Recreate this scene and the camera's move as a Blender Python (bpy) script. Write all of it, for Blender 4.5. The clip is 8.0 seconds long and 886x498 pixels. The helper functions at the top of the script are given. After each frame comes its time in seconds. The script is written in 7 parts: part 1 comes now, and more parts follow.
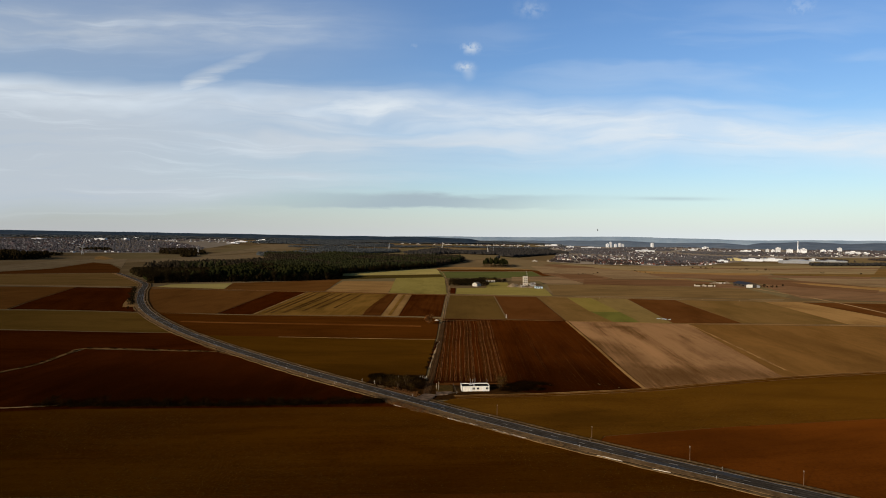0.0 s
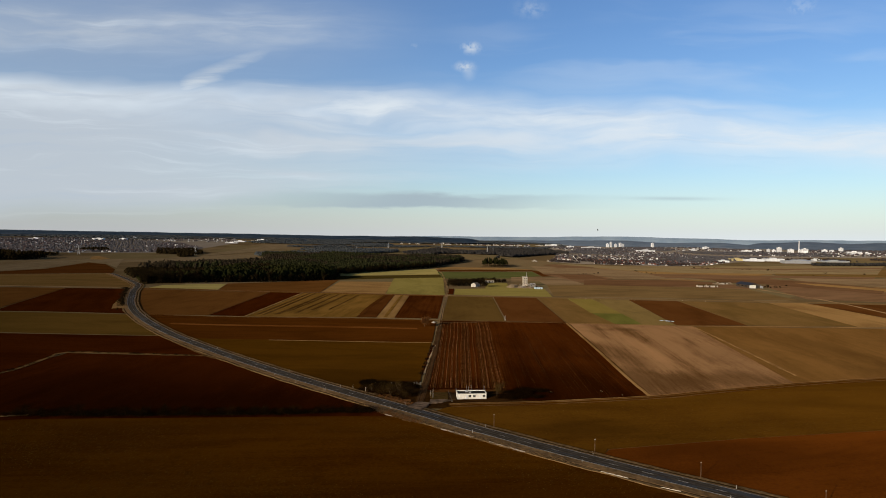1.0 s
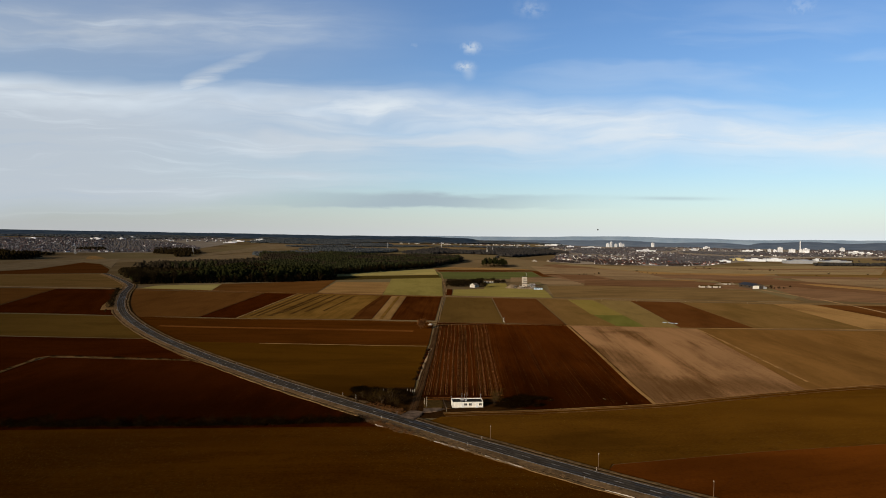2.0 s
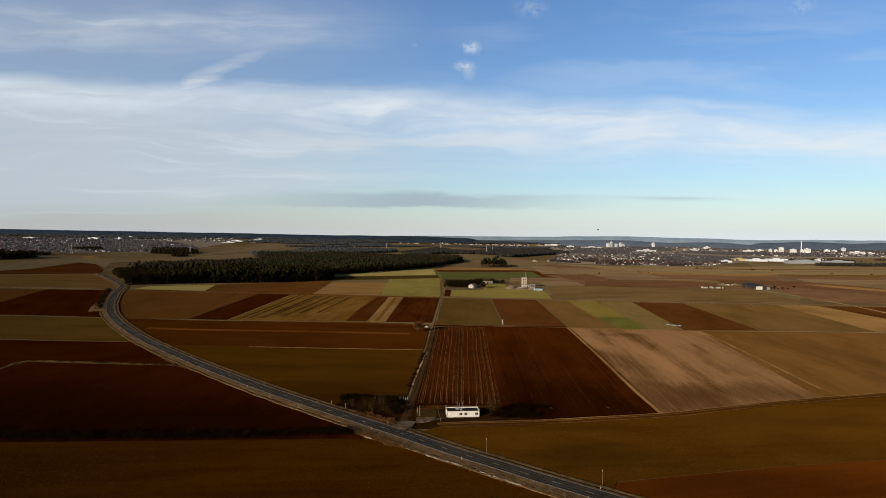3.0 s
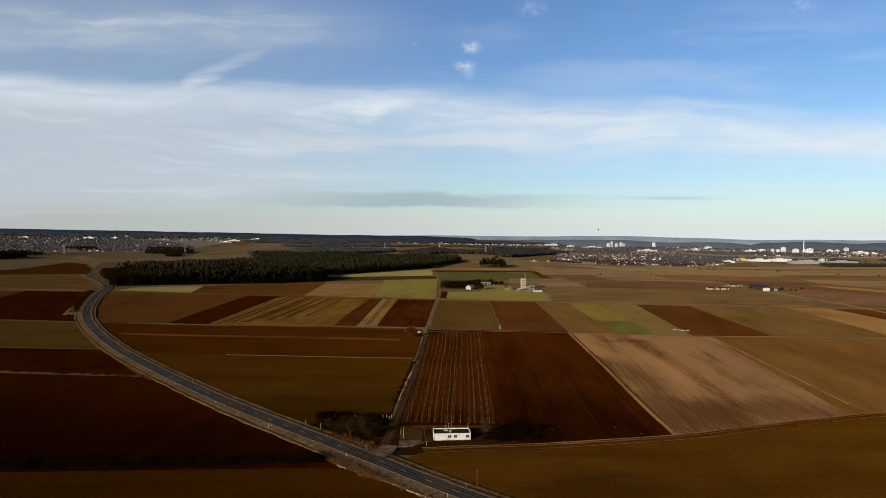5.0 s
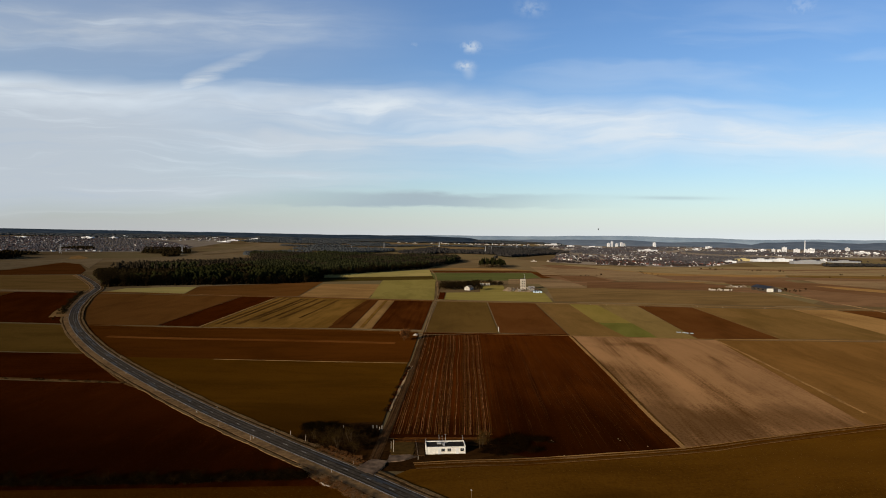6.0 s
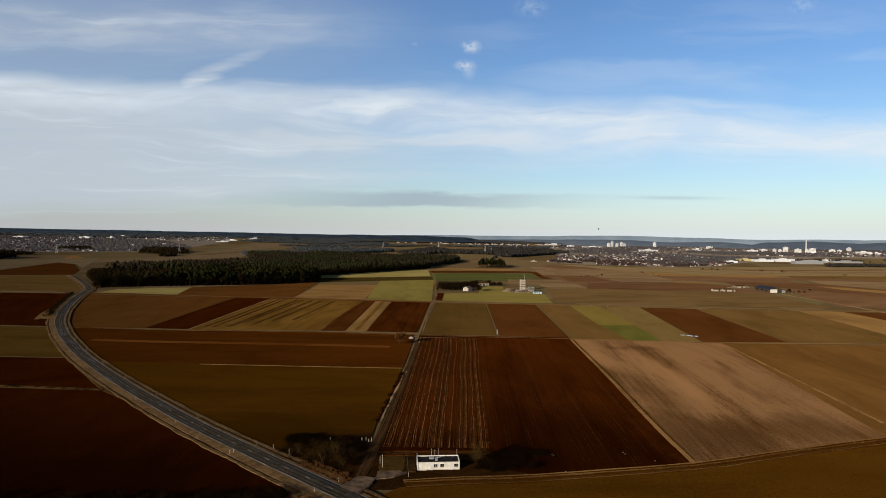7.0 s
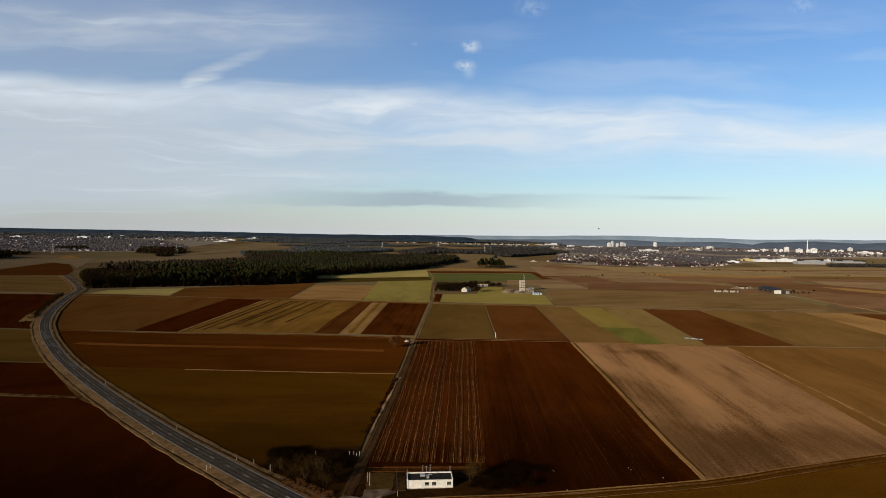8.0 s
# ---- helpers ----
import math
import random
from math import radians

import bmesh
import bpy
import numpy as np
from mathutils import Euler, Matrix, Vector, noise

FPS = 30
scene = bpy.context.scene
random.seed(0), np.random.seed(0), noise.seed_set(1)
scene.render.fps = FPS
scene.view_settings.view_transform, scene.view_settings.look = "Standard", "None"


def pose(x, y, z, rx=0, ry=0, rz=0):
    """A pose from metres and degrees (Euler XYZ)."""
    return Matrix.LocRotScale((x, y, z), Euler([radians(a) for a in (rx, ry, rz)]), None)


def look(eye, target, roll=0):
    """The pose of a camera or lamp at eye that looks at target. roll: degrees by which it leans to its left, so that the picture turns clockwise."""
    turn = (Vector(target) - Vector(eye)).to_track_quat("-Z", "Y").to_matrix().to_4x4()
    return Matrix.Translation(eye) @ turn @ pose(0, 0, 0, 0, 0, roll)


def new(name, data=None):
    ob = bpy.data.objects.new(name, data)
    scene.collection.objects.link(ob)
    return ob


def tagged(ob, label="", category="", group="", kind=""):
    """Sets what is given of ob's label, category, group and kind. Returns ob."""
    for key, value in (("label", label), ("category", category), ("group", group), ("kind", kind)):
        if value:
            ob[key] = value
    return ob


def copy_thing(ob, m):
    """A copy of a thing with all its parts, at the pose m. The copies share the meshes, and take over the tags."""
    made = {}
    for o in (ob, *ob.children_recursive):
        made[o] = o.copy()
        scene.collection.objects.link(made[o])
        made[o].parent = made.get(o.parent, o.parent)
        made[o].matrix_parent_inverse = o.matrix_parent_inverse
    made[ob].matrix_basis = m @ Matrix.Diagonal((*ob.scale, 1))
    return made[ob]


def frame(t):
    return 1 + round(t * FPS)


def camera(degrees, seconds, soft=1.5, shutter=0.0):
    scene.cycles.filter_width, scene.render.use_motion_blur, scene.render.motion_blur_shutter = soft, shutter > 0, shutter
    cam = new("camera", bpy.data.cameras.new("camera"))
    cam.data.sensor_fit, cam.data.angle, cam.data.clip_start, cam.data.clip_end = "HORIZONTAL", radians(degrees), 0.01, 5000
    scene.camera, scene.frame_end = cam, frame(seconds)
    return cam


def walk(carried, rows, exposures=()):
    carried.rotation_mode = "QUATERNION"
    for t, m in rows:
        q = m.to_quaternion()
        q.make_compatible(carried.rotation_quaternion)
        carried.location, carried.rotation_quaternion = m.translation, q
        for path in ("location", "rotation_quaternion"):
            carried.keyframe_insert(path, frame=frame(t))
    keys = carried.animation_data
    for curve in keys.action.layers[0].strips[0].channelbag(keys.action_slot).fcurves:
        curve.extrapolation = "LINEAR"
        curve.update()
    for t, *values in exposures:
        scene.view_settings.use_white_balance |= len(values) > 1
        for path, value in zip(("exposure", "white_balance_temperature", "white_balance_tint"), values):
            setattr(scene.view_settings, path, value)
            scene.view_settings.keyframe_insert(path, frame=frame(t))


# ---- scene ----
# ---------------------------------------------------------------- camera
cam = camera(74.0, 8.0, soft=0.95)
PATH = [
    (0.0, (-1.353, -9.067, 76.949), (-1.374, 90.909, 74.748), 0.53),
    (2.0, (3.743, 20.075, 76.714), (3.733, 120.05, 74.457), 0.556),
    (4.0, (8.743, 48.839, 76.585), (8.745, 148.812, 74.27), 0.582),
    (6.0, (13.648, 77.225, 76.56), (13.662, 177.197, 74.188), 0.608),
    (8.0, (18.458, 105.232, 76.641), (18.484, 205.203, 74.212), 0.634),
]
walk(cam, [(t, look(eye, target, roll)) for t, eye, target, roll in PATH])

# ---------------------------------------------------------------- light
SUN_AZ, SUN_EL = radians(221.0), radians(14.0)
scene.view_settings.exposure = 0.0


class Graph:
    """Short way to write node trees."""

    def __init__(self, tree):
        self.tree = tree

    def node(self, kind, **values):
        n = self.tree.nodes.new(kind)
        for key, value in values.items():
            n.inputs[key.replace("_", " ")].default_value = value
        return n

    def link(self, a, b):
        self.tree.links.new(a, b)

    def math(self, op, a, b=None, c=None, clamp=False):
        n = self.tree.nodes.new("ShaderNodeMath")
        n.operation, n.use_clamp = op, clamp
        for i, v in enumerate((a, b, c)):
            if v is None:
                continue
            if isinstance(v, (int, float)):
                n.inputs[i].default_value = v
            else:
                self.link(v, n.inputs[i])
        return n.outputs[0]

    def mix(self, fac, a, b, blend="MIX"):
        n = self.tree.nodes.new("ShaderNodeMix")
        n.data_type, n.blend_type, n.clamp_factor = "RGBA", blend, True
        for i, v in ((0, fac), (6, a), (7, b)):
            if isinstance(v, (int, float)):
                n.inputs[i].default_value = v
            elif isinstance(v, tuple):
                n.inputs[i].default_value = (*v[:3], 1)
            else:
                self.link(v, n.inputs[i])
        return n.outputs[2]

    def ramp(self, v, lo, hi):
        n = self.tree.nodes.new("ShaderNodeMapRange")
        n.interpolation_type = "SMOOTHSTEP"
        n.inputs[1].default_value, n.inputs[2].default_value = lo, hi
        self.link(v, n.inputs[0])
        return n.outputs[0]

    def vec(self, x, y, z=0.0):
        n = self.tree.nodes.new("ShaderNodeCombineXYZ")
        for i, v in enumerate((x, y, z)):
            if isinstance(v, (int, float)):
                n.inputs[i].default_value = v
            else:
                self.link(v, n.inputs[i])
        return n.outputs[0]

    def noise(self, v, scale, detail=4.0, rough=0.55, distort=0.0):
        n = self.node("ShaderNodeTexNoise", Scale=scale, Detail=detail, Roughness=rough, Distortion=distort)
        self.link(v, n.inputs["Vector"])
        return n.outputs[0]


def build_world():
    w = bpy.data.worlds.new("sky")
    scene.world = w
    w.use_nodes = True
    tree = w.node_tree
    tree.nodes.clear()
    g = Graph(tree)
    sky = tree.nodes.new("ShaderNodeTexSky")
    sky.sky_type, sky.sun_disc = "NISHITA", False
    sky.sun_elevation, sky.sun_rotation = SUN_EL, SUN_AZ
    sky.altitude, sky.air_density, sky.dust_density, sky.ozone_density = 300, 1.0, 0.6, 2.0
    scaled = g.mix(1.0, sky.outputs[0], (SKY, SKY, SKY), "MULTIPLY")
    co = tree.nodes.new("ShaderNodeTexCoord")
    sep = tree.nodes.new("ShaderNodeSeparateXYZ")
    g.link(co.outputs["Generated"], sep.inputs[0])
    x, y, z = sep.outputs
    ay = g.math("MAXIMUM", g.math("ABSOLUTE", y), 0.12)
    u, v = g.math("DIVIDE", x, ay), g.math("DIVIDE", z, ay)
    warp = g.noise(g.vec(g.math("MULTIPLY", u, 2.2), g.math("MULTIPLY", v, 6.0), 0.7), 1.6, 3)
    wv = g.math("ADD", v, g.math("MULTIPLY", g.math("SUBTRACT", warp, 0.5), 0.07))
    streak = g.noise(g.vec(g.math("MULTIPLY", u, 1.6), g.math("MULTIPLY", wv, 11.0), 2.0), 1.7, 4, 0.5, 0.2)
    fibre = g.noise(g.vec(g.math("MULTIPLY", u, 3.0), g.math("MULTIPLY", wv, 17.0), 5.0), 1.8, 5, 0.55, 0.2)

    def bump(value, centre, width):
        d = g.math("DIVIDE", g.math("SUBTRACT", value, centre), width)
        return g.math("POWER", 2.718, g.math("MULTIPLY", g.math("MULTIPLY", d, d), -1.0))

    # deeper blue overhead, pale haze at the horizon
    high = g.ramp(v, 0.08, 0.42)
    base = g.mix(high, g.mix(1.0, scaled, SKY_LOW, "MULTIPLY"), g.mix(1.0, scaled, SKY_HIGH, "MULTIPLY"))
    zenith = g.ramp(v, 0.42, 1.6)
    base = g.mix(zenith, base, g.mix(1.0, scaled, SKY_ZENITH, "MULTIPLY"))
    across = g.ramp(u, -0.75, 0.6)
    haze = g.math("POWER", 2.718, g.math("MULTIPLY", g.math("MAXIMUM", v, 0.0), -17.0))
    base = g.mix(g.math("MULTIPLY", haze, 0.94), base, g.mix(across, HAZE_WEST, HAZE_EAST))
    # broad cirrus sheet: sharp upper rim, thick and low in the west, thinner and higher in the east
    rim = g.math("ADD", g.math("ADD", v, g.math("MULTIPLY", u, 0.042)), g.math("MULTIPLY", g.math("SUBTRACT", warp, 0.5), 0.05))
    rim = g.math("ADD", rim, g.math("MULTIPLY", g.math("SUBTRACT", fibre, 0.5), 0.02))
    top = g.ramp(rim, 0.264, 0.208)
    foot = g.ramp(g.math("SUBTRACT", wv, g.math("MULTIPLY", g.ramp(u, -0.55, 0.3), 0.105)), -0.01, 0.075)
    side = g.math("SUBTRACT", 0.92, g.math("MULTIPLY", g.ramp(u, -0.5, 0.75), 0.14))
    thin = g.math("MULTIPLY", g.ramp(u, -0.7, 0.1), 0.62)
    cover = g.math("SUBTRACT", 1.0, g.math("MULTIPLY", thin, g.ramp(streak, 0.62, 0.36)))
    sheet = g.math("MULTIPLY", g.math("MULTIPLY", top, foot), g.math("MULTIPLY", side, cover), clamp=True)
    # thin veils above it
    soft = g.math("ADD", 0.35, g.math("MULTIPLY", g.ramp(fibre, 0.3, 0.7), 0.75))
    veil = g.math("MULTIPLY", g.math("MULTIPLY", bump(v, 0.345, 0.035), g.ramp(u, 0.0, -0.35)), g.math("MULTIPLY", soft, 0.5))
    veil = g.math("ADD", veil, g.math("MULTIPLY", g.math("MULTIPLY", g.ramp(u, 0.15, -0.7), g.ramp(v, 1.2, 0.3)), 0.32))
    # a slanting wisp and two puffs
    line = g.math("SUBTRACT", g.math("ADD", v, g.math("MULTIPLY", g.math("SUBTRACT", fibre, 0.5), 0.02)), g.math("ADD", 0.4345, g.math("MULTIPLY", u, 0.416)))
    wisp = g.math("MULTIPLY", bump(line, 0.0, 0.018), g.math("MULTIPLY", g.ramp(u, -0.48, -0.43), g.ramp(u, -0.19, -0.40)))
    wisp = g.math("MULTIPLY", wisp, g.math("ADD", 0.25, g.math("MULTIPLY", g.ramp(fibre, 0.25, 0.7), 0.65)))
    veil = g.math("ADD", veil, g.math("MULTIPLY", g.math("MULTIPLY", g.ramp(streak, 0.45, 0.72), g.ramp(u, -0.2, 0.3)), g.math("MULTIPLY", bump(v, 0.30, 0.09), 0.22)))
    ragged = g.noise(g.vec(u, v, 1.0), 75.0, 5, 0.6)
    puff = g.math("ADD", g.math("MULTIPLY", bump(u, 0.044, 0.014), bump(v, 0.3185, 0.009)),
                  g.math("MULTIPLY", bump(u, 0.033, 0.014), bump(v, 0.2865, 0.0065)))
    tail = g.math("MULTIPLY", g.math("MULTIPLY", bump(u, 0.041, 0.010), bump(v, 0.275, 0.012)), 0.25)
    puff = g.math("ADD", g.math("MULTIPLY", puff, g.math("MULTIPLY", g.ramp(ragged, 0.32, 0.6), 0.75)), tail)
    for pu, pv, size, amount in ((-0.054, 0.319, 0.012, 0.22), (0.145, 0.384, 0.022, 0.26), (0.60, 0.392, 0.03, 0.2)):
        faint = g.math("MULTIPLY", bump(u, pu, size), bump(v, pv, size * 0.55))
        puff = g.math("ADD", puff, g.math("MULTIPLY", faint, g.math("MULTIPLY", g.ramp(ragged, 0.3, 0.62), amount)))
    white = g.math("MAXIMUM", g.math("MAXIMUM", sheet, veil), g.math("MAXIMUM", wisp, puff), clamp=True)
    # brighter fibrous band along the upper part of the sheet
    slant = g.math("ADD", wv, g.math("MULTIPLY", u, 0.071))
    band = g.math("MULTIPLY", bump(slant, 0.210, 0.031), g.ramp(u, -0.6, -0.1))
    band = g.math("MULTIPLY", band, g.math("ADD", 0.62, g.math("MULTIPLY", g.ramp(fibre, 0.34, 0.66), 0.38)))
    lower = g.math("MULTIPLY", bump(wv, 0.168, 0.034), g.ramp(u, -0.35, 0.45))
    lower = g.math("MULTIPLY", lower, g.math("ADD", 0.5, g.math("MULTIPLY", g.ramp(fibre, 0.34, 0.66), 0.48)))
    band = g.math("MAXIMUM", band, lower)
    white = g.math("MAXIMUM", white, band, clamp=True)
    # the sheet is whiter along its upper rim
    crest = g.math("MULTIPLY", bump(rim, 0.212, 0.032), g.math("ADD", 0.3, g.math("MULTIPLY", g.ramp(fibre, 0.35, 0.65), 0.5)))
    tone = g.mix(crest, g.mix(across, CLOUD_WEST, CLOUD_EAST), CLOUD_EAST)
    # fibres and thin gaps through the sheet
    combed = g.noise(g.vec(g.math("ADD", g.math("MULTIPLY", u, 1.3), g.math("MULTIPLY", wv, 1.5)), g.math("MULTIPLY", wv, 26.0), 9.0), 1.9, 5, 0.6, 0.4)
    tone = g.mix(g.math("MULTIPLY", g.ramp(combed, 0.50, 0.72), 0.45), tone, CLOUD_EAST)
    tone = g.mix(g.math("MULTIPLY", g.ramp(combed, 0.48, 0.28), 0.30), tone, CLOUD_GAP)
    colour = g.mix(white, base, tone)
    # grey lens cloud low over the horizon
    frayed = g.math("ADD", v, g.math("MULTIPLY", g.math("SUBTRACT", fibre, 0.5), 0.030))
    lens = g.math("MULTIPLY", g.math("MULTIPLY", g.ramp(frayed, 0.044, 0.050), g.ramp(frayed, 0.076, 0.066)), bump(g.math("ADD", u, g.math("MULTIPLY", v, -2.0)), -0.165, 0.20))
    lens2 = g.math("MULTIPLY", bump(v, 0.067, 0.003), bump(u, 0.39, 0.07))
    grey = g.math("ADD", g.math("MULTIPLY", lens, 0.92), g.math("MULTIPLY", lens2, 0.45), clamp=True)
    colour = g.mix(grey, colour, GREY_CLOUD)
    back = tree.nodes.new("ShaderNodeBackground")
    out = tree.nodes.new("ShaderNodeOutputWorld")
    g.link(colour, back.inputs[0])
    g.link(back.outputs[0], out.inputs[0])


SKY, SKY_HIGH, SKY_ZENITH, SKY_LOW = 0.12, (0.76, 0.94, 1.20), (0.11, 0.13, 0.18), (0.86, 0.985, 1.13)
HAZE_WEST, HAZE_EAST = (0.46, 0.46, 0.455), (0.74, 0.80, 0.83)
CLOUD_WEST, CLOUD_EAST, GREY_CLOUD = (0.52, 0.575, 0.64), (0.76, 0.83, 0.89), (0.38, 0.47, 0.53)
CLOUD_GAP = (0.44, 0.53, 0.66)
build_world()

sun = new("sun", bpy.data.lights.new("sun", "SUN"))
sun.data.energy, sun.data.angle, sun.data.color = 4.7, radians(0.53), (1.0, 0.83, 0.61)
to_sun = Vector((math.sin(SUN_AZ) * math.cos(SUN_EL), math.cos(SUN_AZ) * math.cos(SUN_EL), math.sin(SUN_EL)))
sun.matrix_world = look(to_sun * 100, (0, 0, 0))

# ---------------------------------------------------------------- materials


def plain(name, colour, rough=0.8, metal=0.0, grain=0.25, scale=2.0, bump=0.0, second=None, vary=0.0, gloss=None):
    """A surface with two scales of variation."""
    m = bpy.data.materials.new(name)
    m.use_nodes = True
    g, bsdf = Graph(m.node_tree), m.node_tree.nodes["Principled BSDF"]
    co = m.node_tree.nodes.new("ShaderNodeTexCoord").outputs["Object"]
    fine, broad = g.noise(co, scale, 5), g.noise(co, scale * 0.13, 3)
    mixed = g.math("ADD", g.math("MULTIPLY", fine, 0.6), g.math("MULTIPLY", broad, 0.4))
    dark = tuple(c * (1 - grain) for c in colour)
    light = second or tuple(min(1.0, c * (1 + grain)) for c in colour)
    col = g.mix(g.ramp(mixed, 0.32, 0.68), dark, light)
    if vary:
        rnd = m.node_tree.nodes.new("ShaderNodeObjectInfo").outputs["Random"]
        k = g.math("ADD", 1 - vary, g.math("MULTIPLY", rnd, 2 * vary))
        col = g.mix(1.0, col, g.vec(k, k, k), "MULTIPLY")
    g.link(col, bsdf.inputs["Base Color"])
    bsdf.inputs["Roughness"].default_value, bsdf.inputs["Metallic"].default_value = rough, metal
    bsdf.inputs["Specular IOR Level"].default_value = gloss if gloss is not None else 0.0 if rough > 0.7 else 0.4
    if bump:
        n = g.node("ShaderNodeBump", Strength=0.6, Distance=bump)
        g.link(fine, n.inputs["Height"])
        g.link(n.outputs[0], bsdf.inputs["Normal"])
    return m


FIELD_KINDS = {}  # main colour, second colour, row strength
FIELD_KINDS["soil"] = ((0.02320, 0.00526, 0.00048), (0.04760, 0.01175, 0.00134), 0.7)
FIELD_KINDS["soilb"] = ((0.01615, 0.00364, 0.00036), (0.04180, 0.01074, 0.00122), 0.8)
# far meadow, its colour greyed and lifted for distance haze
FIELD_KINDS["greyhaze"] = ((0.09643, 0.06970, 0.03446), (0.14962, 0.10944, 0.05685), 0.4)
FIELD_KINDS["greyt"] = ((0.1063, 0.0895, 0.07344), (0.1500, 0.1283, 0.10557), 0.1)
FIELD_KINDS["greyb"] = ((0.04831, 0.02793, 0.00741), (0.06516, 0.03773, 0.01045), 0.4)
FIELD_KINDS["rustd"] = ((0.0640, 0.0326, 0.0153), (0.0860, 0.0454, 0.0221), 0.3)
FIELD_KINDS["furrowb"] = ((0.0320, 0.0151, 0.0036), (0.0600, 0.0302, 0.0081), 0.3)
FIELD_KINDS["verged"] = ((0.0460, 0.0236, 0.0081), (0.1200, 0.0680, 0.0272), 0.0)
FIELD_KINDS["redp"] = ((0.05889, 0.01848, 0.00307), (0.09906, 0.03682, 0.00853), 0.0)
FIELD_KINDS["olivem"] = ((0.0530, 0.0290, 0.0058), (0.0740, 0.0410, 0.0090), 0.3)
FIELD_KINDS["olivet"] = ((0.0740, 0.0463, 0.0183), (0.0990, 0.0628, 0.0255), 0.35)
FIELD_KINDS["pale"] = ((0.1200, 0.0718, 0.0298), (0.2250, 0.1417, 0.0663), 0.0)
FIELD_KINDS["redb"] = ((0.04415, 0.01210, 0.00120), (0.06979, 0.02008, 0.00246), 0.4)
FIELD_KINDS["red"] = ((0.03091, 0.00959, 0.00105), (0.04830, 0.01534, 0.00189), 0.3)
FIELD_KINDS["dark"] = ((0.01900, 0.00395, 0.00037), (0.03350, 0.00752, 0.00086), 0.45)
FIELD_KINDS["darkr"] = ((0.0350, 0.0114, 0.00237), (0.0494, 0.0176, 0.00407), 0.25)
FIELD_KINDS["rust"] = ((0.0440, 0.0160, 0.0038), (0.0600, 0.0235, 0.0065), 0.2)
FIELD_KINDS["brown"] = ((0.0545, 0.0225, 0.0052), (0.0760, 0.0325, 0.0082), 0.25)
FIELD_KINDS["stubble"] = ((0.04858, 0.02243, 0.00666), (0.15510, 0.08611, 0.03947), 0.75)
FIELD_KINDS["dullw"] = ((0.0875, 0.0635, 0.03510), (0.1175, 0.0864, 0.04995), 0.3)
FIELD_KINDS["tan"] = ((0.11016, 0.06241, 0.02154), (0.16934, 0.09898, 0.03695), 0.25)
FIELD_KINDS["gold"] = ((0.06296, 0.03228, 0.00613), (0.11448, 0.06188, 0.01450), 0.7)
FIELD_KINDS["olive"] = ((0.07260, 0.04235, 0.01242), (0.09680, 0.05599, 0.01868), 0.18)
FIELD_KINDS["oliveb"] = ((0.03550, 0.01476, 0.00109), (0.05230, 0.02218, 0.00197), 0.3)
FIELD_KINDS["olived"] = ((0.0260, 0.0180, 0.0043), (0.0380, 0.0265, 0.0064), 0.15)
FIELD_KINDS["olivep"] = ((0.0920, 0.0629, 0.0207), (0.1120, 0.0760, 0.0275), 0.18)
FIELD_KINDS["green"] = ((0.10687, 0.08744, 0.02308), (0.13530, 0.11011, 0.03146), 0.2)
FIELD_KINDS["greenp"] = ((0.16470, 0.13640, 0.04521), (0.19764, 0.16157, 0.05741), 0.15)
FIELD_KINDS["greend"] = ((0.0600, 0.0590, 0.0130), (0.0780, 0.0730, 0.0170), 0.15)
FIELD_KINDS["wheat"] = ((0.0450, 0.0495, 0.0145), (0.0580, 0.0610, 0.0190), 0.15)
FIELD_KINDS["bright"] = ((0.0980, 0.0748, 0.0173), (0.1200, 0.0898, 0.0231), 0.15)
# far rust fields: a paler, greyer rust with haze mixed into the colour
FIELD_KINDS["rusthaze"] = ((0.0820, 0.0454, 0.0229), (0.1060, 0.0605, 0.0314), 0.15)
FIELD_KINDS["umber"] = ((0.02710, 0.00790, 0.00033), (0.04660, 0.01687, 0.00067), 0.55)
FIELD_KINDS["moss"] = ((0.04030, 0.01654, 0.00157), (0.06370, 0.02773, 0.00303), 0.3)
# far brown fields, desaturated to put distance haze into the soil colour
FIELD_KINDS["brownhaze"] = ((0.09184, 0.06043, 0.03179), (0.13870, 0.09338, 0.05086), 0.3)
FIELD_KINDS["furrow"] = ((0.01950, 0.00480, 0.00059), (0.04290, 0.01259, 0.00232), 0.95)
FIELD_KINDS["browne"] = ((0.07227, 0.03564, 0.00953), (0.10008, 0.05104, 0.01504), 0.5)
FIELD_KINDS["track"] = ((0.1050, 0.0652, 0.0306), (0.1800, 0.1153, 0.0578), 0.0)
FIELD_KINDS["pave"] = ((0.1300, 0.0869, 0.0459), (0.2300, 0.1654, 0.0978), 0.0)
FIELD_KINDS["rut"] = ((0.0260, 0.0123, 0.0051), (0.0520, 0.0274, 0.0119), 0.5)
FIELD_KINDS["litter"] = ((0.00900, 0.00383, 0.00078), (0.02160, 0.00990, 0.00288), 0.0)
FIELD_KINDS["verge"] = ((0.0900, 0.0491, 0.0170), (0.1650, 0.0964, 0.0382), 0.0)


TONE_PATCHES = {}  # soft darker or paler patches: centre x, y, half widths x, y, amount, tone
TONE_PATCHES["smooth dark red-brown harrowed field beside a grass path"] = ((42, 290, 18, 12, 0.85, 0.25), (68, 304, 52, 62, 0.72, 0.45), (50, 370, 9, 120, 0.35, 0.75), (84, 440, 30, 100, 0.55, 1.6))
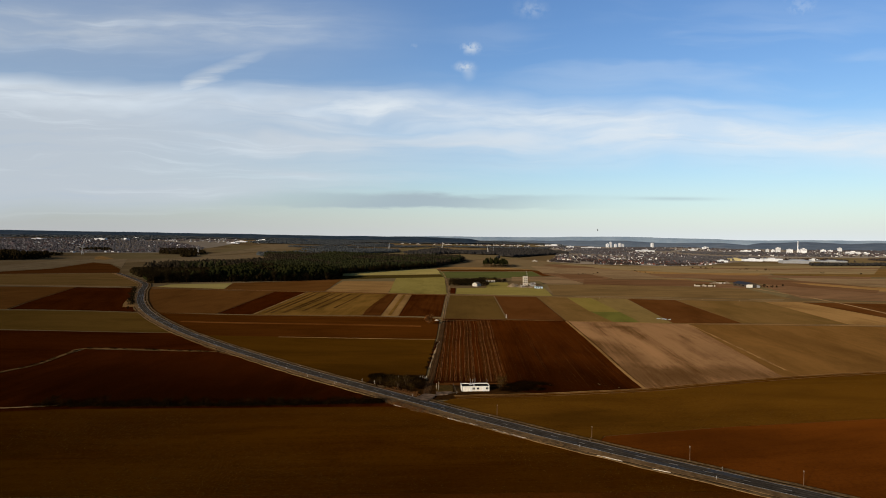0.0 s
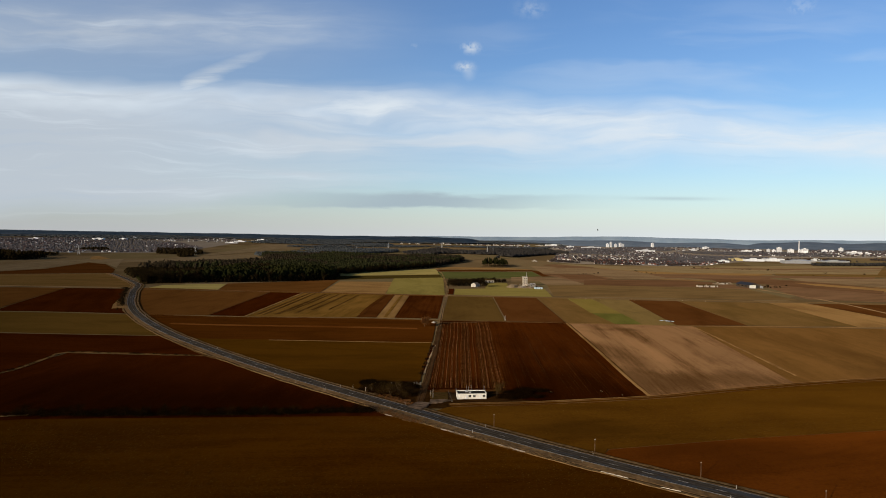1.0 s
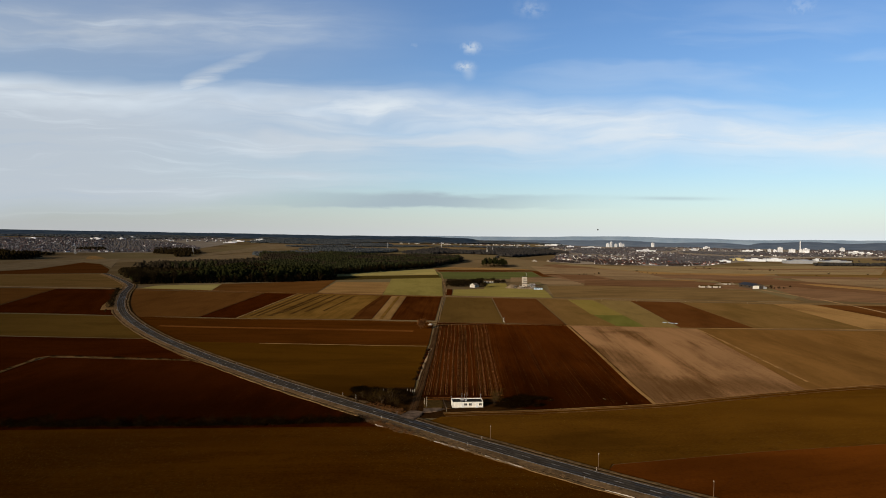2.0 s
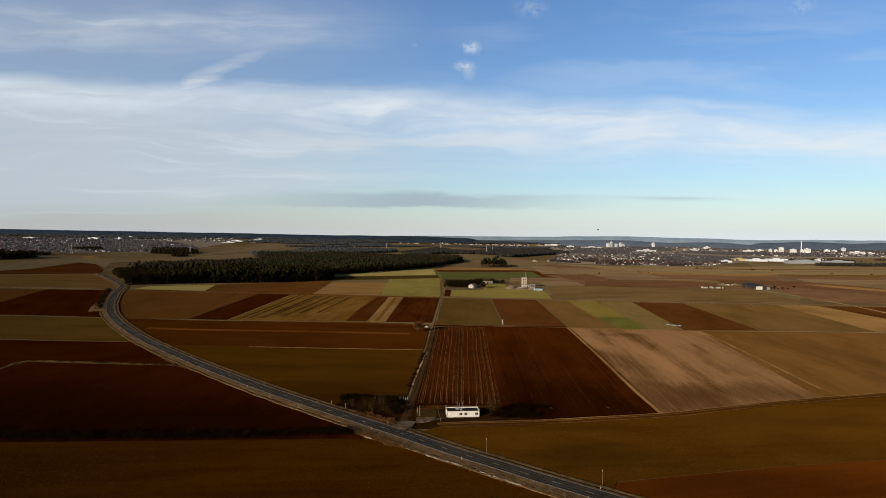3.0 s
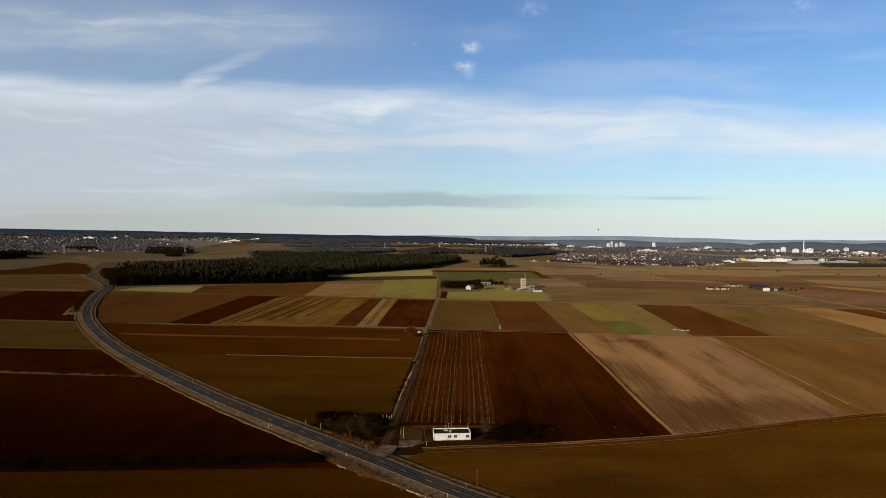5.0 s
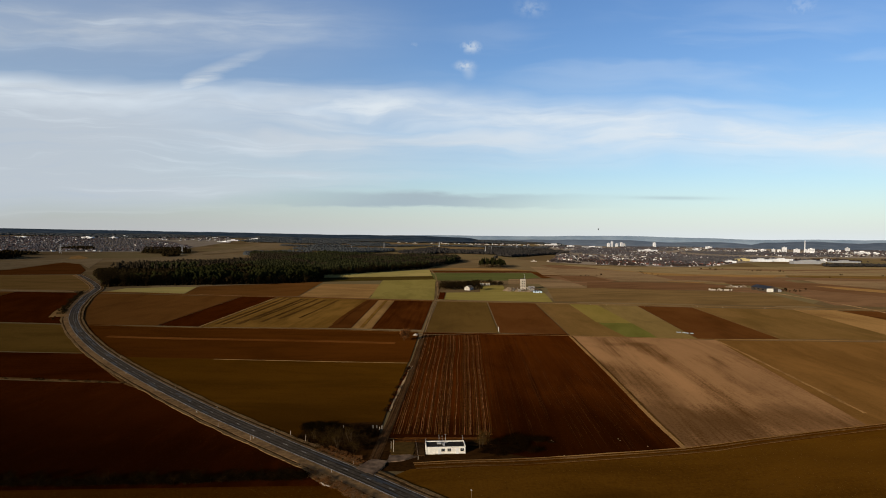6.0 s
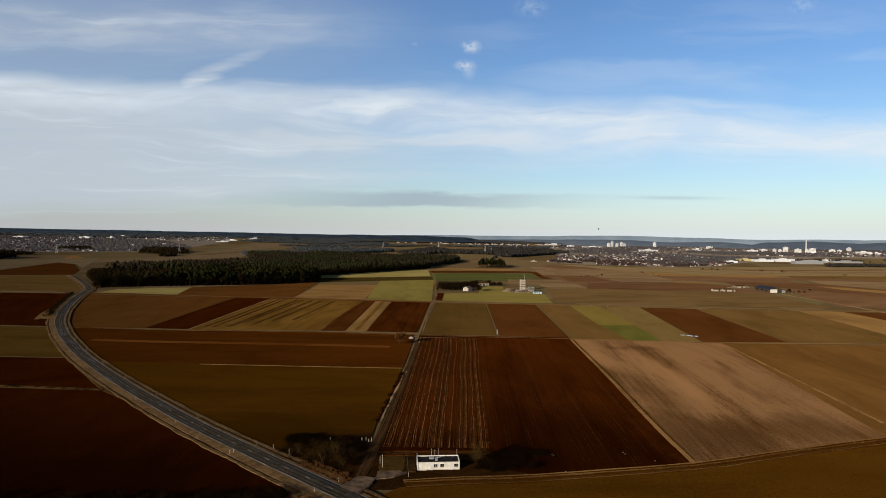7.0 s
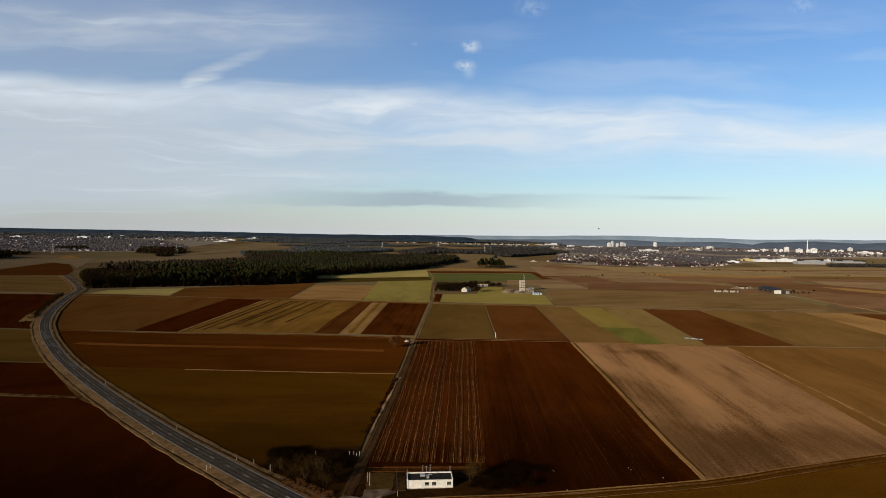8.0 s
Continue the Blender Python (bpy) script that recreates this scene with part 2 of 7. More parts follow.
TONE_PATCHES["pale tan stubble field with worn streaks"] = ((148, 494, 22, 9, 0.45, 0.7), (116, 318, 34, 34, 0.6, 0.68), (160, 325, 40, 22, 0.5, 0.75), (120, 372, 12, 60, 0.4, 0.8), (185, 390, 12, 70, 0.5, 1.7), (142, 425, 10, 85, 0.75, 2.5), (116, 478, 9, 55, 0.6, 2.4))
TONE_PATCHES["dark brown ploughed field with pale sunlit ridge lines and tramlines"] = ((14, 299, 42, 26, 0.8, 0.42), (8, 470, 14, 50, 0.35, 1.5))
TONE_PATCHES["very dark ploughed field between hedge and ditch"] = ((-95, 268, 110, 32, 0.75, 0.42), (-150, 290, 120, 60, 0.65, 0.45), (-120, 330, 60, 26, 0.5, 1.5))
TONE_PATCHES["dark olive winter-crop field along a ditch"] = ((-50, 318, 60, 34, 0.6, 0.55), (-40, 380, 22, 40, 0.35, 1.5))
TONE_PATCHES["dull brown field with faint pale rows"] = ((230, 400, 12, 90, 0.5, 2.3), (275, 430, 16, 90, 0.5, 0.75), (300, 380, 10, 60, 0.45, 2.2))
TONE_PATCHES["dark red-brown bare soil field beside the road"] = ((190, 238, 60, 26, 0.6, 2.2), (235, 205, 80, 75, 0.65, 2.1), (110, 215, 40, 16, 0.5, 0.7))
TONE_PATCHES["dark olive-brown field with sparse weeds"] = ((-70, 237, 110, 16, 0.35, 1.9), (20, 175, 60, 26, 0.4, 0.7))
TONE_PATCHES["dull olive winter-grass field beside the road"] = ((60, 240, 30, 14, 0.6, 0.55), (150, 285, 60, 16, 0.4, 1.35), (255, 290, 110, 50, 0.65, 1.9))


def field_material(kind, angle, seed, tone_patches=()):
    """Soil, stubble or winter crop with rows along the angle, tufts and broad darker or paler patches."""
    a, b, rows = FIELD_KINDS[kind]
    m = bpy.data.materials.new("field_" + kind)
    m.use_nodes = True
    g, bsdf = Graph(m.node_tree), m.node_tree.nodes["Principled BSDF"]
    co = m.node_tree.nodes.new("ShaderNodeTexCoord").outputs["Object"]
    turn = m.node_tree.nodes.new("ShaderNodeMapping")
    turn.inputs["Rotation"].default_value = (0, 0, -angle)
    turn.inputs["Location"].default_value = (seed * 37.1, seed * 11.3, 0)
    g.link(co, turn.inputs["Vector"])
    sep = m.node_tree.nodes.new("ShaderNodeSeparateXYZ")
    g.link(turn.outputs[0], sep.inputs[0])
    u, v = sep.outputs[0], sep.outputs[1]
    fine = g.noise(co, 0.9, 5, 0.65)
    broad = g.noise(g.vec(g.math("MULTIPLY", u, 0.012), g.math("MULTIPLY", v, 0.03), seed), 1.0, 4, 0.6, 0.6)
    lines = g.noise(g.vec(g.math("MULTIPLY", u, 0.006), g.math("MULTIPLY", v, 0.32), seed), 1.0, 4, 0.7)
    swath = g.noise(g.vec(g.math("MULTIPLY", u, 0.004), g.math("MULTIPLY", v, 0.045 if kind == "stubble" else 0.075), seed + 3), 1.0, 3, 0.55, 0.3)
    mixed = g.math("ADD", g.math("MULTIPLY", broad, 0.55 - 0.3 * rows), g.math("MULTIPLY", fine, 0.45 - 0.25 * rows))
    fine_rows, broad_rows = (0.30, 0.34) if kind == "stubble" else (0.35, 0.20)
    mixed = g.math("ADD", mixed, g.math("MULTIPLY", lines, fine_rows * rows))
    mixed = g.math("ADD", mixed, g.math("MULTIPLY", swath, broad_rows * rows))
    col = g.mix(g.ramp(mixed, 0.39, 0.58) if kind != "stubble" else g.ramp(mixed, 0.41, 0.57), a, b)
    # scattered darker clods and tufts, a few metres across
    clods = g.noise(co, 0.22, 6, 0.75)
    col = g.mix(g.math("MULTIPLY", g.ramp(clods, 0.5, 0.75), 0.15 if kind == "stubble" else 0.5 if kind in ("umber", "dark", "moss", "redb") else 0.28), col, tuple(c * 0.55 for c in a))
    # broad darker and paler patches, some tens of metres across
    place = m.node_tree.nodes.new("ShaderNodeSeparateXYZ")
    g.link(co, place.inputs[0])
    if tone_patches:
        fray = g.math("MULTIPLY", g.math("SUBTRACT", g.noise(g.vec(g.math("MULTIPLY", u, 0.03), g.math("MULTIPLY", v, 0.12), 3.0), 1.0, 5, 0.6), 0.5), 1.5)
    for cx, cy, rx, ry, amount, tone in tone_patches:
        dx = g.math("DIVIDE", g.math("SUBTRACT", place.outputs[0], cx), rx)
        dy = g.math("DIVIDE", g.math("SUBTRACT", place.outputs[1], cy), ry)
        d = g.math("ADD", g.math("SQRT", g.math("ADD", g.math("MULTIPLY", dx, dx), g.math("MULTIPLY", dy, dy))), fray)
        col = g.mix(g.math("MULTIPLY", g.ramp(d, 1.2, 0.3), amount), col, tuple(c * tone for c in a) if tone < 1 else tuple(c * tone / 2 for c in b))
    patch = g.noise(g.vec(g.math("MULTIPLY", u, 0.3), v, seed), 0.03, 5, 0.62, 0.8)
    col = g.mix(g.math("MULTIPLY", g.ramp(patch, 0.48, 0.70), 0.36), col, tuple(c * 0.5 for c in a))
    g.link(col, bsdf.inputs["Base Color"])
    bsdf.inputs["Roughness"].default_value = 0.95
    bsdf.inputs["Diffuse Roughness"].default_value = 1.0
    bsdf.inputs["Specular IOR Level"].default_value = 0.0
    n = g.node("ShaderNodeBump", Strength=0.5, Distance=0.25)
    g.link(fine, n.inputs["Height"])
    g.link(n.outputs[0], bsdf.inputs["Normal"])
    return m


def ground_material():
    """Open farmland: a patchwork of soil, grass and stubble that shows between the built fields and far off."""
    m = bpy.data.materials.new("farmland")
    m.use_nodes = True
    g, bsdf = Graph(m.node_tree), m.node_tree.nodes["Principled BSDF"]
    co = m.node_tree.nodes.new("ShaderNodeTexCoord").outputs["Object"]
    turn = m.node_tree.nodes.new("ShaderNodeMapping")
    turn.inputs["Rotation"].default_value, turn.inputs["Scale"].default_value = (0, 0, 0.35), (1.0, 0.45, 1.0)
    g.link(co, turn.inputs["Vector"])
    cell = g.node("ShaderNodeTexVoronoi", Scale=0.0075)
    g.link(turn.outputs[0], cell.inputs["Vector"])
    pick = m.node_tree.nodes.new("ShaderNodeSeparateColor")
    g.link(cell.outputs["Color"], pick.inputs[0])
    col = g.mix(g.ramp(pick.outputs[0], 0.35, 0.6), (0.066, 0.0455, 0.0220), (0.100, 0.0710, 0.0370))
    col = g.mix(g.ramp(pick.outputs[1], 0.55, 0.7), col, (0.085, 0.066, 0.032))
    fine = g.noise(co, 0.6, 5, 0.65)
    broad = g.noise(co, 0.011, 4)
    col = g.mix(g.math("MULTIPLY", g.ramp(fine, 0.4, 0.7), 0.35), col, (0.050, 0.032, 0.016))
    col = g.mix(g.math("MULTIPLY", g.ramp(broad, 0.45, 0.7), 0.4), col, (0.108, 0.080, 0.043))
    g.link(col, bsdf.inputs["Base Color"])
    bsdf.inputs["Roughness"].default_value, bsdf.inputs["Diffuse Roughness"].default_value = 0.95, 1.0
    bsdf.inputs["Specular IOR Level"].default_value = 0.0
    return m


def leaf_material(name, a, b, per_island=True, lo=0.2, hi=0.85, own=0.5):
    """Foliage or bare twigs whose clumps differ from one to the next."""
    m = bpy.data.materials.new(name)
    m.use_nodes = True
    g, bsdf = Graph(m.node_tree), m.node_tree.nodes["Principled BSDF"]
    src = m.node_tree.nodes.new("ShaderNodeNewGeometry").outputs["Random Per Island"] if per_island else m.node_tree.nodes.new("ShaderNodeObjectInfo").outputs["Random"]
    co = m.node_tree.nodes.new("ShaderNodeTexCoord").outputs["Object"]
    grain = g.noise(co, 0.7, 4)
    stand = g.noise(co, 0.012, 3)
    k = g.math("ADD", g.math("MULTIPLY", src, own), g.math("MULTIPLY", grain, 0.25))
    k = g.math("ADD", k, g.math("MULTIPLY", stand, 0.35))
    g.link(g.mix(g.ramp(k, lo, hi), a, b), bsdf.inputs["Base Color"])
    bsdf.inputs["Roughness"].default_value = 0.9
    bsdf.inputs["Specular IOR Level"].default_value = 0.0
    return m


M_GROUND = ground_material()
M_ASPHALT = plain("asphalt", (0.074, 0.061, 0.046), 0.9, grain=0.4, scale=0.9, bump=0.02)
M_PAINT = plain("road_paint", (0.28, 0.27, 0.25), 0.7, grain=0.5, scale=1.2)
M_SHOULDER = plain("dry_shoulder", (0.180, 0.108, 0.048), 0.95, grain=0.45, scale=0.5, bump=0.1)
M_DRYGRASS = plain("dry_grass", (0.155, 0.096, 0.042), 0.95, grain=0.5, scale=0.7, bump=0.15)
M_DITCH = plain("ditch_grass", (0.042, 0.023, 0.009), 0.95, grain=0.5, scale=0.8, bump=0.1)
M_WHITE = plain("white_plaster", (0.68, 0.65, 0.58), 0.85, grain=0.16, scale=0.9)
M_PALEWALL = plain("weathered_pale_plaster", (0.50, 0.47, 0.41), 0.85, grain=0.25, scale=0.5)
M_TAR = plain("roof_felt", (0.036, 0.034, 0.031), 0.85, grain=0.4, scale=0.8)
M_GLASS = plain("dark_window", (0.015, 0.017, 0.02), 0.2, grain=0.2)
M_WOODPOLE = plain("weathered_pole", (0.15, 0.10, 0.062), 0.85, grain=0.3, scale=3.0)
M_CONCRETE = plain("pale_concrete", (0.42, 0.37, 0.30), 0.9, grain=0.2, scale=0.5)
M_STEEL = plain("galvanised_steel", (0.36, 0.36, 0.36), 0.5, 0.3, grain=0.2)
M_GRAVEL = plain("gravel_heap", (0.20, 0.15, 0.095), 0.95, grain=0.35, scale=0.8, bump=0.3)
M_BLUE = plain("blue_panel", (0.040, 0.046, 0.062), 0.75, grain=0.2)
M_SHEET = plain("blue_white_sheet", (0.32, 0.42, 0.50), 0.5, grain=0.3, scale=0.4)
M_DARKWOOD = plain("dark_boards", (0.07, 0.052, 0.036), 0.9, grain=0.4)
M_SNOW = plain("old_snow", (0.42, 0.36, 0.29), 0.8, grain=0.25, scale=0.6)
M_BARK = plain("bark", (0.095, 0.066, 0.042), 0.95, grain=0.4, scale=4.0)
M_STEM = plain("dark_stems", (0.036, 0.021, 0.009), 0.95, grain=0.4, scale=4.0)
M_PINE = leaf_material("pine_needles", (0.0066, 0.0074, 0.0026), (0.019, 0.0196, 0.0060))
# hazed copies of needles and bare crowns: paler, greyer colour for distance
M_PINEHAZE = leaf_material("hazed_pine_needles", (0.009, 0.0104, 0.0046), (0.032, 0.0325, 0.0130))
M_BAREHAZE = leaf_material("hazed_bare_crowns", (0.014, 0.0110, 0.0070), (0.036, 0.0275, 0.0165))
M_BARE = leaf_material("bare_crowns", (0.006, 0.0042, 0.0018), (0.021, 0.0145, 0.0058))
M_TWIGP = leaf_material("dry_pale_twigs", (0.016, 0.0090, 0.0022), (0.062, 0.0360, 0.0095))
M_TWIG = leaf_material("bare_twigs", (0.007, 0.0036, 0.0010), (0.024, 0.0125, 0.0036))
M_RUSSET = leaf_material("russet_leaves", (0.075, 0.030, 0.009), (0.170, 0.070, 0.022))
# far woods and town trees: haze painted in as lighter, bluer foliage
M_HAZEWOOD = leaf_material("far_woods", (0.038, 0.045, 0.049), (0.062, 0.066, 0.068))
M_HAZETREE = leaf_material("hazed_bare_trees", (0.056, 0.054, 0.060), (0.104, 0.098, 0.104))
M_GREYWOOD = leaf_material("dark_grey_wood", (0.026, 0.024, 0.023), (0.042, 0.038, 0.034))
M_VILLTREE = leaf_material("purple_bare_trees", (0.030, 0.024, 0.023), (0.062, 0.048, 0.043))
M_DARKBUSH = leaf_material("dark_bush", (0.0034, 0.0022, 0.0007), (0.011, 0.0064, 0.0019))
M_HOUSE_WALL = plain("house_plaster", (0.46, 0.45, 0.45), 0.9, grain=0.2, scale=0.3, vary=0.9)
M_ROOF = plain("roof_tiles", (0.135, 0.052, 0.036), 0.9, grain=0.25, scale=0.5, vary=0.5)
M_BLOCK = plain("block_plaster", (0.74, 0.75, 0.77), 0.9, grain=0.1, scale=0.3, vary=0.15)
M_BANDGLASS = plain("reflecting_windows", (0.30, 0.31, 0.33), 0.3, grain=0.3, scale=0.4)
M_HALL = plain("hall_cladding", (0.66, 0.68, 0.70), 0.6, grain=0.12, scale=0.2, vary=0.2)
M_YELLOW = plain("yellow_cladding", (0.46, 0.38, 0.18), 0.7, grain=0.15)
# horizon hills: the blue of distance haze is painted into these colours
M_HILL = leaf_material("hazed_hills", (0.130, 0.182, 0.250), (0.185, 0.240, 0.306), lo=0.2, hi=0.4, own=0.0)
M_HILLW = leaf_material("hazed_west_hills", (0.026, 0.046, 0.070), (0.082, 0.104, 0.128), lo=0.22, hi=0.42, own=0.0)
M_LOWWOOD = leaf_material("hazed_low_woods", (0.148, 0.196, 0.250), (0.230, 0.272, 0.316), lo=0.2, hi=0.4, own=0.0)
M_RIDGE = leaf_material("hazed_ridge", (0.118, 0.156, 0.206), (0.180, 0.220, 0.268), lo=0.2, hi=0.4, own=0.0)

# ---------------------------------------------------------------- helpers for building


def mesh_from(name, verts, faces, material):
    me = bpy.data.meshes.new(name)
    me.from_pydata([tuple(map(float, v)) for v in verts], [], [tuple(map(int, f)) for f in faces])
    me.materials.append(material)
    return me


def mesh_of(name, bm, material):
    me = bpy.data.meshes.new(name)
    bmesh.ops.recalc_face_normals(bm, faces=bm.faces[:])
    bm.to_mesh(me)
    bm.free()
    me.materials.append(material)
    return me


def part(name, data, material, parent, label=""):
    """Links a bmesh or mesh as one mesh object under a thing or a part."""
    me = data if isinstance(data, bpy.types.Mesh) else mesh_of(name, data, material)
    ob = new(name, me)
    ob.parent = parent
    return tagged(ob, label)


def box(bm, x0, x1, y0, y1, z0, z1, bevel=0.0):
    made = bmesh.ops.create_cube(bm, size=1.0)["verts"]
    for v in made:
        v.co = Vector((x0 + (v.co.x + 0.5) * (x1 - x0), y0 + (v.co.y + 0.5) * (y1 - y0), z0 + (v.co.z + 0.5) * (z1 - z0)))
    if bevel:
        edges = list({e for v in made for e in v.link_edges})
        bmesh.ops.bevel(bm, geom=edges, offset=bevel, segments=1, affect="EDGES")
    return bm


def boxed(*args, bevel=0.0):
    return box(bmesh.new(), *args, bevel=bevel)


def rod(bm, a, b, r0, r1, sides=6):
    """A tapered rod from a to b."""
    a, b = Vector(a), Vector(b)
    q = (b - a).to_track_quat("Z", "Y")
    rings = []
    for p, r in ((a, r0), (b, r1)):
        rings.append([bm.verts.new(p + q @ Vector((r * math.cos(k * math.tau / sides), r * math.sin(k * math.tau / sides), 0))) for k in range(sides)])
    for k in range(sides):
        bm.faces.new((rings[0][k], rings[0][(k + 1) % sides], rings[1][(k + 1) % sides], rings[1][k]))
    bm.faces.new(rings[1])
    bm.faces.new(rings[0][::-1])
    return bm


def smooth(t):
    t = min(1.0, max(0.0, t))
    return t * t * (3 - 2 * t)


def land(x, y):
    """Height of the ground: flat plain, a low rise to the west, rising gently far off."""
    r = math.hypot(x, y)
    u = x / max(abs(y), 1.0)
    low_rise = 6.0 * smooth((-x - 170) / 240) * smooth((y - 350) / 250)
    return low_rise + smooth((r - 2300) / 2300) * (12 + 26 * (1 - smooth(u / 0.3)) + 17 * (1 - smooth((u + 0.5) / 0.35)))


# ---------------------------------------------------------------- ground


def build_ground():
    """One sheet to the horizon, in rings round the start of the flight."""
    radii = [0, 60, 150, 250] + list(range(300, 1500, 40)) + [1500, 1700, 2000, 2300, 2500, 2700, 2900, 3100, 3300, 3500, 3700, 3900, 4100, 4300, 4500, 4700, 4880]
    steps, verts, faces = 180, [(0, 0, -0.15)], []
    for r in radii[1:]:
        for k in range(steps):
            a = k * math.tau / steps
            x, y = r * math.sin(a), r * math.cos(a)
            verts.append((x, y, land(x, y) - 0.15))
    for k in range(steps):
        faces.append((0, 1 + (k + 1) % steps, 1 + k))
    for j in range(len(radii) - 2):
        o = 1 + j * steps
        for k in range(steps):
            n = (k + 1) % steps
            faces.append((o + k, o + n, o + steps + n, o + steps + k))
    ob = new("ground", mesh_from("ground", verts, faces, M_GROUND))
    tagged(ob, "flat winter farmland with brown soil and dull grass", "ground", kind="structure")


build_ground()
LEVEL = [0.05]


def field(name, kind, angle, outline, label):
    """A field as a thin slab of its own soil or crop, with a worn step at its rim."""
    LEVEL[0] += 0.0015
    z = LEVEL[0]
    bm = bmesh.new()
    top = [bm.verts.new((x, y, z)) for x, y in outline]
    low = [bm.verts.new((x, y, -0.4)) for x, y in outline]
    bm.faces.new(top)
    for i in range(len(top)):
        j = (i + 1) % len(top)
        bm.faces.new((top[i], top[j], low[j], low[i]))
    bmesh.ops.triangulate(bm, faces=[f for f in bm.faces if len(f.verts) > 4])
    # cut where the ground curves, then lay it over the land
    for axis, first, last in ((0, -680, -150), (1, 350, 1000)):
        for at in range(first, last, 25):
            if min(p[axis] for p in outline) < at < max(p[axis] for p in outline) and min(p[0] for p in outline) < -170:
                n = (1, 0, 0) if axis == 0 else (0, 1, 0)
                bmesh.ops.bisect_plane(bm, geom=bm.verts[:] + bm.edges[:] + bm.faces[:], plane_co=tuple(c * at for c in n), plane_no=n)
    if max(math.hypot(*p) for p in outline) > 2200:
        for axis in (0, 1):
            for at in range(-3000, 4600, 120):
                if min(p[axis] for p in outline) < at < max(p[axis] for p in outline):
                    n = (1, 0, 0) if axis == 0 else (0, 1, 0)
                    bmesh.ops.bisect_plane(bm, geom=bm.verts[:] + bm.edges[:] + bm.faces[:], plane_co=tuple(c * at for c in n), plane_no=n)
    for v in bm.verts:
        v.co.z += land(v.co.x, v.co.y)
    m = field_material(kind, angle, LEVEL[0] * 100, TONE_PATCHES.get(label, ()))
    ob = new(name, mesh_of(name, bm, m))
    tagged(ob, label, "field", kind="structure")
    return ob


def glide(points, step=6.0):
    """A smooth line through the points (Catmull-Rom), in even steps."""
    pts = [Vector((*p, 0)) for p in points]
    pts = [pts[0] * 2 - pts[1]] + pts + [pts[-1] * 2 - pts[-2]]
    out = []
    for i in range(1, len(pts) - 2):
        a, b, c, d = pts[i - 1 : i + 3]
        n = max(2, int((c - b).length / step))
        for k in range(n):
            t = k / n
            out.append(0.5 * ((2 * b) + (c - a) * t + (2 * a - 5 * b + 4 * c - d) * t * t + (3 * b - a - 3 * c + d) * t**3))
    return out + [pts[-2]]


def ribbon(line, left, right, z, ragged=0.0, seed=0, thick=0.12):
    """A band along the line from left to right metres off it, with skirts down its sides."""
    bm, rows = bmesh.new(), []

    def fray(p, side):
        return ragged * (1.3 * noise.noise((p.x * 0.09, p.y * 0.09, seed * 1.7 + side)) + 0.7 * noise.noise((p.x * 0.5, p.y * 0.5, seed + side)))

    for i, p in enumerate(line):
        d = (line[min(i + 1, len(line) - 1)] - line[max(i - 1, 0)]).normalized()
        n = Vector((-d.y, d.x, 0))
        a, b = p + n * (left + fray(p, 3.1)), p + n * (right + fray(p, 7.7))
        h = z + land(p.x, p.y)
        rows.append([bm.verts.new((a.x, a.y, h - thick)), bm.verts.new((a.x, a.y, h)), bm.verts.new((b.x, b.y, h)), bm.verts.new((b.x, b.y, h - thick))])
    for r, s in zip(rows, rows[1:]):
        for k in range(3):
            bm.faces.new((r[k], r[k + 1], s[k + 1], s[k]))
    return bm


def strip(name, kind, width, points, label):
    """A track, path or bank along a line."""
    LEVEL[0] += 0.0015
    m = field_material(kind, 0.3, LEVEL[0] * 100)
    bm = ribbon(glide(points, 6.0 if width > 2.5 else 1.8), width / 2, -width / 2, LEVEL[0] + 0.02, (0.09 if width > 1.7 else 0.36) * width, int(LEVEL[0] * 10000), 0.3)
    ob = new(name, mesh_of(name, bm, m))
    return tagged(ob, label, "path", kind="structure")

field("ploughed_field", "soil", -1.61, ((-1, 525.7), (42.9, 527), (33.4, 285.7), (-8.2, 297.8)),
      "dark brown ploughed field with pale sunlit ridge lines and tramlines")
field("meadow", "litter", 1.55, ((-7.6, 265.7), (-7.2, 284.1), (34.3, 287.9), (49, 281.9), (102.2, 289.4), (102.2, 284.5), (47.6, 273.1), (22.8, 270.2), (1.2, 266)),
      "dark grass verge round the white hut")
field("ploughed_field", "soilb", -1.61, ((43, 527), (111.5, 526.4), (101.5, 287.2), (48.2, 276.7), (33.3, 284)),
      "smooth dark red-brown harrowed field beside a grass path")
field("stubble_field", "stubble", -1.67, ((111.5, 526.4), (218.8, 516.3), (200.3, 333.6), (188, 314.5), (101.8, 286.7)),
      "pale tan stubble field with worn streaks")
field("stubble_field", "browne", 1.42, ((218.8, 516.3), (320.6, 514.7), (418.8, 511.3), (350.1, 348.5), (258.1, 332.5), (189.1, 315.9)),
      "dull brown field with faint pale rows")
field("meadow", "moss", 0.13, ((3.8, 267.5), (47.6, 273.1), (103.2, 284), (190.6, 312.1), (253.7, 326.7), (395.3, 358.4), (293.3, 263.3), (191.2, 243.7), (119.3, 230.8), (61.8, 217.5), (56.2, 206.8), (26.4, 230.1), (3.6, 248.9), (-2.8, 260.2)),
      "dull olive winter-grass field beside the road")
field("ploughed_field", "redb", 0.23, ((62.1, 216.8), (119, 230.1), (190.6, 242.9), (292.3, 262.3), (234.9, 140.8), (140.5, 149.3), (117.5, 160.7), (88, 182.6), (55, 206.2)),
      "dark red-brown bare soil field beside the road")
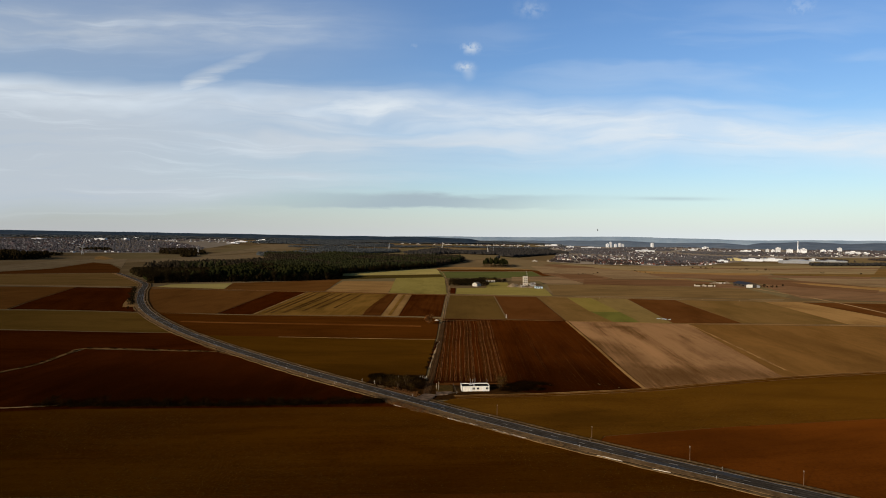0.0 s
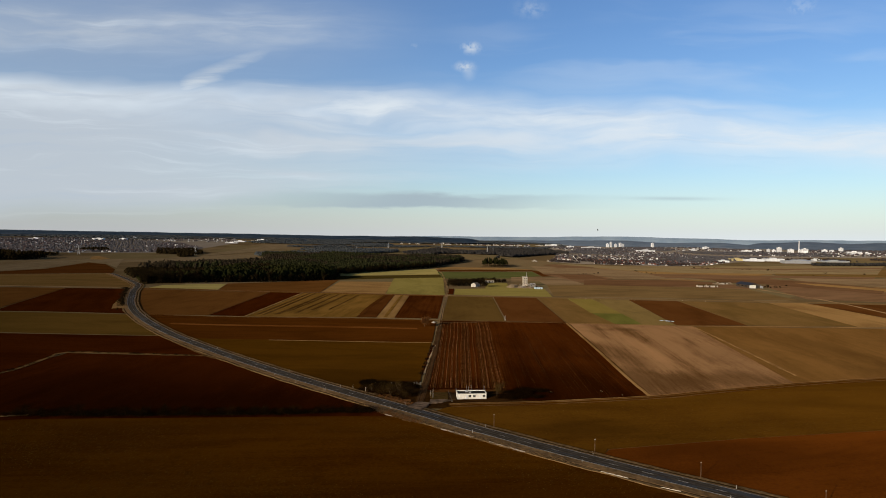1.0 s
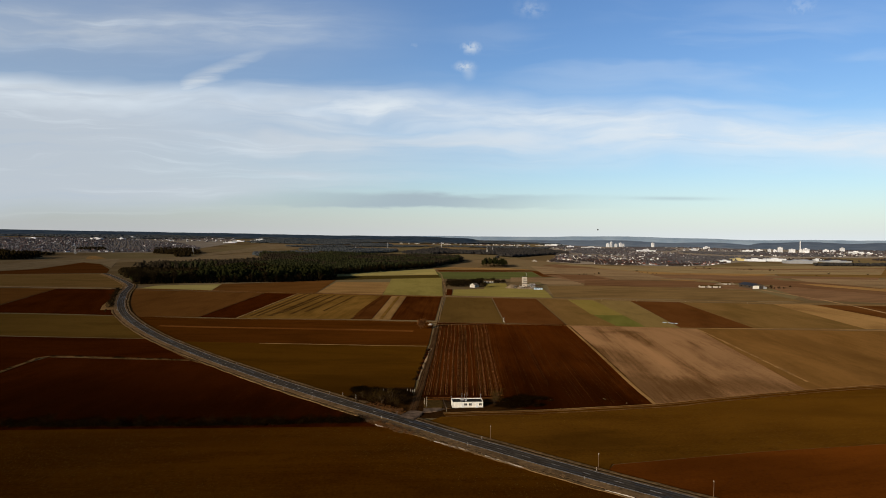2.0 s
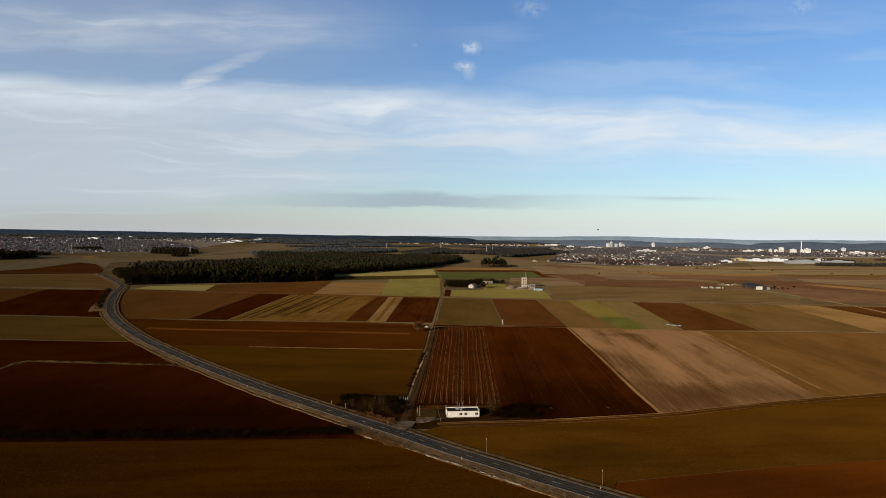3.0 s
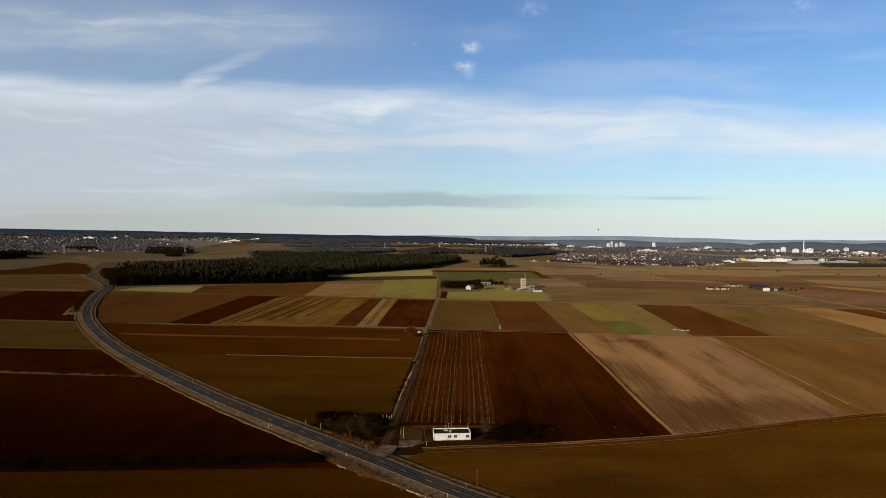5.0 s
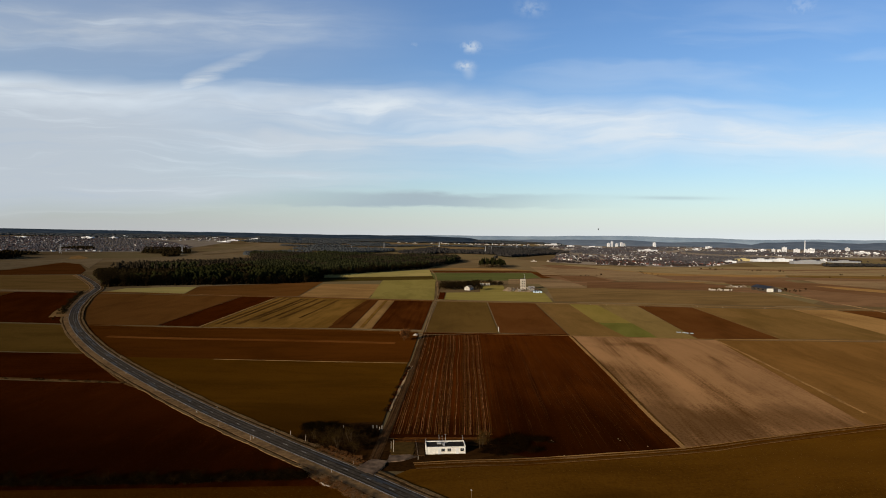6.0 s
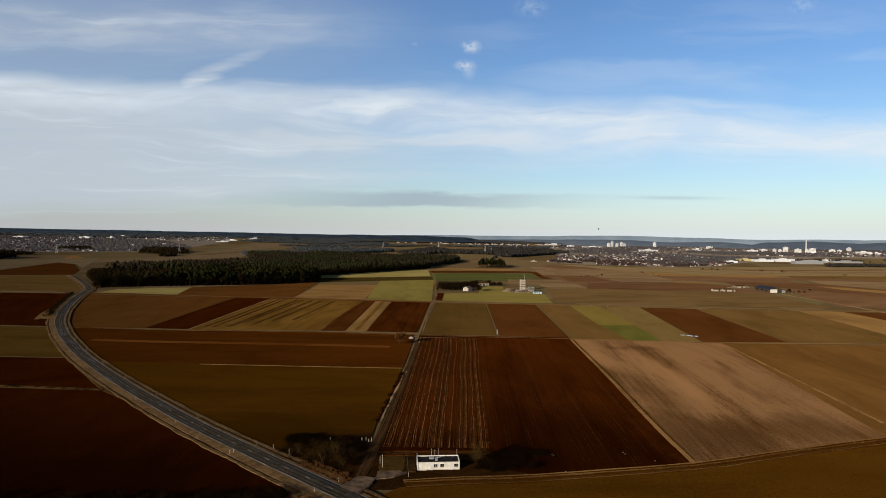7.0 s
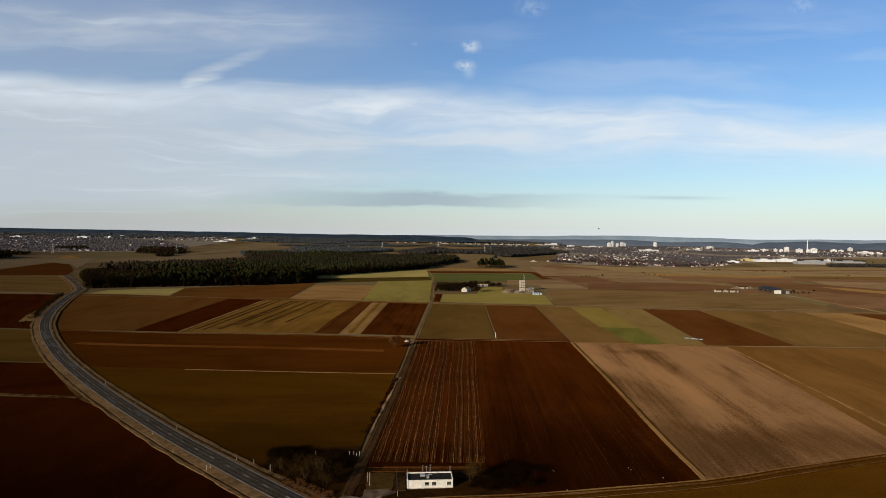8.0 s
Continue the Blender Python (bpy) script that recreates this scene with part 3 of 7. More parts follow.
field("meadow", "umber", 0.06, ((-178.5, 245.2), (-24.3, 254), (-17.1, 259.7), (12, 238.7), (33.6, 221.9), (47.7, 210.8), (66.6, 197), (103.3, 170.4), (87.9, 168.8), (-128.9, 159.9), (-175.9, 157.8), (-256.6, 214.4)),
      "dark olive-brown field with sparse weeds")
field("ploughed_field", "red", 0.05, ((-175.1, 157), (-128.4, 159.2), (87.7, 168.4), (103, 169.9), (115, 157.1), (46.3, 57.1), (-69.9, 56.1)),
      "dark red-brown ploughed field at the lower side of the road")
field("ploughed_field", "dark", 1.52, ((-249.7, 228.6), (-244.9, 270.7), (-242.1, 310.1), (-235.9, 327.6), (-238.2, 361.8), (-237.3, 378), (-150.2, 372.2), (-139.4, 386.3), (-111.2, 356.2), (-70.4, 314.1), (-25.9, 270.9), (-22.6, 254.1), (-168.6, 245.1)),
      "very dark ploughed field between hedge and ditch")
field("ploughed_field", "dark", 0.01, ((-469.6, 439.6), (-341.2, 441.4), (-211.4, 442.8), (-201.7, 458.7), (-149.4, 398.3), (-148.4, 375.1), (-239.2, 381.2), (-240.6, 365.6), (-238.3, 331.1), (-244.8, 313.6), (-246.7, 272.7), (-280, 257.6)),
      "dark brown ploughed field above a dry ditch")
field("meadow", "olivem", 0.00, ((-564.4, 530.6), (-408.3, 530.6), (-286.6, 540.5), (-287.6, 565.9), (-208.7, 466.5), (-211.3, 445.4), (-344.5, 445.8), (-474.2, 444)),
      "dull olive winter-crop field beside the road bend")
field("ploughed_field", "dark", -1.19, ((-477.8, 754.3), (-389.1, 749.2), (-344.3, 659.1), (-307.8, 594.9), (-288.2, 545.7), (-405.8, 537.7)),
      "dark ploughed field inside the road bend")
field("stubble_field", "brown", 0.04, ((-790.6, 747.6), (-577.9, 755.5), (-479.1, 754.2), (-408.5, 539.2), (-571.2, 537.1)),
      "brown field with a grassy strip")
field("meadow", "olive", 0.18, ((-983.5, 932.7), (-745, 977.2), (-571.6, 1027.7), (-432.9, 830), (-407.2, 775.7), (-599.8, 784.6), (-824.6, 780.3)),
      "olive winter-grass field beside the far road")
field("ploughed_field", "darkr", 0.83, ((-892.8, 932.7), (-793, 1040.8), (-766.8, 1137.9), (-838, 1396.6), (-758.2, 1327.3), (-633.3, 1142), (-581.6, 1042.3), (-750.1, 983.8)),
      "dark brown field on a low rise")
field("stubble_field", "dullw", 1.74, ((-907, 1056.1), (-960.7, 1368.8), (-957.3, 1596.9), (-866.5, 1600.4), (-662.5, 1199.4), (-771.1, 1352.4), (-854.4, 1424.1), (-779, 1156.1), (-804.5, 1056.1)),
      "pale tan stubble field below the village")
field("ploughed_field", "brown", -1.54, ((-385.3, 746), (-226, 773.6), (-218.2, 554), (-271.2, 547), (-300.9, 587.9), (-343.3, 659.5)),
      "mid-brown bare field inside the road curve")
field("ploughed_field", "dark", -1.57, ((-224.6, 774.1), (-184.8, 778), (-185.1, 554.2), (-217.2, 554.3)),
      "narrow dark ploughed field strip")
field("stubble_field", "gold", -1.62, ((-181.2, 778.7), (-70.5, 763.3), (-79.8, 554.5), (-181.4, 552.7)),
      "olive-gold stubble field with dark furrows")
field("ploughed_field", "darkr", -1.57, ((-69.8, 763.3), (-60.8, 762), (-60.8, 553.9), (-79.3, 554.5)),
      "narrow dark brown ploughed strip")
field("stubble_field", "tan", -1.58, ((-60, 762.1), (-42, 758.6), (-43.9, 553.1), (-60.2, 553.9)),
      "narrow pale tan stubble strip")
field("ploughed_field", "furrow", -1.60, ((-41.3, 758.7), (2.3, 752), (-3.2, 550.1), (-43.4, 553.2)),
      "dark ploughed field with reddish furrows beside a track")
field("ploughed_field", "red", 0.01, ((-270.5, 535.9), (-178.5, 537.1), (-76.3, 537.1), (-4.2, 527.3), (-6, 429.1), (-61.4, 429.6), (-121.4, 432.3), (-186.2, 434.6)),
      "reddish brown bare field along a track")
field("meadow", "oliveb", -0.04, ((-185.7, 434.4), (-121.3, 431.8), (-61.4, 429.1), (-6.4, 428.6), (-10.1, 325), (-10.2, 271.4), (-27.1, 272.8), (-58, 298.1), (-91.1, 328.6), (-133.2, 373)),
      "dark olive winter-crop field along a ditch")
field("meadow", "greenp", 0.65, ((-382.1, 809.3), (-314.1, 861.2), (-295.9, 781.2), (-381.7, 763.9)),
      "yellow-green grass strip before the pine forest")
field("ploughed_field", "brown", 0.84, ((-314.2, 866.4), (-177.1, 1020.1), (-162.9, 793.3), (-294, 778)),
      "dull brown field before the pine forest")
field("stubble_field", "tan", -0.01, ((-168.5, 975.8), (-80.3, 974.9), (-74.9, 778.3), (-161.4, 793.4)),
      "pale orange-tan stubble field")
field("meadow", "green", -1.56, ((-88.2, 1098.7), (1.4, 1144.4), (3.9, 770.9), (-73.4, 778.4)),
      "light green winter-wheat field beside a track")
field("meadow", "olived", 0.36, ((-196.4, 1095.5), (-1.9, 1169.6), (2.4, 1088.8), (-86.7, 1054), (-185.4, 1011.4)),
      "dark olive strip between green fields")
field("meadow", "greenp", 0.79, ((-160.3, 1227.8), (-16.8, 1372.3), (-3.1, 1178.2), (-193.7, 1104.4), (-213.6, 1154.8)),
      "pale green grass field at the forest edge")
field("meadow", "green", 0.18, ((19.4, 857.6), (64, 868), (72.1, 974.5), (106.8, 978.8), (101, 892), (152.1, 882.3), (142, 758.6), (16, 776)),
      "light green grass around a farm thicket")
field("ploughed_field", "dark", -1.60, ((10.2, 861.3), (17.8, 862.2), (15.2, 775.9), (7, 778.9)),
      "small ploughed plot beside the track")
field("meadow", "wheat", 0.16, ((-10.5, 1252.5), (196.2, 1286.7), (191, 1156.1), (121.2, 1083.2), (1.3, 1066.3)),
      "green winter-wheat field behind a thicket")
field("ploughed_field", "darkr", 0.07, ((-13.8, 1337.6), (203.6, 1352.9), (258.5, 1183.2), (193.9, 1140.1), (199.4, 1308.2), (-10.7, 1272.9)),
      "narrow dark brown field strip behind the wheat")
field("stubble_field", "tan", -0.03, ((-23.3, 1447.2), (161.1, 1442.4), (207.1, 1376.6), (-14, 1360.8)),
      "narrow pale tan strip behind the wheat")
field("stubble_field", "brownhaze", -0.01, ((130.1, 1114.9), (232.7, 1114.1), (231.3, 955.1), (165.9, 947.1), (168.7, 1020.2), (118.4, 1013.6)),
      "tan bare ground behind the concrete tower")
field("ploughed_field", "greyb", -1.60, ((8.2, 752.6), (64.2, 747.3), (58.1, 539.2), (0.5, 540.7)),
      "dull olive-brown field between two tracks")
field("ploughed_field", "rust", -1.60, ((65.7, 747.4), (118.6, 745.5), (111.8, 535.5), (59.7, 539.3)),
      "reddish brown bare field between green fields")
field("meadow", "olive", -1.58, ((120, 745.7), (155.6, 738.6), (154.7, 525.8), (113.1, 531.9)),
      "olive winter-crop field strip")
field("meadow", "bright", -1.58, ((157.1, 738.8), (186.3, 734.7), (184.9, 598.3), (151.5, 600.2)),
      "yellow-green winter-crop plot")
field("meadow", "greend", -1.67, ((152.1, 598), (184.8, 596), (177.6, 522.1), (154.6, 527.6)),
      "deeper green grass plot")
field("meadow", "olivep", -1.68, ((187.8, 734.8), (229.6, 728.7), (206.8, 520.7), (178.7, 522.2)),
      "pale olive grass strip")
field("ploughed_field", "rust", -1.65, ((231, 728.8), (287.6, 720.9), (271.3, 525), (207.8, 520.7)),
      "reddish brown wedge-shaped bare field")
field("meadow", "olive", -1.70, ((289.1, 721.1), (392.1, 711.4), (367.7, 524.6), (272.3, 525.1)),
      "olive winter-grass field beside the cross track")
field("stubble_field", "tan", -1.59, ((393.6, 711.5), (438, 709.3), (435.1, 518.9), (368.8, 524.7)),
      "orange-tan stubble field strip")
field("ploughed_field", "rust", -1.65, ((437.5, 706.2), (553, 695.4), (540.2, 543.2), (439.1, 522.5)),
      "dark reddish field beyond the cross track")
field("stubble_field", "olivet", 0.20, ((166.7, 936), (235.6, 950), (393.8, 920.2), (462.3, 888.2), (448.8, 742.5), (304.6, 752.9), (145.7, 766.3)),
      "brown-olive field behind the cross track")
field("ploughed_field", "rusthaze", -0.16, ((225.4, 1068.7), (456, 1031.7), (505.8, 954.7), (467.6, 898.5), (398.5, 931.3), (240.4, 961.9)),
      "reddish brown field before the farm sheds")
field("ploughed_field", "rusthaze", -0.04, ((205.8, 1210.7), (298.7, 1207), (345.7, 1130.2), (286.1, 1062.9), (226.3, 1083.2)),
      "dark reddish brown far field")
field("stubble_field", "brownhaze", -0.59, ((231.3, 1538.5), (359.2, 1453.1), (385.3, 1185), (508, 1078.8), (350.7, 1146.8), (305.9, 1226.3), (209, 1229.7)),
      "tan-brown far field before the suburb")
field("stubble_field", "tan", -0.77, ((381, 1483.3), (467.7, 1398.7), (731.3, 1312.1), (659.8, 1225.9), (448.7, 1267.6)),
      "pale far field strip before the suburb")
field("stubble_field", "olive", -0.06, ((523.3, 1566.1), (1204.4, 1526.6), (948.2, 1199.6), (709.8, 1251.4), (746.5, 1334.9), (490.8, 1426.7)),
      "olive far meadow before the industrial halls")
field("ploughed_field", "rusthaze", -0.23, ((412.5, 1261.8), (649.8, 1207), (621.2, 1040), (516.2, 1052.6)),
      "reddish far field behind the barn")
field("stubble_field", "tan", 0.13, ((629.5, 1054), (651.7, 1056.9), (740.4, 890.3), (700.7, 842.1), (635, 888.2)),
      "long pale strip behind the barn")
field("ploughed_field", "rusthaze", 0.49, ((522, 967.7), (607.3, 1013.2), (627.9, 878.2), (686, 824.2), (598.2, 717.4), (469.2, 758.1)),
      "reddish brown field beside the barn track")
field("stubble_field", "brownhaze", -0.23, ((690.2, 1195.9), (943.1, 1136.9), (757.5, 911.1), (660.5, 1071.4)),
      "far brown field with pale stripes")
field("meadow", "greyhaze", -0.48, ((322.3, 1669.9), (459.5, 1598.4), (669.5, 1585.6), (1363.2, 1815.7), (965.5, 1308.6), (542.6, 1296), (440.9, 1369.7), (378.9, 1508.2)),
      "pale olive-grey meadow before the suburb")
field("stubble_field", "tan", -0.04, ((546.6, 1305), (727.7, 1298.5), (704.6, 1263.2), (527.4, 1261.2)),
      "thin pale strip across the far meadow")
field("ploughed_field", "rusthaze", 0.04, ((640.5, 1519.5), (891.1, 1528.3), (1209.3, 1619.4), (1165.5, 1563.6), (853.7, 1467.1), (624.4, 1482.5)),
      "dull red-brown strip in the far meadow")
field("stubble_field", "brownhaze", 0.22, ((804.5, 1428.3), (1115.2, 1499.4), (1060.3, 1429.4), (767.1, 1365.1)),
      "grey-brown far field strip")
field("ploughed_field", "rusthaze", 0.65, ((268.2, 1615.9), (319.3, 1654.6), (382.1, 1520.7), (387.2, 1463.7), (290.1, 1469.1)),
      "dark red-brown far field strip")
field("stubble_field", "brownhaze", 0.09, ((252.2, 1440.2), (384, 1452.2), (437.6, 1359.6), (434.9, 1141.3), (454.4, 1094.8), (319.3, 1089.4), (307.6, 1229.1), (247.1, 1251.7)),
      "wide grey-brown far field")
field("ploughed_field", "rusthaze", 0.30, ((433.2, 1232), (527.4, 1261.2), (673.5, 1207.1), (631, 1135.3), (432.2, 1134.6)),
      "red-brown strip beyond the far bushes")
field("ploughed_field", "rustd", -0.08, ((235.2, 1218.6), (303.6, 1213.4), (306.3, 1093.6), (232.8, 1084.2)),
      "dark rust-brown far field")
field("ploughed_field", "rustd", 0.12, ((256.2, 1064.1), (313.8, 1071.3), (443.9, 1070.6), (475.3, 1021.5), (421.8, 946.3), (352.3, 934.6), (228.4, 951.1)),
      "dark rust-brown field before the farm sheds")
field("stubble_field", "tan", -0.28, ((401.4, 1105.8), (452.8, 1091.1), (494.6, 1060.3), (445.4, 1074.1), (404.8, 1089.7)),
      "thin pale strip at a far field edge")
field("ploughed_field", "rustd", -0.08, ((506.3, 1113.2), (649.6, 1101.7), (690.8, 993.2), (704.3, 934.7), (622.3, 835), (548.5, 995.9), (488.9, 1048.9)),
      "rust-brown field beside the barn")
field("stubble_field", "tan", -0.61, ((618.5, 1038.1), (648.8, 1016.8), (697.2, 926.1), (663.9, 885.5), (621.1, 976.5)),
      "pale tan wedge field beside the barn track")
field("ploughed_field", "rusthaze", -0.01, ((513, 1228.3), (706.3, 1225.9), (886.5, 1207.9), (840.8, 1149.6), (669.5, 1165.8)),
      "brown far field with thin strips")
field("ploughed_field", "litter", 0.04, ((-7.8, 295.4), (34.8, 297.1), (34.1, 281.4), (22.6, 274.7), (7.4, 282.5), (4.2, 289), (-7.8, 281.9)),
      "dark unploughed headland behind the white hut")
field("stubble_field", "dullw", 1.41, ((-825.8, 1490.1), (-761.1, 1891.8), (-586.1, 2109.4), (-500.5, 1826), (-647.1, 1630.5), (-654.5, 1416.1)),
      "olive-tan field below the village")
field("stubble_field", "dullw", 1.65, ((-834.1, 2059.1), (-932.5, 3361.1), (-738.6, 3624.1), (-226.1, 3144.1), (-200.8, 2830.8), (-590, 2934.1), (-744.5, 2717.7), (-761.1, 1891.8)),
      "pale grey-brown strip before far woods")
field("stubble_field", "tan", 2.09, ((-932.7, 1559.9), (-1027.4, 1723.9), (-1043, 1785.5), (-913.4, 1617.2), (-896.9, 1552)),
      "small pale tan patch before the village")
field("meadow", "litter", 1.48, ((-40.6, 291.8), (-38.8, 311.5), (-10.5, 315.4), (-9, 269.5), (-23.3, 273)),
      "dark leaf litter below the thicket")
strip("field_track", "rut", 3.6, ((-9.5, 267.5), (-8.6, 281.9), (-6.1, 332.4), (-3.3, 412.9), (-1, 506.6)),
      "worn earth farm track with dark ruts")
for gap in (-0.85, 0.85):
    strip("field_track", "track", 0.75, [(x + gap, y) for x, y in ((-1, 506.6), (-0.5, 535), (3.5, 701), (8.3, 837.9), (4.2, 1024.8), (-0.8, 1196.6), (-20.7, 1461.2))],
      "pale gravel farm track between fields")
strip("field_margin", "brown", 12.0, ((-384, 759), (-290.8, 773), (-171.7, 782), (-71, 767), (3.8, 759)), "dull brown margin along the cross track")
strip("field_margin", "olivet", 12.0, ((10, 760), (155.6, 745.1), (297.5, 736), (438.1, 720.7), (558, 703.7)), "dull olive margin along the cross track")
strip("field_track", "track", 1.5, ((-388.9, 766.2), (-290.8, 775.5), (-171.7, 784.1), (-71, 768.6), (3.8, 761), (155.6, 742.1), (297.5, 735), (438.1, 718.7), (558, 701.7)),
      "pale unpaved cross track between fields")
strip("field_margin", "red", 11.0, ((-272, 541), (-181.6, 542.6), (-77.4, 541.7), (-5.6, 533.7)), "dark bare margin along the cross track")
strip("field_margin", "soilb", 8.0, ((-1, 533.7), (44.3, 531.9), (112.4, 529.3)), "dark bare margin along the cross track")
strip("field_track", "verge", 1.3, ((-269.6, 543.7), (-181.6, 546.6), (-77.4, 544.7), (-2.6, 536.7), (44.3, 531.9), (112.4, 528.3)),
      "narrow pale cross track between fields")
strip("grass_path", "verge", 1.5, ((112.4, 528.3), (219.2, 519.8), (323.8, 520), (421.5, 514.7)),
      "pale dry-grass strip between fields")
strip("grass_path", "furrowb", 1.0, ((113.3, 526.5), (108.5, 410.1), (104.3, 330.1), (103, 291.7)),
      "dark furrow along the grass path")
strip("grass_path", "verge", 1.8, ((111.8, 528.2), (107.1, 410.1), (103, 330), (102, 287.2)),
      "pale dry-grass path beside the ploughed field")
LOWER_EDGE = ((5.2, 269.5), (22.9, 272.2), (47.9, 275.1), (102.7, 286.2), (137.6, 297.7), (189.3, 314.0), (224.3, 323.4), (256.4, 330.3), (399, 361.9))
strip("grass_path", "umber", 5.2, LOWER_EDGE, "dull grass strip along the lower field edge")
for gap, kind, width in ((1.2, "verged", 1.1), (-1.0, "furrowb", 0.7), (-2.0, "verged", 0.5), (3.0, "verge", 0.6)):
    strip("grass_path", kind, width, [(x - 0.25 * gap, y + gap) for x, y in LOWER_EDGE], "pale worn line along the lower field edge")
strip("grass_path", "verge", 1.6, ((219.5, 518.1), (208.7, 411.2), (200.4, 334.3)),
      "thin pale grass line between fields")
strip("grass_path", "verge", 2.4, ((-183.5, 782.3), (-183.4, 659.2), (-182.9, 552.5)),
      "thin pale grass line along furrows")
strip("grass_path", "pale", 0.9, ((-124.4, 430.8), (-61.2, 427.6), (-6.4, 425.5)),
      "dry grass boundary line")
strip("field_track", "track", 4.0, ((481.5, 900), (483.4, 745.7), (464.1, 606.2), (443.7, 494.1)),
      "pale sandy track to the barn")
strip("ditch_bank", "verged", 2.6, ((-252.8, 270.4), (-243.6, 312), (-237.1, 329.4), (-239.5, 363.9), (-238.4, 379.9), (-196.4, 378.3), (-147.7, 373.2)),
      "dry pale grass bank along a field ditch")
strip("furrow_band", "gold", 3.2, ((-51.0, 757), (-52.0, 650), (-52.6, 556)),
      "darker band along the tan stubble strip")
strip("ditch_bank", "pave", 1.1, ((-8.8, 329.4), (-7.1, 364.8), (-4, 417.4)),
      "pale concrete ditch edge beside the farm track")
strip("ditch", "dark", 1.1, ((-9.8, 329.3), (-8.3, 361.2), (-5, 417.4)),
      "dark weedy ditch beside the farm track")
strip("grass_path", "redp", 6.5, ((-228.5, 500.5), (-139.2, 497.2), (-70.3, 493.7), (-19.3, 489.1)),
      "faint pale line across the bare field")
strip("furrow_band", "furrowb", 2.6, ((-172.5, 773.6), (-173.7, 653.9), (-175.6, 565.9)),
      "thin dark furrow band in the stubble field")
strip("furrow_band", "furrowb", 2.9, ((-165.4, 772), (-167.2, 652.3), (-169.6, 564.3)),
      "thin dark furrow band in the stubble field")
strip("furrow_band", "furrowb", 3.8, ((-149.9, 765.8), (-154.1, 652), (-158.3, 567.3)),
      "thin dark furrow band in the stubble field")
strip("furrow_band", "furrowb", 2.2, ((-143.7, 764.9), (-148.3, 666.4), (-152.9, 589.9)),
      "thin dark furrow band in the stubble field")
strip("furrow_band", "furrowb", 2.6, ((-132.8, 762.2), (-137.6, 660.1), (-142.3, 581.7)),
      "thin dark furrow band in the stubble field")
strip("furrow_band", "furrowb", 3.2, ((-121.8, 758), (-127, 670.6), (-132.2, 601)),
      "thin dark furrow band in the stubble field")
strip("furrow_band", "furrowb", 1.9, ((-106.7, 755.8), (-111.1, 673.6), (-115.8, 607.2)),
      "thin dark furrow band in the stubble field")
strip("furrow_band", "darkr", 4.5, ((-71.7, 759.4), (-77, 635.8), (-77.5, 573.5)),
      "broad dark band at the edge of stubble")
SIDE_DITCH = ((-272, 524), (-240.5, 481.5), (-211, 446.2), (-177.5, 407.2), (-148.3, 374.8), (-135.1, 363.2))
strip("ditch_bank", "verged", 1.5, SIDE_DITCH, "pale grass bank beside the road ditch")
strip("ditch", "dark", 1.1, [(x + 1.2, y + 1.0) for x, y in SIDE_DITCH], "dark ditch between bank and road shoulder")
field("earth_bank", "verge", 0.8, ((-317.5, 570), (-331, 597), (-344, 628), (-333, 618), (-321, 600), (-308, 577)),
      "bare pale earth bank beside the road bend")
strip("field_track", "track", 1.2, ((-221.5, 243.8), (-193.8, 246), (-172.2, 250.6)),
      "pale track at the hedge end")
strip("field_track", "track", 3.0, ((-744.6, 776), (-595.3, 778.6), (-398.9, 759.6)),
      "pale far field track")
ROAD = ((139.0, 143.0), (125.0, 153.6), (111.3, 163.9), (98.8, 172.8), (85.8, 182.4), (70.9, 193.1), (54.6, 205.3),
        (36.0, 219.9), (25.5, 228.7), (14.0, 238.0), (2.7, 248.0), (-8.5, 258.3), (-24.5, 272.2), (-41.3, 286.7),
        (-59.8, 303.2), (-74.4, 316.3), (-91.4, 332.2), (-108.2, 348.7), (-125.3, 365.6), (-143.5, 384.3), (-163.0, 404.7),
        (-180.8, 424.0), (-197.7, 442.6), (-216.4, 464.3), (-239.6, 492.6), (-265.4, 525.4), (-295.3, 568.0), (-327.0, 622.6),
        (-348.8, 666.0), (-374.1, 717.5), (-397.5, 771.0), (-417.5, 811.0), (-451.0, 861.2), (-493.6, 919.7), (-536.5, 977.3), (-576.2, 1027.9))

# ---------------------------------------------------------------- road


DASH_START = 8.1


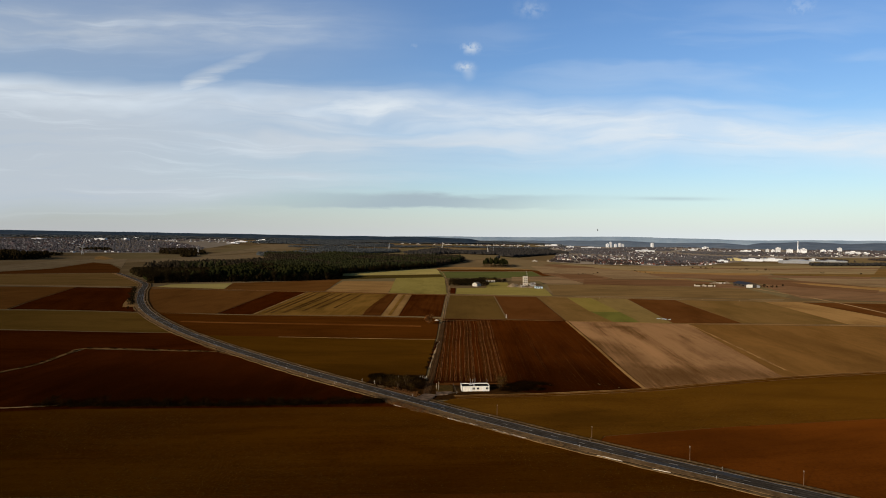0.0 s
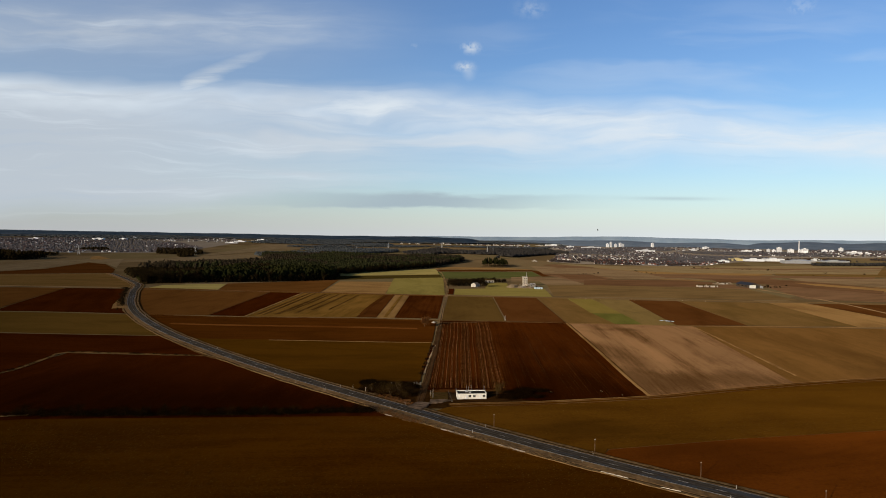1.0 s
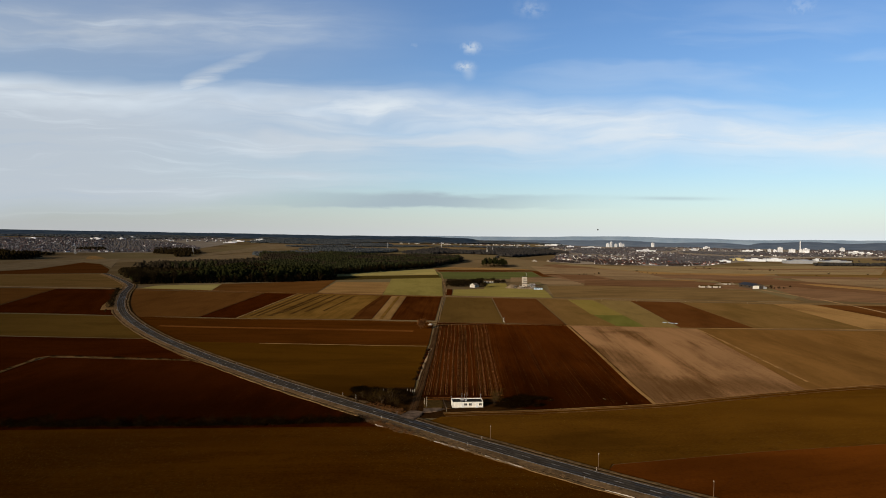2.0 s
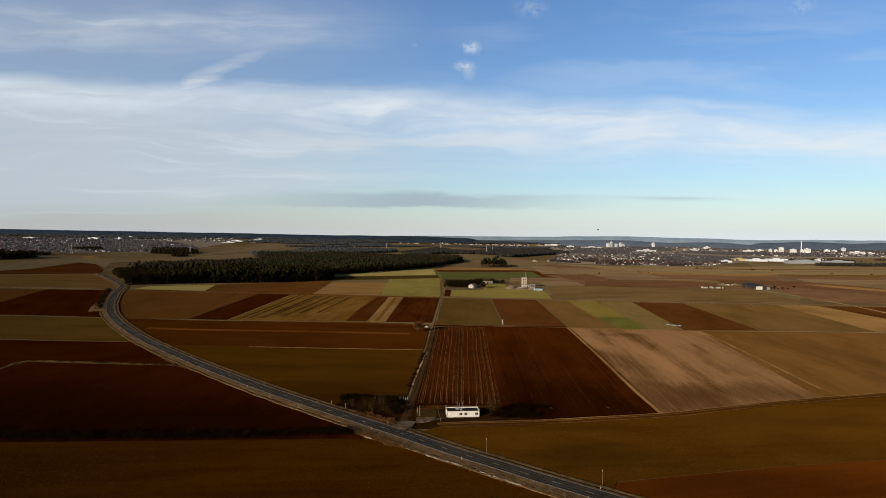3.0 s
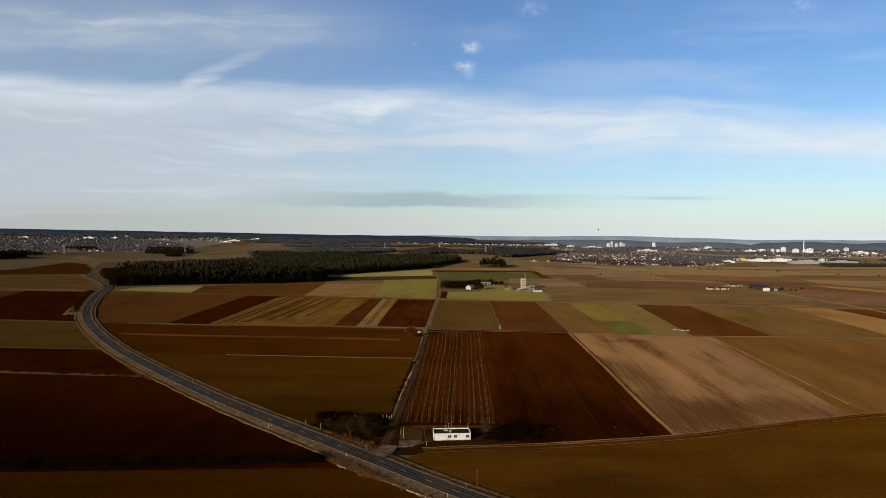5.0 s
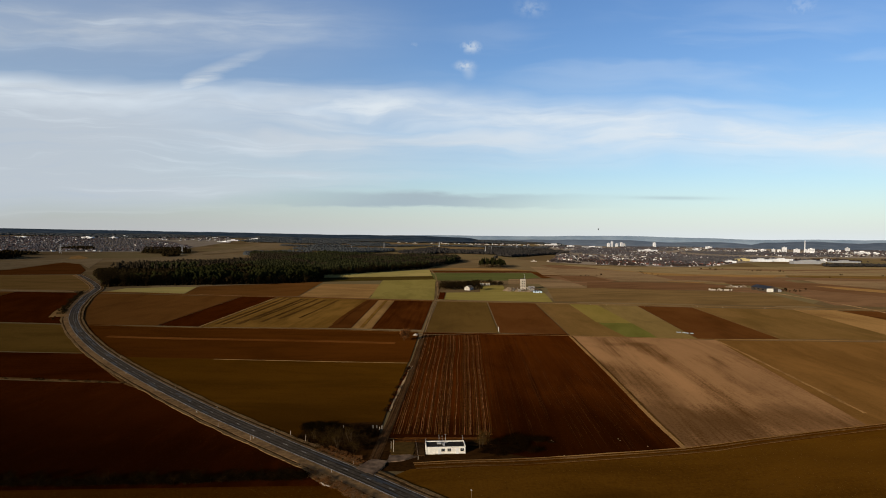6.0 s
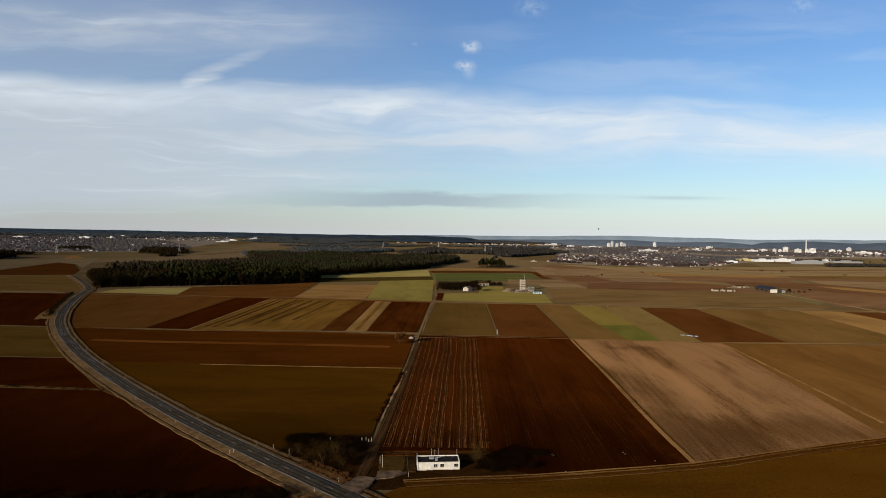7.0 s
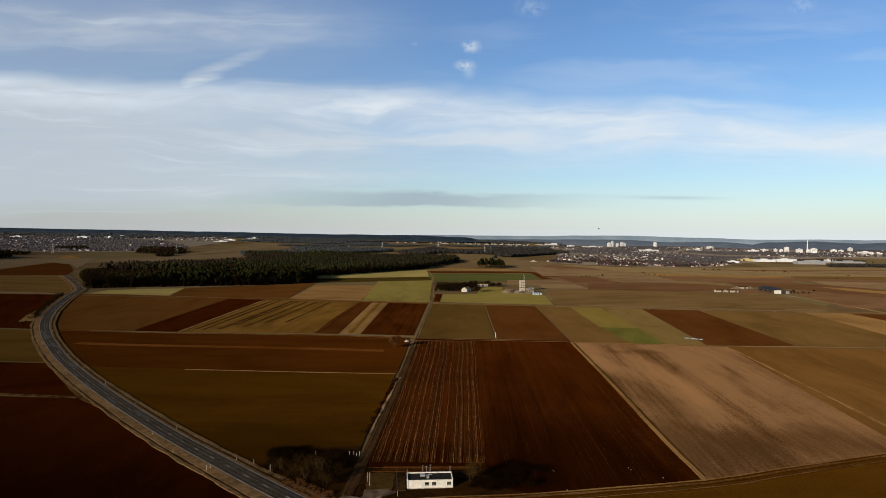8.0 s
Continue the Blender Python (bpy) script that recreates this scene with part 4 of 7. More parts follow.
def build_road():
    line = glide(ROAD, 5.0)
    road = tagged(new("road", mesh_of("road", ribbon(line, 3.4, -3.4, 0.45, 0.05, 1, 0.5), M_ASPHALT)),
                  "grey asphalt country road with white lines", "road", kind="structure")
    rough = glide([(p.x, p.y) for p in line], 1.7)
    part("shoulder", ribbon(rough, 6.9, -4.5, 0.36, 0.25, 2, 0.5), M_SHOULDER, road, "pale dry-earth shoulder")
    for side in (3.15, -3.15):
        part("edge_line", ribbon(line, side + 0.09, side - 0.09, 0.475, 0, 3, 0.02), M_PAINT, road)
    part("ditch", ribbon(rough, -4.5, -5.8, 0.29, 0.25, 4, 0.5), M_DITCH, road, "dark ditch with old grass")
    part("ditch", ribbon(rough, 7.8, 6.9, 0.29, 0.25, 7, 0.5), M_DITCH, road, "dark ditch with old grass")
    part("verge", ribbon(rough, -5.8, -7.2, 0.33, 0.4, 5, 0.5), M_DRYGRASS, road, "strip of dry grass")
    part("verge", ribbon(rough, 9.0, 7.8, 0.33, 0.5, 8, 0.5), M_DRYGRASS, road, "thin strip of dry grass")
    # broken centre line: a third painted, two thirds gap
    fine = glide([(p.x, p.y) for p in line], 1.0)
    lengths = [0.0]
    for a, b in zip(fine, fine[1:]):
        lengths.append(lengths[-1] + (b - a).length)
    start = DASH_START
    while start + 3.8 < min(lengths[-1], 1150):
        piece = [p for p, q in zip(fine, lengths) if start <= q <= start + 3.8]
        if len(piece) > 1:
            part("dash", ribbon(piece, 0.09, -0.09, 0.477, 0, 6, 0.02), M_PAINT, road)
        start += 11.1
    for lane in (-2.45, -0.95, 0.95, 2.45):
        part("wheel_track", ribbon(line, lane + 0.3, lane - 0.3, 0.453, 0.08, 30 + lane, 0.004), M_WHEEL, road, "darker polished wheel track")
    # tar patches in the worn surface
    rng = random.Random(12)
    for k in range(84):
        i = rng.randrange(4, 185)
        lane = rng.choice((1.55, -1.55)) + rng.uniform(-0.7, 0.7)
        half = rng.uniform(0.14, 0.5)
        part("tar_patch", ribbon(line[i : i + rng.choice((2, 3, 3, 4))], lane + half, lane - half, 0.457 + 0.0002 * k, 0.22, k, 0.01), M_TARPATCH, road, "dark tar repair patch")
    return line


M_RUTPALE = plain("sandy_rut", (0.078, 0.041, 0.016), 0.95, grain=0.5, scale=0.5)
M_WHEEL = plain("polished_asphalt", (0.047, 0.038, 0.028), 0.9, grain=0.45, scale=0.25)
M_TARPATCH = plain("tar_patch", (0.019, 0.019, 0.019), 0.7, grain=0.3, scale=1.5)
LINE = build_road()


def along(offset, start, end, step):
    """Places beside the road, with the heading of the road."""
    walked, out = 0.0, []
    want = start
    for a, b in zip(LINE, LINE[1:]):
        seg = (b - a).length
        while walked + seg >= want and want <= end:
            p = a.lerp(b, (want - walked) / seg)
            d = (b - a).normalized()
            out.append((p.x - d.y * offset, p.y + d.x * offset, math.atan2(d.y, d.x)))
            want += step
        walked += seg
    return out


# ---------------------------------------------------------------- furrows and field marks


def furrow_line(parent, a, b, width, height, material, seed, wobble=0.6):
    rng = random.Random(seed)
    n, line = 90, []
    for k in range(n + 1):
        p = Vector((*a, 0)).lerp(Vector((*b, 0)), k / n)
        sway = 0.7 * noise.noise((p.x * 0.05, p.y * 0.018, 4.0)) + 0.2 * noise.noise((p.x * 0.3, p.y * 0.07, 9.0))
        line.append(p + Vector((sway + wobble * 0.6 * noise.noise((p.y * 0.25, seed * 3.3, 0)), 0, 0)))
    bm, prev = bmesh.new(), None
    for i, p in enumerate(line):
        w = width * rng.uniform(0.35, 0.65)
        row = [bm.verts.new((p.x - w, p.y, 0.02)), bm.verts.new((p.x, p.y, height * rng.uniform(0.7, 1.2))), bm.verts.new((p.x + w, p.y, 0.02))]
        if prev:
            for k in range(2):
                bm.faces.new((prev[k], prev[k + 1], row[k + 1], row[k]))
        prev = row
    part("furrow", bm, material, parent)


def mark_fields():
    fields = [o for o in scene.objects if o.get("category") == "field"]
    striped = fields[0]
    # low sun on the ridge crests is painted in as this pale colour
    pale = plain("sunlit_ridge_line", (0.250, 0.104, 0.038), 0.95, grain=0.6, scale=0.3)
    for k, f in enumerate((0.05, 0.09, 0.11, 0.18, 0.24, 0.30, 0.315, 0.37, 0.44, 0.455, 0.50, 0.55, 0.57, 0.64, 0.73, 0.78, 0.79, 0.86, 0.92, 0.935, 0.97)):
        furrow_line(striped, (-1.4 + 44.2 * f, 527), (-6.5 + 40.2 * f, 301), (0.20, 0.44, 0.30)[k % 3], 0.13, pale, k, 0.34)
    faint = plain("crumbled_ridges", (0.090, 0.033, 0.0070), 0.95, grain=0.5, scale=0.5)
    dull = plain("dull_ridges", (0.056, 0.0215, 0.0064), 0.95, grain=0.5, scale=0.5)
    rng = random.Random(77)
    for k in range(110):
        f = rng.random()
        furrow_line(striped, (-1.4 + 44.2 * f, 527), (-6.5 + 40.2 * f, 301), rng.uniform(0.14, 0.34), 0.115, faint, 100 + k, 0.18)
    headland = [o for o in fields if "headland" in o["label"]][0]
    for k in range(9):
        y = 288.6 + 1.05 * k
        line = [p + Vector((0, 0.35 * noise.noise((p.x * 0.12, k * 2.7, 0)), 0)) for p in glide(((-4.5 + rng.random() * 5, y), (12, y + 0.5), (26 + rng.random() * 7, y + 0.9)), 1.2)]
        part("furrow", ribbon(line, 0.16, -0.16, LEVEL[0] + 0.05, 0.12, 300 + k, 0.15), (dull, faint, dull)[k % 3], headland)
    harrowed = [o for o in fields if "harrowed" in o["label"]][0]
    for k in range(90):
        f = rng.random() ** 1.2
        s, e = sorted((rng.random() ** 0.7, rng.random() ** 0.7))
        at = lambda q: (43.6 + 67 * f + (33.8 + 66.6 * f - 43.6 - 67 * f) * q, 526 + (288 - 526) * q)
        furrow_line(harrowed, at(s), at(max(e, min(1.0, s + 0.25))), rng.uniform(0.08, 0.22), 0.09, dull, 200 + k, 0.2)
    return fields


FIELDS = mark_fields()


def slabs(name, label, material, pairs, width, category, height=0.25):
    """Loose strips lying on the ground, such as old snow or sheeting."""
    for k, (a, b) in enumerate(pairs):
        line = glide((a, ((a[0] + b[0]) / 2 + 0.2, (a[1] + b[1]) / 2 - 0.2), b), 0.8)
        ob = new(name, mesh_of(name, ribbon(line, width / 2, -width / 2, height, width * 0.3, k + 20, height), material))
        tagged(ob, label, category, group=name)


def snow_strip(a, b, width, seed):
    """A melting remnant of a snow drift, tapered at both ends."""
    rng = random.Random(seed)
    a, b = Vector((*a, 0)), Vector((*b, 0))
    n = max(6, int((b - a).length / 0.5))
    d = (b - a).normalized()
    side, bm, prev = Vector((-d.y, d.x, 0)), bmesh.new(), None
    for k in range(n + 1):
        p = a.lerp(b, k / n) + side * 0.5 * noise.noise((k * 0.2, seed, 0))
        w = width * (0.15 + max(0.0, math.sin(math.pi * k / n)) ** 0.6) * rng.uniform(0.45, 1.1)
        row = [bm.verts.new(p - side * w + Vector((0, 0, 0.28))), bm.verts.new(p + Vector((0, 0, 0.46 + 0.12 * rng.random()))), bm.verts.new(p + side * w + Vector((0, 0, 0.28)))]
        if prev:
            for i in range(2):
                bm.faces.new((prev[i], prev[i + 1], row[i + 1], row[i]))
        prev = row
    bm.faces.ensure_lookup_table()
    tagged(new("snow_strip", mesh_of("snow_strip", bm, M_SNOW)), "thin melting strip of old snow in the roadside grass", "snow", group="snow strips")


for k, (a, b, w) in enumerate((((-23.0, 255.4), (-19.5, 252.4), 0.34), ((1.0, 236.9), (3.4, 235.1), 0.4), ((3.8, 234.9), (6.2, 233.0), 0.5), ((6.6, 232.8), (9.4, 230.6), 0.42), ((9.8, 230.3), (13.4, 227.8), 0.5),
                               ((19.0, 222.8), (25.2, 217.6), 0.24), ((25.4, 217.4), (31.0, 212.6), 0.22), ((53.4, 196.0), (60.8, 190.8), 0.16), ((68.7, 184.3), (73.7, 181.3), 0.12))):
    snow_strip(a, b, w, 20 + k)
slabs("plastic_sheet", "pale blue plastic sheeting lying on the field", M_SHEET, (((207.0, 548.0), (211.0, 545.6)), ((203.0, 550.2), (206.0, 549.6)), ((212.0, 545.2), (214.0, 544.0))), 1.3, "sheeting", 0.45)

# ---------------------------------------------------------------- trees and shrubs
PHI = (1 + 5**0.5) / 2
ICO_V = np.array([(-1, PHI, 0), (1, PHI, 0), (-1, -PHI, 0), (1, -PHI, 0), (0, -1, PHI), (0, 1, PHI), (0, -1, -PHI), (0, 1, -PHI), (PHI, 0, -1), (PHI, 0, 1), (-PHI, 0, -1), (-PHI, 0, 1)]) / math.hypot(1, PHI)
ICO_F = np.array([(0, 11, 5), (0, 5, 1), (0, 1, 7), (0, 7, 10), (0, 10, 11), (1, 5, 9), (5, 11, 4), (11, 10, 2), (10, 7, 6), (7, 1, 8), (3, 9, 4), (3, 4, 2), (3, 2, 6), (3, 6, 8), (3, 8, 9), (4, 9, 5), (2, 4, 11), (6, 2, 10), (8, 6, 7), (9, 8, 1)])


def clump_mesh(name, centres, sizes, material, seed, jag=0.35):
    """Many ragged clumps in one mesh. sizes: rows of x, y, z radii."""
    rng = np.random.RandomState(seed)
    n = len(centres)
    turn = rng.uniform(0, math.tau, n)
    c, s = np.cos(turn)[:, None], np.sin(turn)[:, None]
    v = ICO_V[None] * (1 + rng.uniform(-jag, jag, (n, 12, 1)))
    v = np.stack([v[..., 0] * c - v[..., 1] * s, v[..., 0] * s + v[..., 1] * c, v[..., 2]], -1)
    v = v * np.asarray(sizes)[:, None, :] + np.asarray(centres)[:, None, :]
    f = ICO_F[None] + 12 * np.arange(n)[:, None, None]
    me = bpy.data.meshes.new(name)
    me.vertices.add(n * 12)
    me.vertices.foreach_set("co", v.ravel())
    me.loops.add(n * 60)
    me.loops.foreach_set("vertex_index", f.ravel().astype(np.int32))
    me.polygons.add(n * 20)
    me.polygons.foreach_set("loop_start", np.arange(0, n * 60, 3, dtype=np.int32))
    me.polygons.foreach_set("use_smooth", np.ones(n * 20, bool))
    me.update(calc_edges=True)
    me.materials.append(material)
    return me


def inside(p, poly):
    x, y = p
    hit = False
    for (x0, y0), (x1, y1) in zip(poly, poly[1:] + poly[:1]):
        if (y0 > y) != (y1 > y) and x < (x1 - x0) * (y - y0) / (y1 - y0) + x0:
            hit = not hit
    return hit


def scatter(poly, spacing, seed, keep=None):
    rng = random.Random(seed)
    xs, ys = [p[0] for p in poly], [p[1] for p in poly]
    out, y = [], min(ys)
    while y < max(ys):
        x = min(xs)
        while x < max(xs):
            p = (x + rng.uniform(-0.45, 0.45) * spacing, y + rng.uniform(-0.45, 0.45) * spacing)
            if inside(p, poly) and (keep is None or keep(*p)):
                out.append(p)
            x += spacing
        y += spacing
    return out


def wood(name, label, places, height, spread, material, seed, clumps=3, pointed=0.0, tall=None, foot=0.24):
    """A stand of trees seen from afar, as one ragged mass of crowns. pointed: 0 for domes, 1 for spires."""
    rng = np.random.RandomState(seed)
    centres, sizes = [], []
    for x, y in places:
        h = height * rng.uniform(0.82, 1.1) * (1 + 0.22 * noise.noise((x * 0.018, y * 0.018, seed * 0.7))) * (tall(x, y) if tall else 1.0)
        w = spread * rng.uniform(0.75, 1.25)
        z = land(x, y)
        for k in range(clumps):
            f = k / max(1, clumps - 1)
            if clumps < 4:
                r, off = w * (1.0 - 0.45 * f), 0.3 * w
                centres.append((x + rng.uniform(-off, off), y + rng.uniform(-off, off), z + h * (0.45 + 0.42 * f)))
                sizes.append((r, r, min(h * 0.26, r * 0.95)))
            else:
                a = rng.uniform(0, math.tau)
                out = w * rng.uniform(0.35, 0.8) * (math.sqrt(max(0.0, 1 - f * f)) * (1 - pointed) + (1 - f) * pointed)
                r = w * rng.uniform(0.36, 0.58) * (1 - (0.2 + 0.35 * pointed) * f)
                centres.append((x + out * math.cos(a), y + out * math.sin(a), z + h * (foot + (0.93 - foot) * f)))
                sizes.append((r, r, r * rng.uniform(0.8, 1.25)))
    ob = new(name, clump_mesh(name, centres, sizes, material, seed, 0.35 if clumps < 4 else 0.42))
    return tagged(ob, label, "woods", kind="stuff")


def conifer(seed, height):
    rng = random.Random(seed)
    tree = new("pine_tree")
    bm = bmesh.new()
    rod(bm, (0, 0, -0.3), (0.1, 0, height * 0.55), 0.22, 0.15)
    rod(bm, (0.1, 0, height * 0.55), (0, 0.1, height * 0.95), 0.15, 0.04)
    for k in range(7):
        a, z = rng.uniform(0, math.tau), height * rng.uniform(0.4, 0.85)
        rod(bm, (0, 0, z), (1.6 * math.cos(a), 1.6 * math.sin(a), z + 0.4), 0.06, 0.02, 4)
    part("trunk", bm, M_STEM, tree)
    centres, sizes = [], []
    for k in range(46):
        f = rng.random() ** 0.9
        z = height * (0.46 + 0.50 * f)
        r = height * 0.17 * (1.12 - f) * rng.uniform(0.5, 1.0)
        a = rng.uniform(0, math.tau)
        centres.append((r * math.cos(a), r * math.sin(a), z))
        q = height * rng.uniform(0.045, 0.085)
        sizes.append((q, q, q * 0.8))
    part("crown", clump_mesh("crown", centres, sizes, M_PINE, seed, 0.5), M_PINE, tree)
    return tree


def bare_tree(name, seed, height, width, material, stems=1, twigs=420, thick=0.09, upright=0.5, bark=None):
    """A leafless tree or shrub: tapered stems, limbs and a haze of thin twigs."""
    rng = random.Random(seed)
    tree = new(name)
    bm, tips = bmesh.new(), []
    for k in range(stems):
        a = rng.uniform(0, math.tau)
        base = Vector((0.12 * width * math.cos(a) * (stems > 1), 0.12 * width * math.sin(a) * (stems > 1), -0.2))
        lean = Vector((math.cos(a), math.sin(a), 0)) * (0.25 * width if stems > 1 else 0.08 * width)
        knee = base + lean * 0.4 + Vector((0, 0, height * 0.45))
        top = base + lean + Vector((rng.uniform(-0.1, 0.1) * width, rng.uniform(-0.1, 0.1) * width, height * 0.85))
        r = height * (0.022 if stems == 1 else 0.011)
        rod(bm, base, knee, r, r * 0.7, 5)
        rod(bm, knee, top, r * 0.7, r * 0.25, 5)
        for j in range(9 if stems == 1 else 4):
            f = rng.uniform(0.25, 0.95)
            start = base.lerp(knee, f * 2) if f < 0.5 else knee.lerp(top, f * 2 - 1)
            b = rng.uniform(0, math.tau)
            end = start + Vector((math.cos(b) * width * 0.33, math.sin(b) * width * 0.33, height * rng.uniform(0.1, 0.28) * (0.5 + upright)))
            rod(bm, start, end, r * 0.35, r * 0.12, 4)
            tips += [start.lerp(end, 0.5), end]
        tips += [knee, top]
    part("trunk", bm, bark or M_BARK, tree)
    verts, faces = [], []
    for k in range(twigs):
        t = rng.choice(tips) + Vector((rng.gauss(0, 0.11) * width, rng.gauss(0, 0.11) * width, rng.gauss(0, 0.08) * height))
        t.z = max(0.15 * height, t.z)
        d = Vector((rng.gauss(0, 1), rng.gauss(0, 1), abs(rng.gauss(upright, 0.8)))).normalized() * height * rng.uniform(0.08, 0.2)
        s = d.cross(Vector((rng.gauss(0, 1), rng.gauss(0, 1), rng.gauss(0, 1)))).normalized() * thick
        i = len(verts)
        verts += [t + s, t - s, t + d]
        faces.append((i, i + 1, i + 2))
    part("crown", mesh_from("crown", verts, faces, material), material, tree)
    return tree


def plant(protos, places, seed, label, category, group="", low=0.8, high=1.2):
    """Copies of the prototypes at the places; the prototypes themselves stand at the first ones."""
    rng = random.Random(seed)
    for k, (x, y) in enumerate(places):
        s = rng.uniform(low, high)
        m = pose(x, y, land(x, y), 0, 0, rng.uniform(0, 360)) @ Matrix.Diagonal((s, s, s * rng.uniform(0.85, 1.15), 1))
        if k < len(protos):
            ob = protos[k]
            ob.matrix_basis = m
        else:
            ob = copy_thing(protos[k % len(protos)], Matrix())
            ob.matrix_basis = m
        tagged(ob, label, category, group=group)


HALL_ROW = [(1060, 1690), (1255, 1700), (1480, 1770), (1480, 1830), (1255, 1750), (1070, 1715)]


def build_woods():
    big = [(-418, 830), (-368, 861), (-273, 931), (-196, 1004), (-186, 1024), (-218, 1118), (-158, 1216), (-96, 1312), (-20, 1422), (20, 1600), (72, 1790), (30, 1990), (-170, 2000), (-350, 1950),
           (-560, 1830), (-420, 1460), (-475, 1365), (-575, 1215), (-590, 1095), (-515, 975), (-450, 885)]

    def mixed(x, y):
        return noise.noise((x * 0.008, y * 0.008, 3.1)) + 0.35 * (x < -375) + 0.1 * (y > 1250) + 0.25 * smooth((x + 190) / 80) - 0.1 > 0.1

    def tall(x, y):
        return 0.32 + 0.68 * smooth((x + 480) / 150)

    wood("pine_wood", "dense dark green pine wood in winter", scatter(big, 6.4, 1, lambda x, y: not mixed(x, y) and y < 1130), 17.5, 6.0, M_PINE, 2, 10, 0.0, tall, 0.34)
    wood("leafless_wood", "leafless brown broadleaf trees among the pines", scatter(big, 6.2, 3, lambda x, y: mixed(x, y) and y < 1130), 15.5, 5.0, M_BARE, 4, 9, 0.0, tall)
    # back of the wood: haze painted in with paler, greyer crowns
    wood("pine_wood", "back of the pine wood, needles paled for haze", scatter(big, 8.2, 31, lambda x, y: not mixed(x, y) and y >= 1130), 16.5, 5.2, M_PINEHAZE, 32, 7, 0.25)
    wood("leafless_wood", "leafless trees at the back of the wood, greyed for haze", scatter(big, 8.6, 33, lambda x, y: mixed(x, y) and y >= 1130), 14, 5.0, M_BAREHAZE, 34, 6)
    # scrub belt added to darken the forest foot, standing in for trunk shade
    under = [(-432, 850), (-418, 826), (-368, 856), (-273, 926), (-194, 998), (-184, 1018), (-214, 1112), (-226, 1114), (-200, 1012), (-280, 938), (-372, 868)]
    wood("leafless_wood", "dark scrub added along the forest foot in place of shade", scatter(under, 3.2, 35), 8.5, 3.4, M_BARE, 36, 7, 0.0, tall, 0.10)
    west = [(-1360, 1440), (-1130, 1452), (-1064, 1482), (-1075, 1600), (-1360, 1700)]
    wood("pine_wood", "small dark conifer wood at a field edge", scatter(west, 9, 5), 20, 5.4, M_BARE, 6, 6)
    centre = [(-1050, 3000), (-820, 2840), (-480, 2924), (-53, 3256), (536, 3156), (776, 3748), (880, 4500), (-317, 4560), (-1500, 4400), (-1133, 3804)]
    wood("far_woods", "dark mixed woods in the far distance, blued for haze",
         scatter(centre, 12, 7, lambda x, y: noise.noise((x * 0.0016, y * 0.004, 7.7)) + 0.25 * noise.noise((x * 0.01, y * 0.01, 2.5)) > -0.22 + 0.35 * smooth((-x - 560) / 500) and not (-290 < x < 760 and 3280 + 0.12 * x < y < 3740 + 0.3 * x)), 13, 7.5, M_HAZEWOOD, 8, 1)
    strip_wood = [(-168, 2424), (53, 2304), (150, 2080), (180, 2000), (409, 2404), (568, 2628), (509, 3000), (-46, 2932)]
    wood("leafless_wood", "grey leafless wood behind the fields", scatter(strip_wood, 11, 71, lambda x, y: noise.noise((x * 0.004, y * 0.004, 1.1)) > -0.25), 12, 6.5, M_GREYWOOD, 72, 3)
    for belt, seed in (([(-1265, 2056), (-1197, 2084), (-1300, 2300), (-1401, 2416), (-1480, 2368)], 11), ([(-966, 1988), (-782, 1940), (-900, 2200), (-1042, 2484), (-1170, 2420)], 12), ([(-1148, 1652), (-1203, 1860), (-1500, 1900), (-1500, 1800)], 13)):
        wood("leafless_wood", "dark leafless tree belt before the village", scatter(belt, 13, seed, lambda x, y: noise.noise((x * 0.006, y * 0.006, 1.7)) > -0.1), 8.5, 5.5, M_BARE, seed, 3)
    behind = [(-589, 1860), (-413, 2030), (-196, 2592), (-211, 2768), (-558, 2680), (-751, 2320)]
    wood("leafless_wood", "dark mixed wood behind the pine forest", scatter(behind, 14, 16, lambda x, y: noise.noise((x * 0.005, y * 0.003, 4.7)) > -0.2), 11, 7.5, M_HAZEWOOD, 17, 2)
    wood("leafless_wood", "dark leafless hedge line across far fields", scatter([(-772, 1735), (-754, 1790), (-799, 1880), (-825, 1832)], 8, 18), 8, 4.5, M_BARE, 19, 2)
    village = [(-1516, 1990), (-1221, 2110), (-945, 2200), (-1053, 2588), (-1362, 3012), (-1593, 3132), (-2027, 3216), (-2323, 2924)]
    wood("leafless_wood", "garden trees among the village houses, greyed for haze", scatter(village, 21, 14), 6, 4.6, M_HAZETREE, 15, 2)
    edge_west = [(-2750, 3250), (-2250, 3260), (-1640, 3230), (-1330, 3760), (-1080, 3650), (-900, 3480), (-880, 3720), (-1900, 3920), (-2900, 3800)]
    wood("far_woods", "dark woods at the foot of the western hills", scatter(edge_west, 19, 73), 11, 12, M_HAZEWOOD, 74, 1)
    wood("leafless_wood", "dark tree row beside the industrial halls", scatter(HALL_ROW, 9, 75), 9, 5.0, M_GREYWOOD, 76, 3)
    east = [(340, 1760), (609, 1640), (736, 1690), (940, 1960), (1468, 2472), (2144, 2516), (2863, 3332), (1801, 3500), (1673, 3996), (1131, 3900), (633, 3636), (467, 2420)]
    wood("leafless_wood", "leafless trees between the suburb houses, greyed for haze",
         scatter(east, 17, 13, lambda x, y: noise.noise((x * 0.003, y * 0.002, 5.2)) > (-0.1 if y < 2100 else 0.0)), 6.5, 3.8, M_HAZETREE, 14, 2)


build_woods()
rngp = random.Random(5)
edge = glide([(-420, 827), (-368, 858), (-273, 928), (-192, 1002)], 6.5)
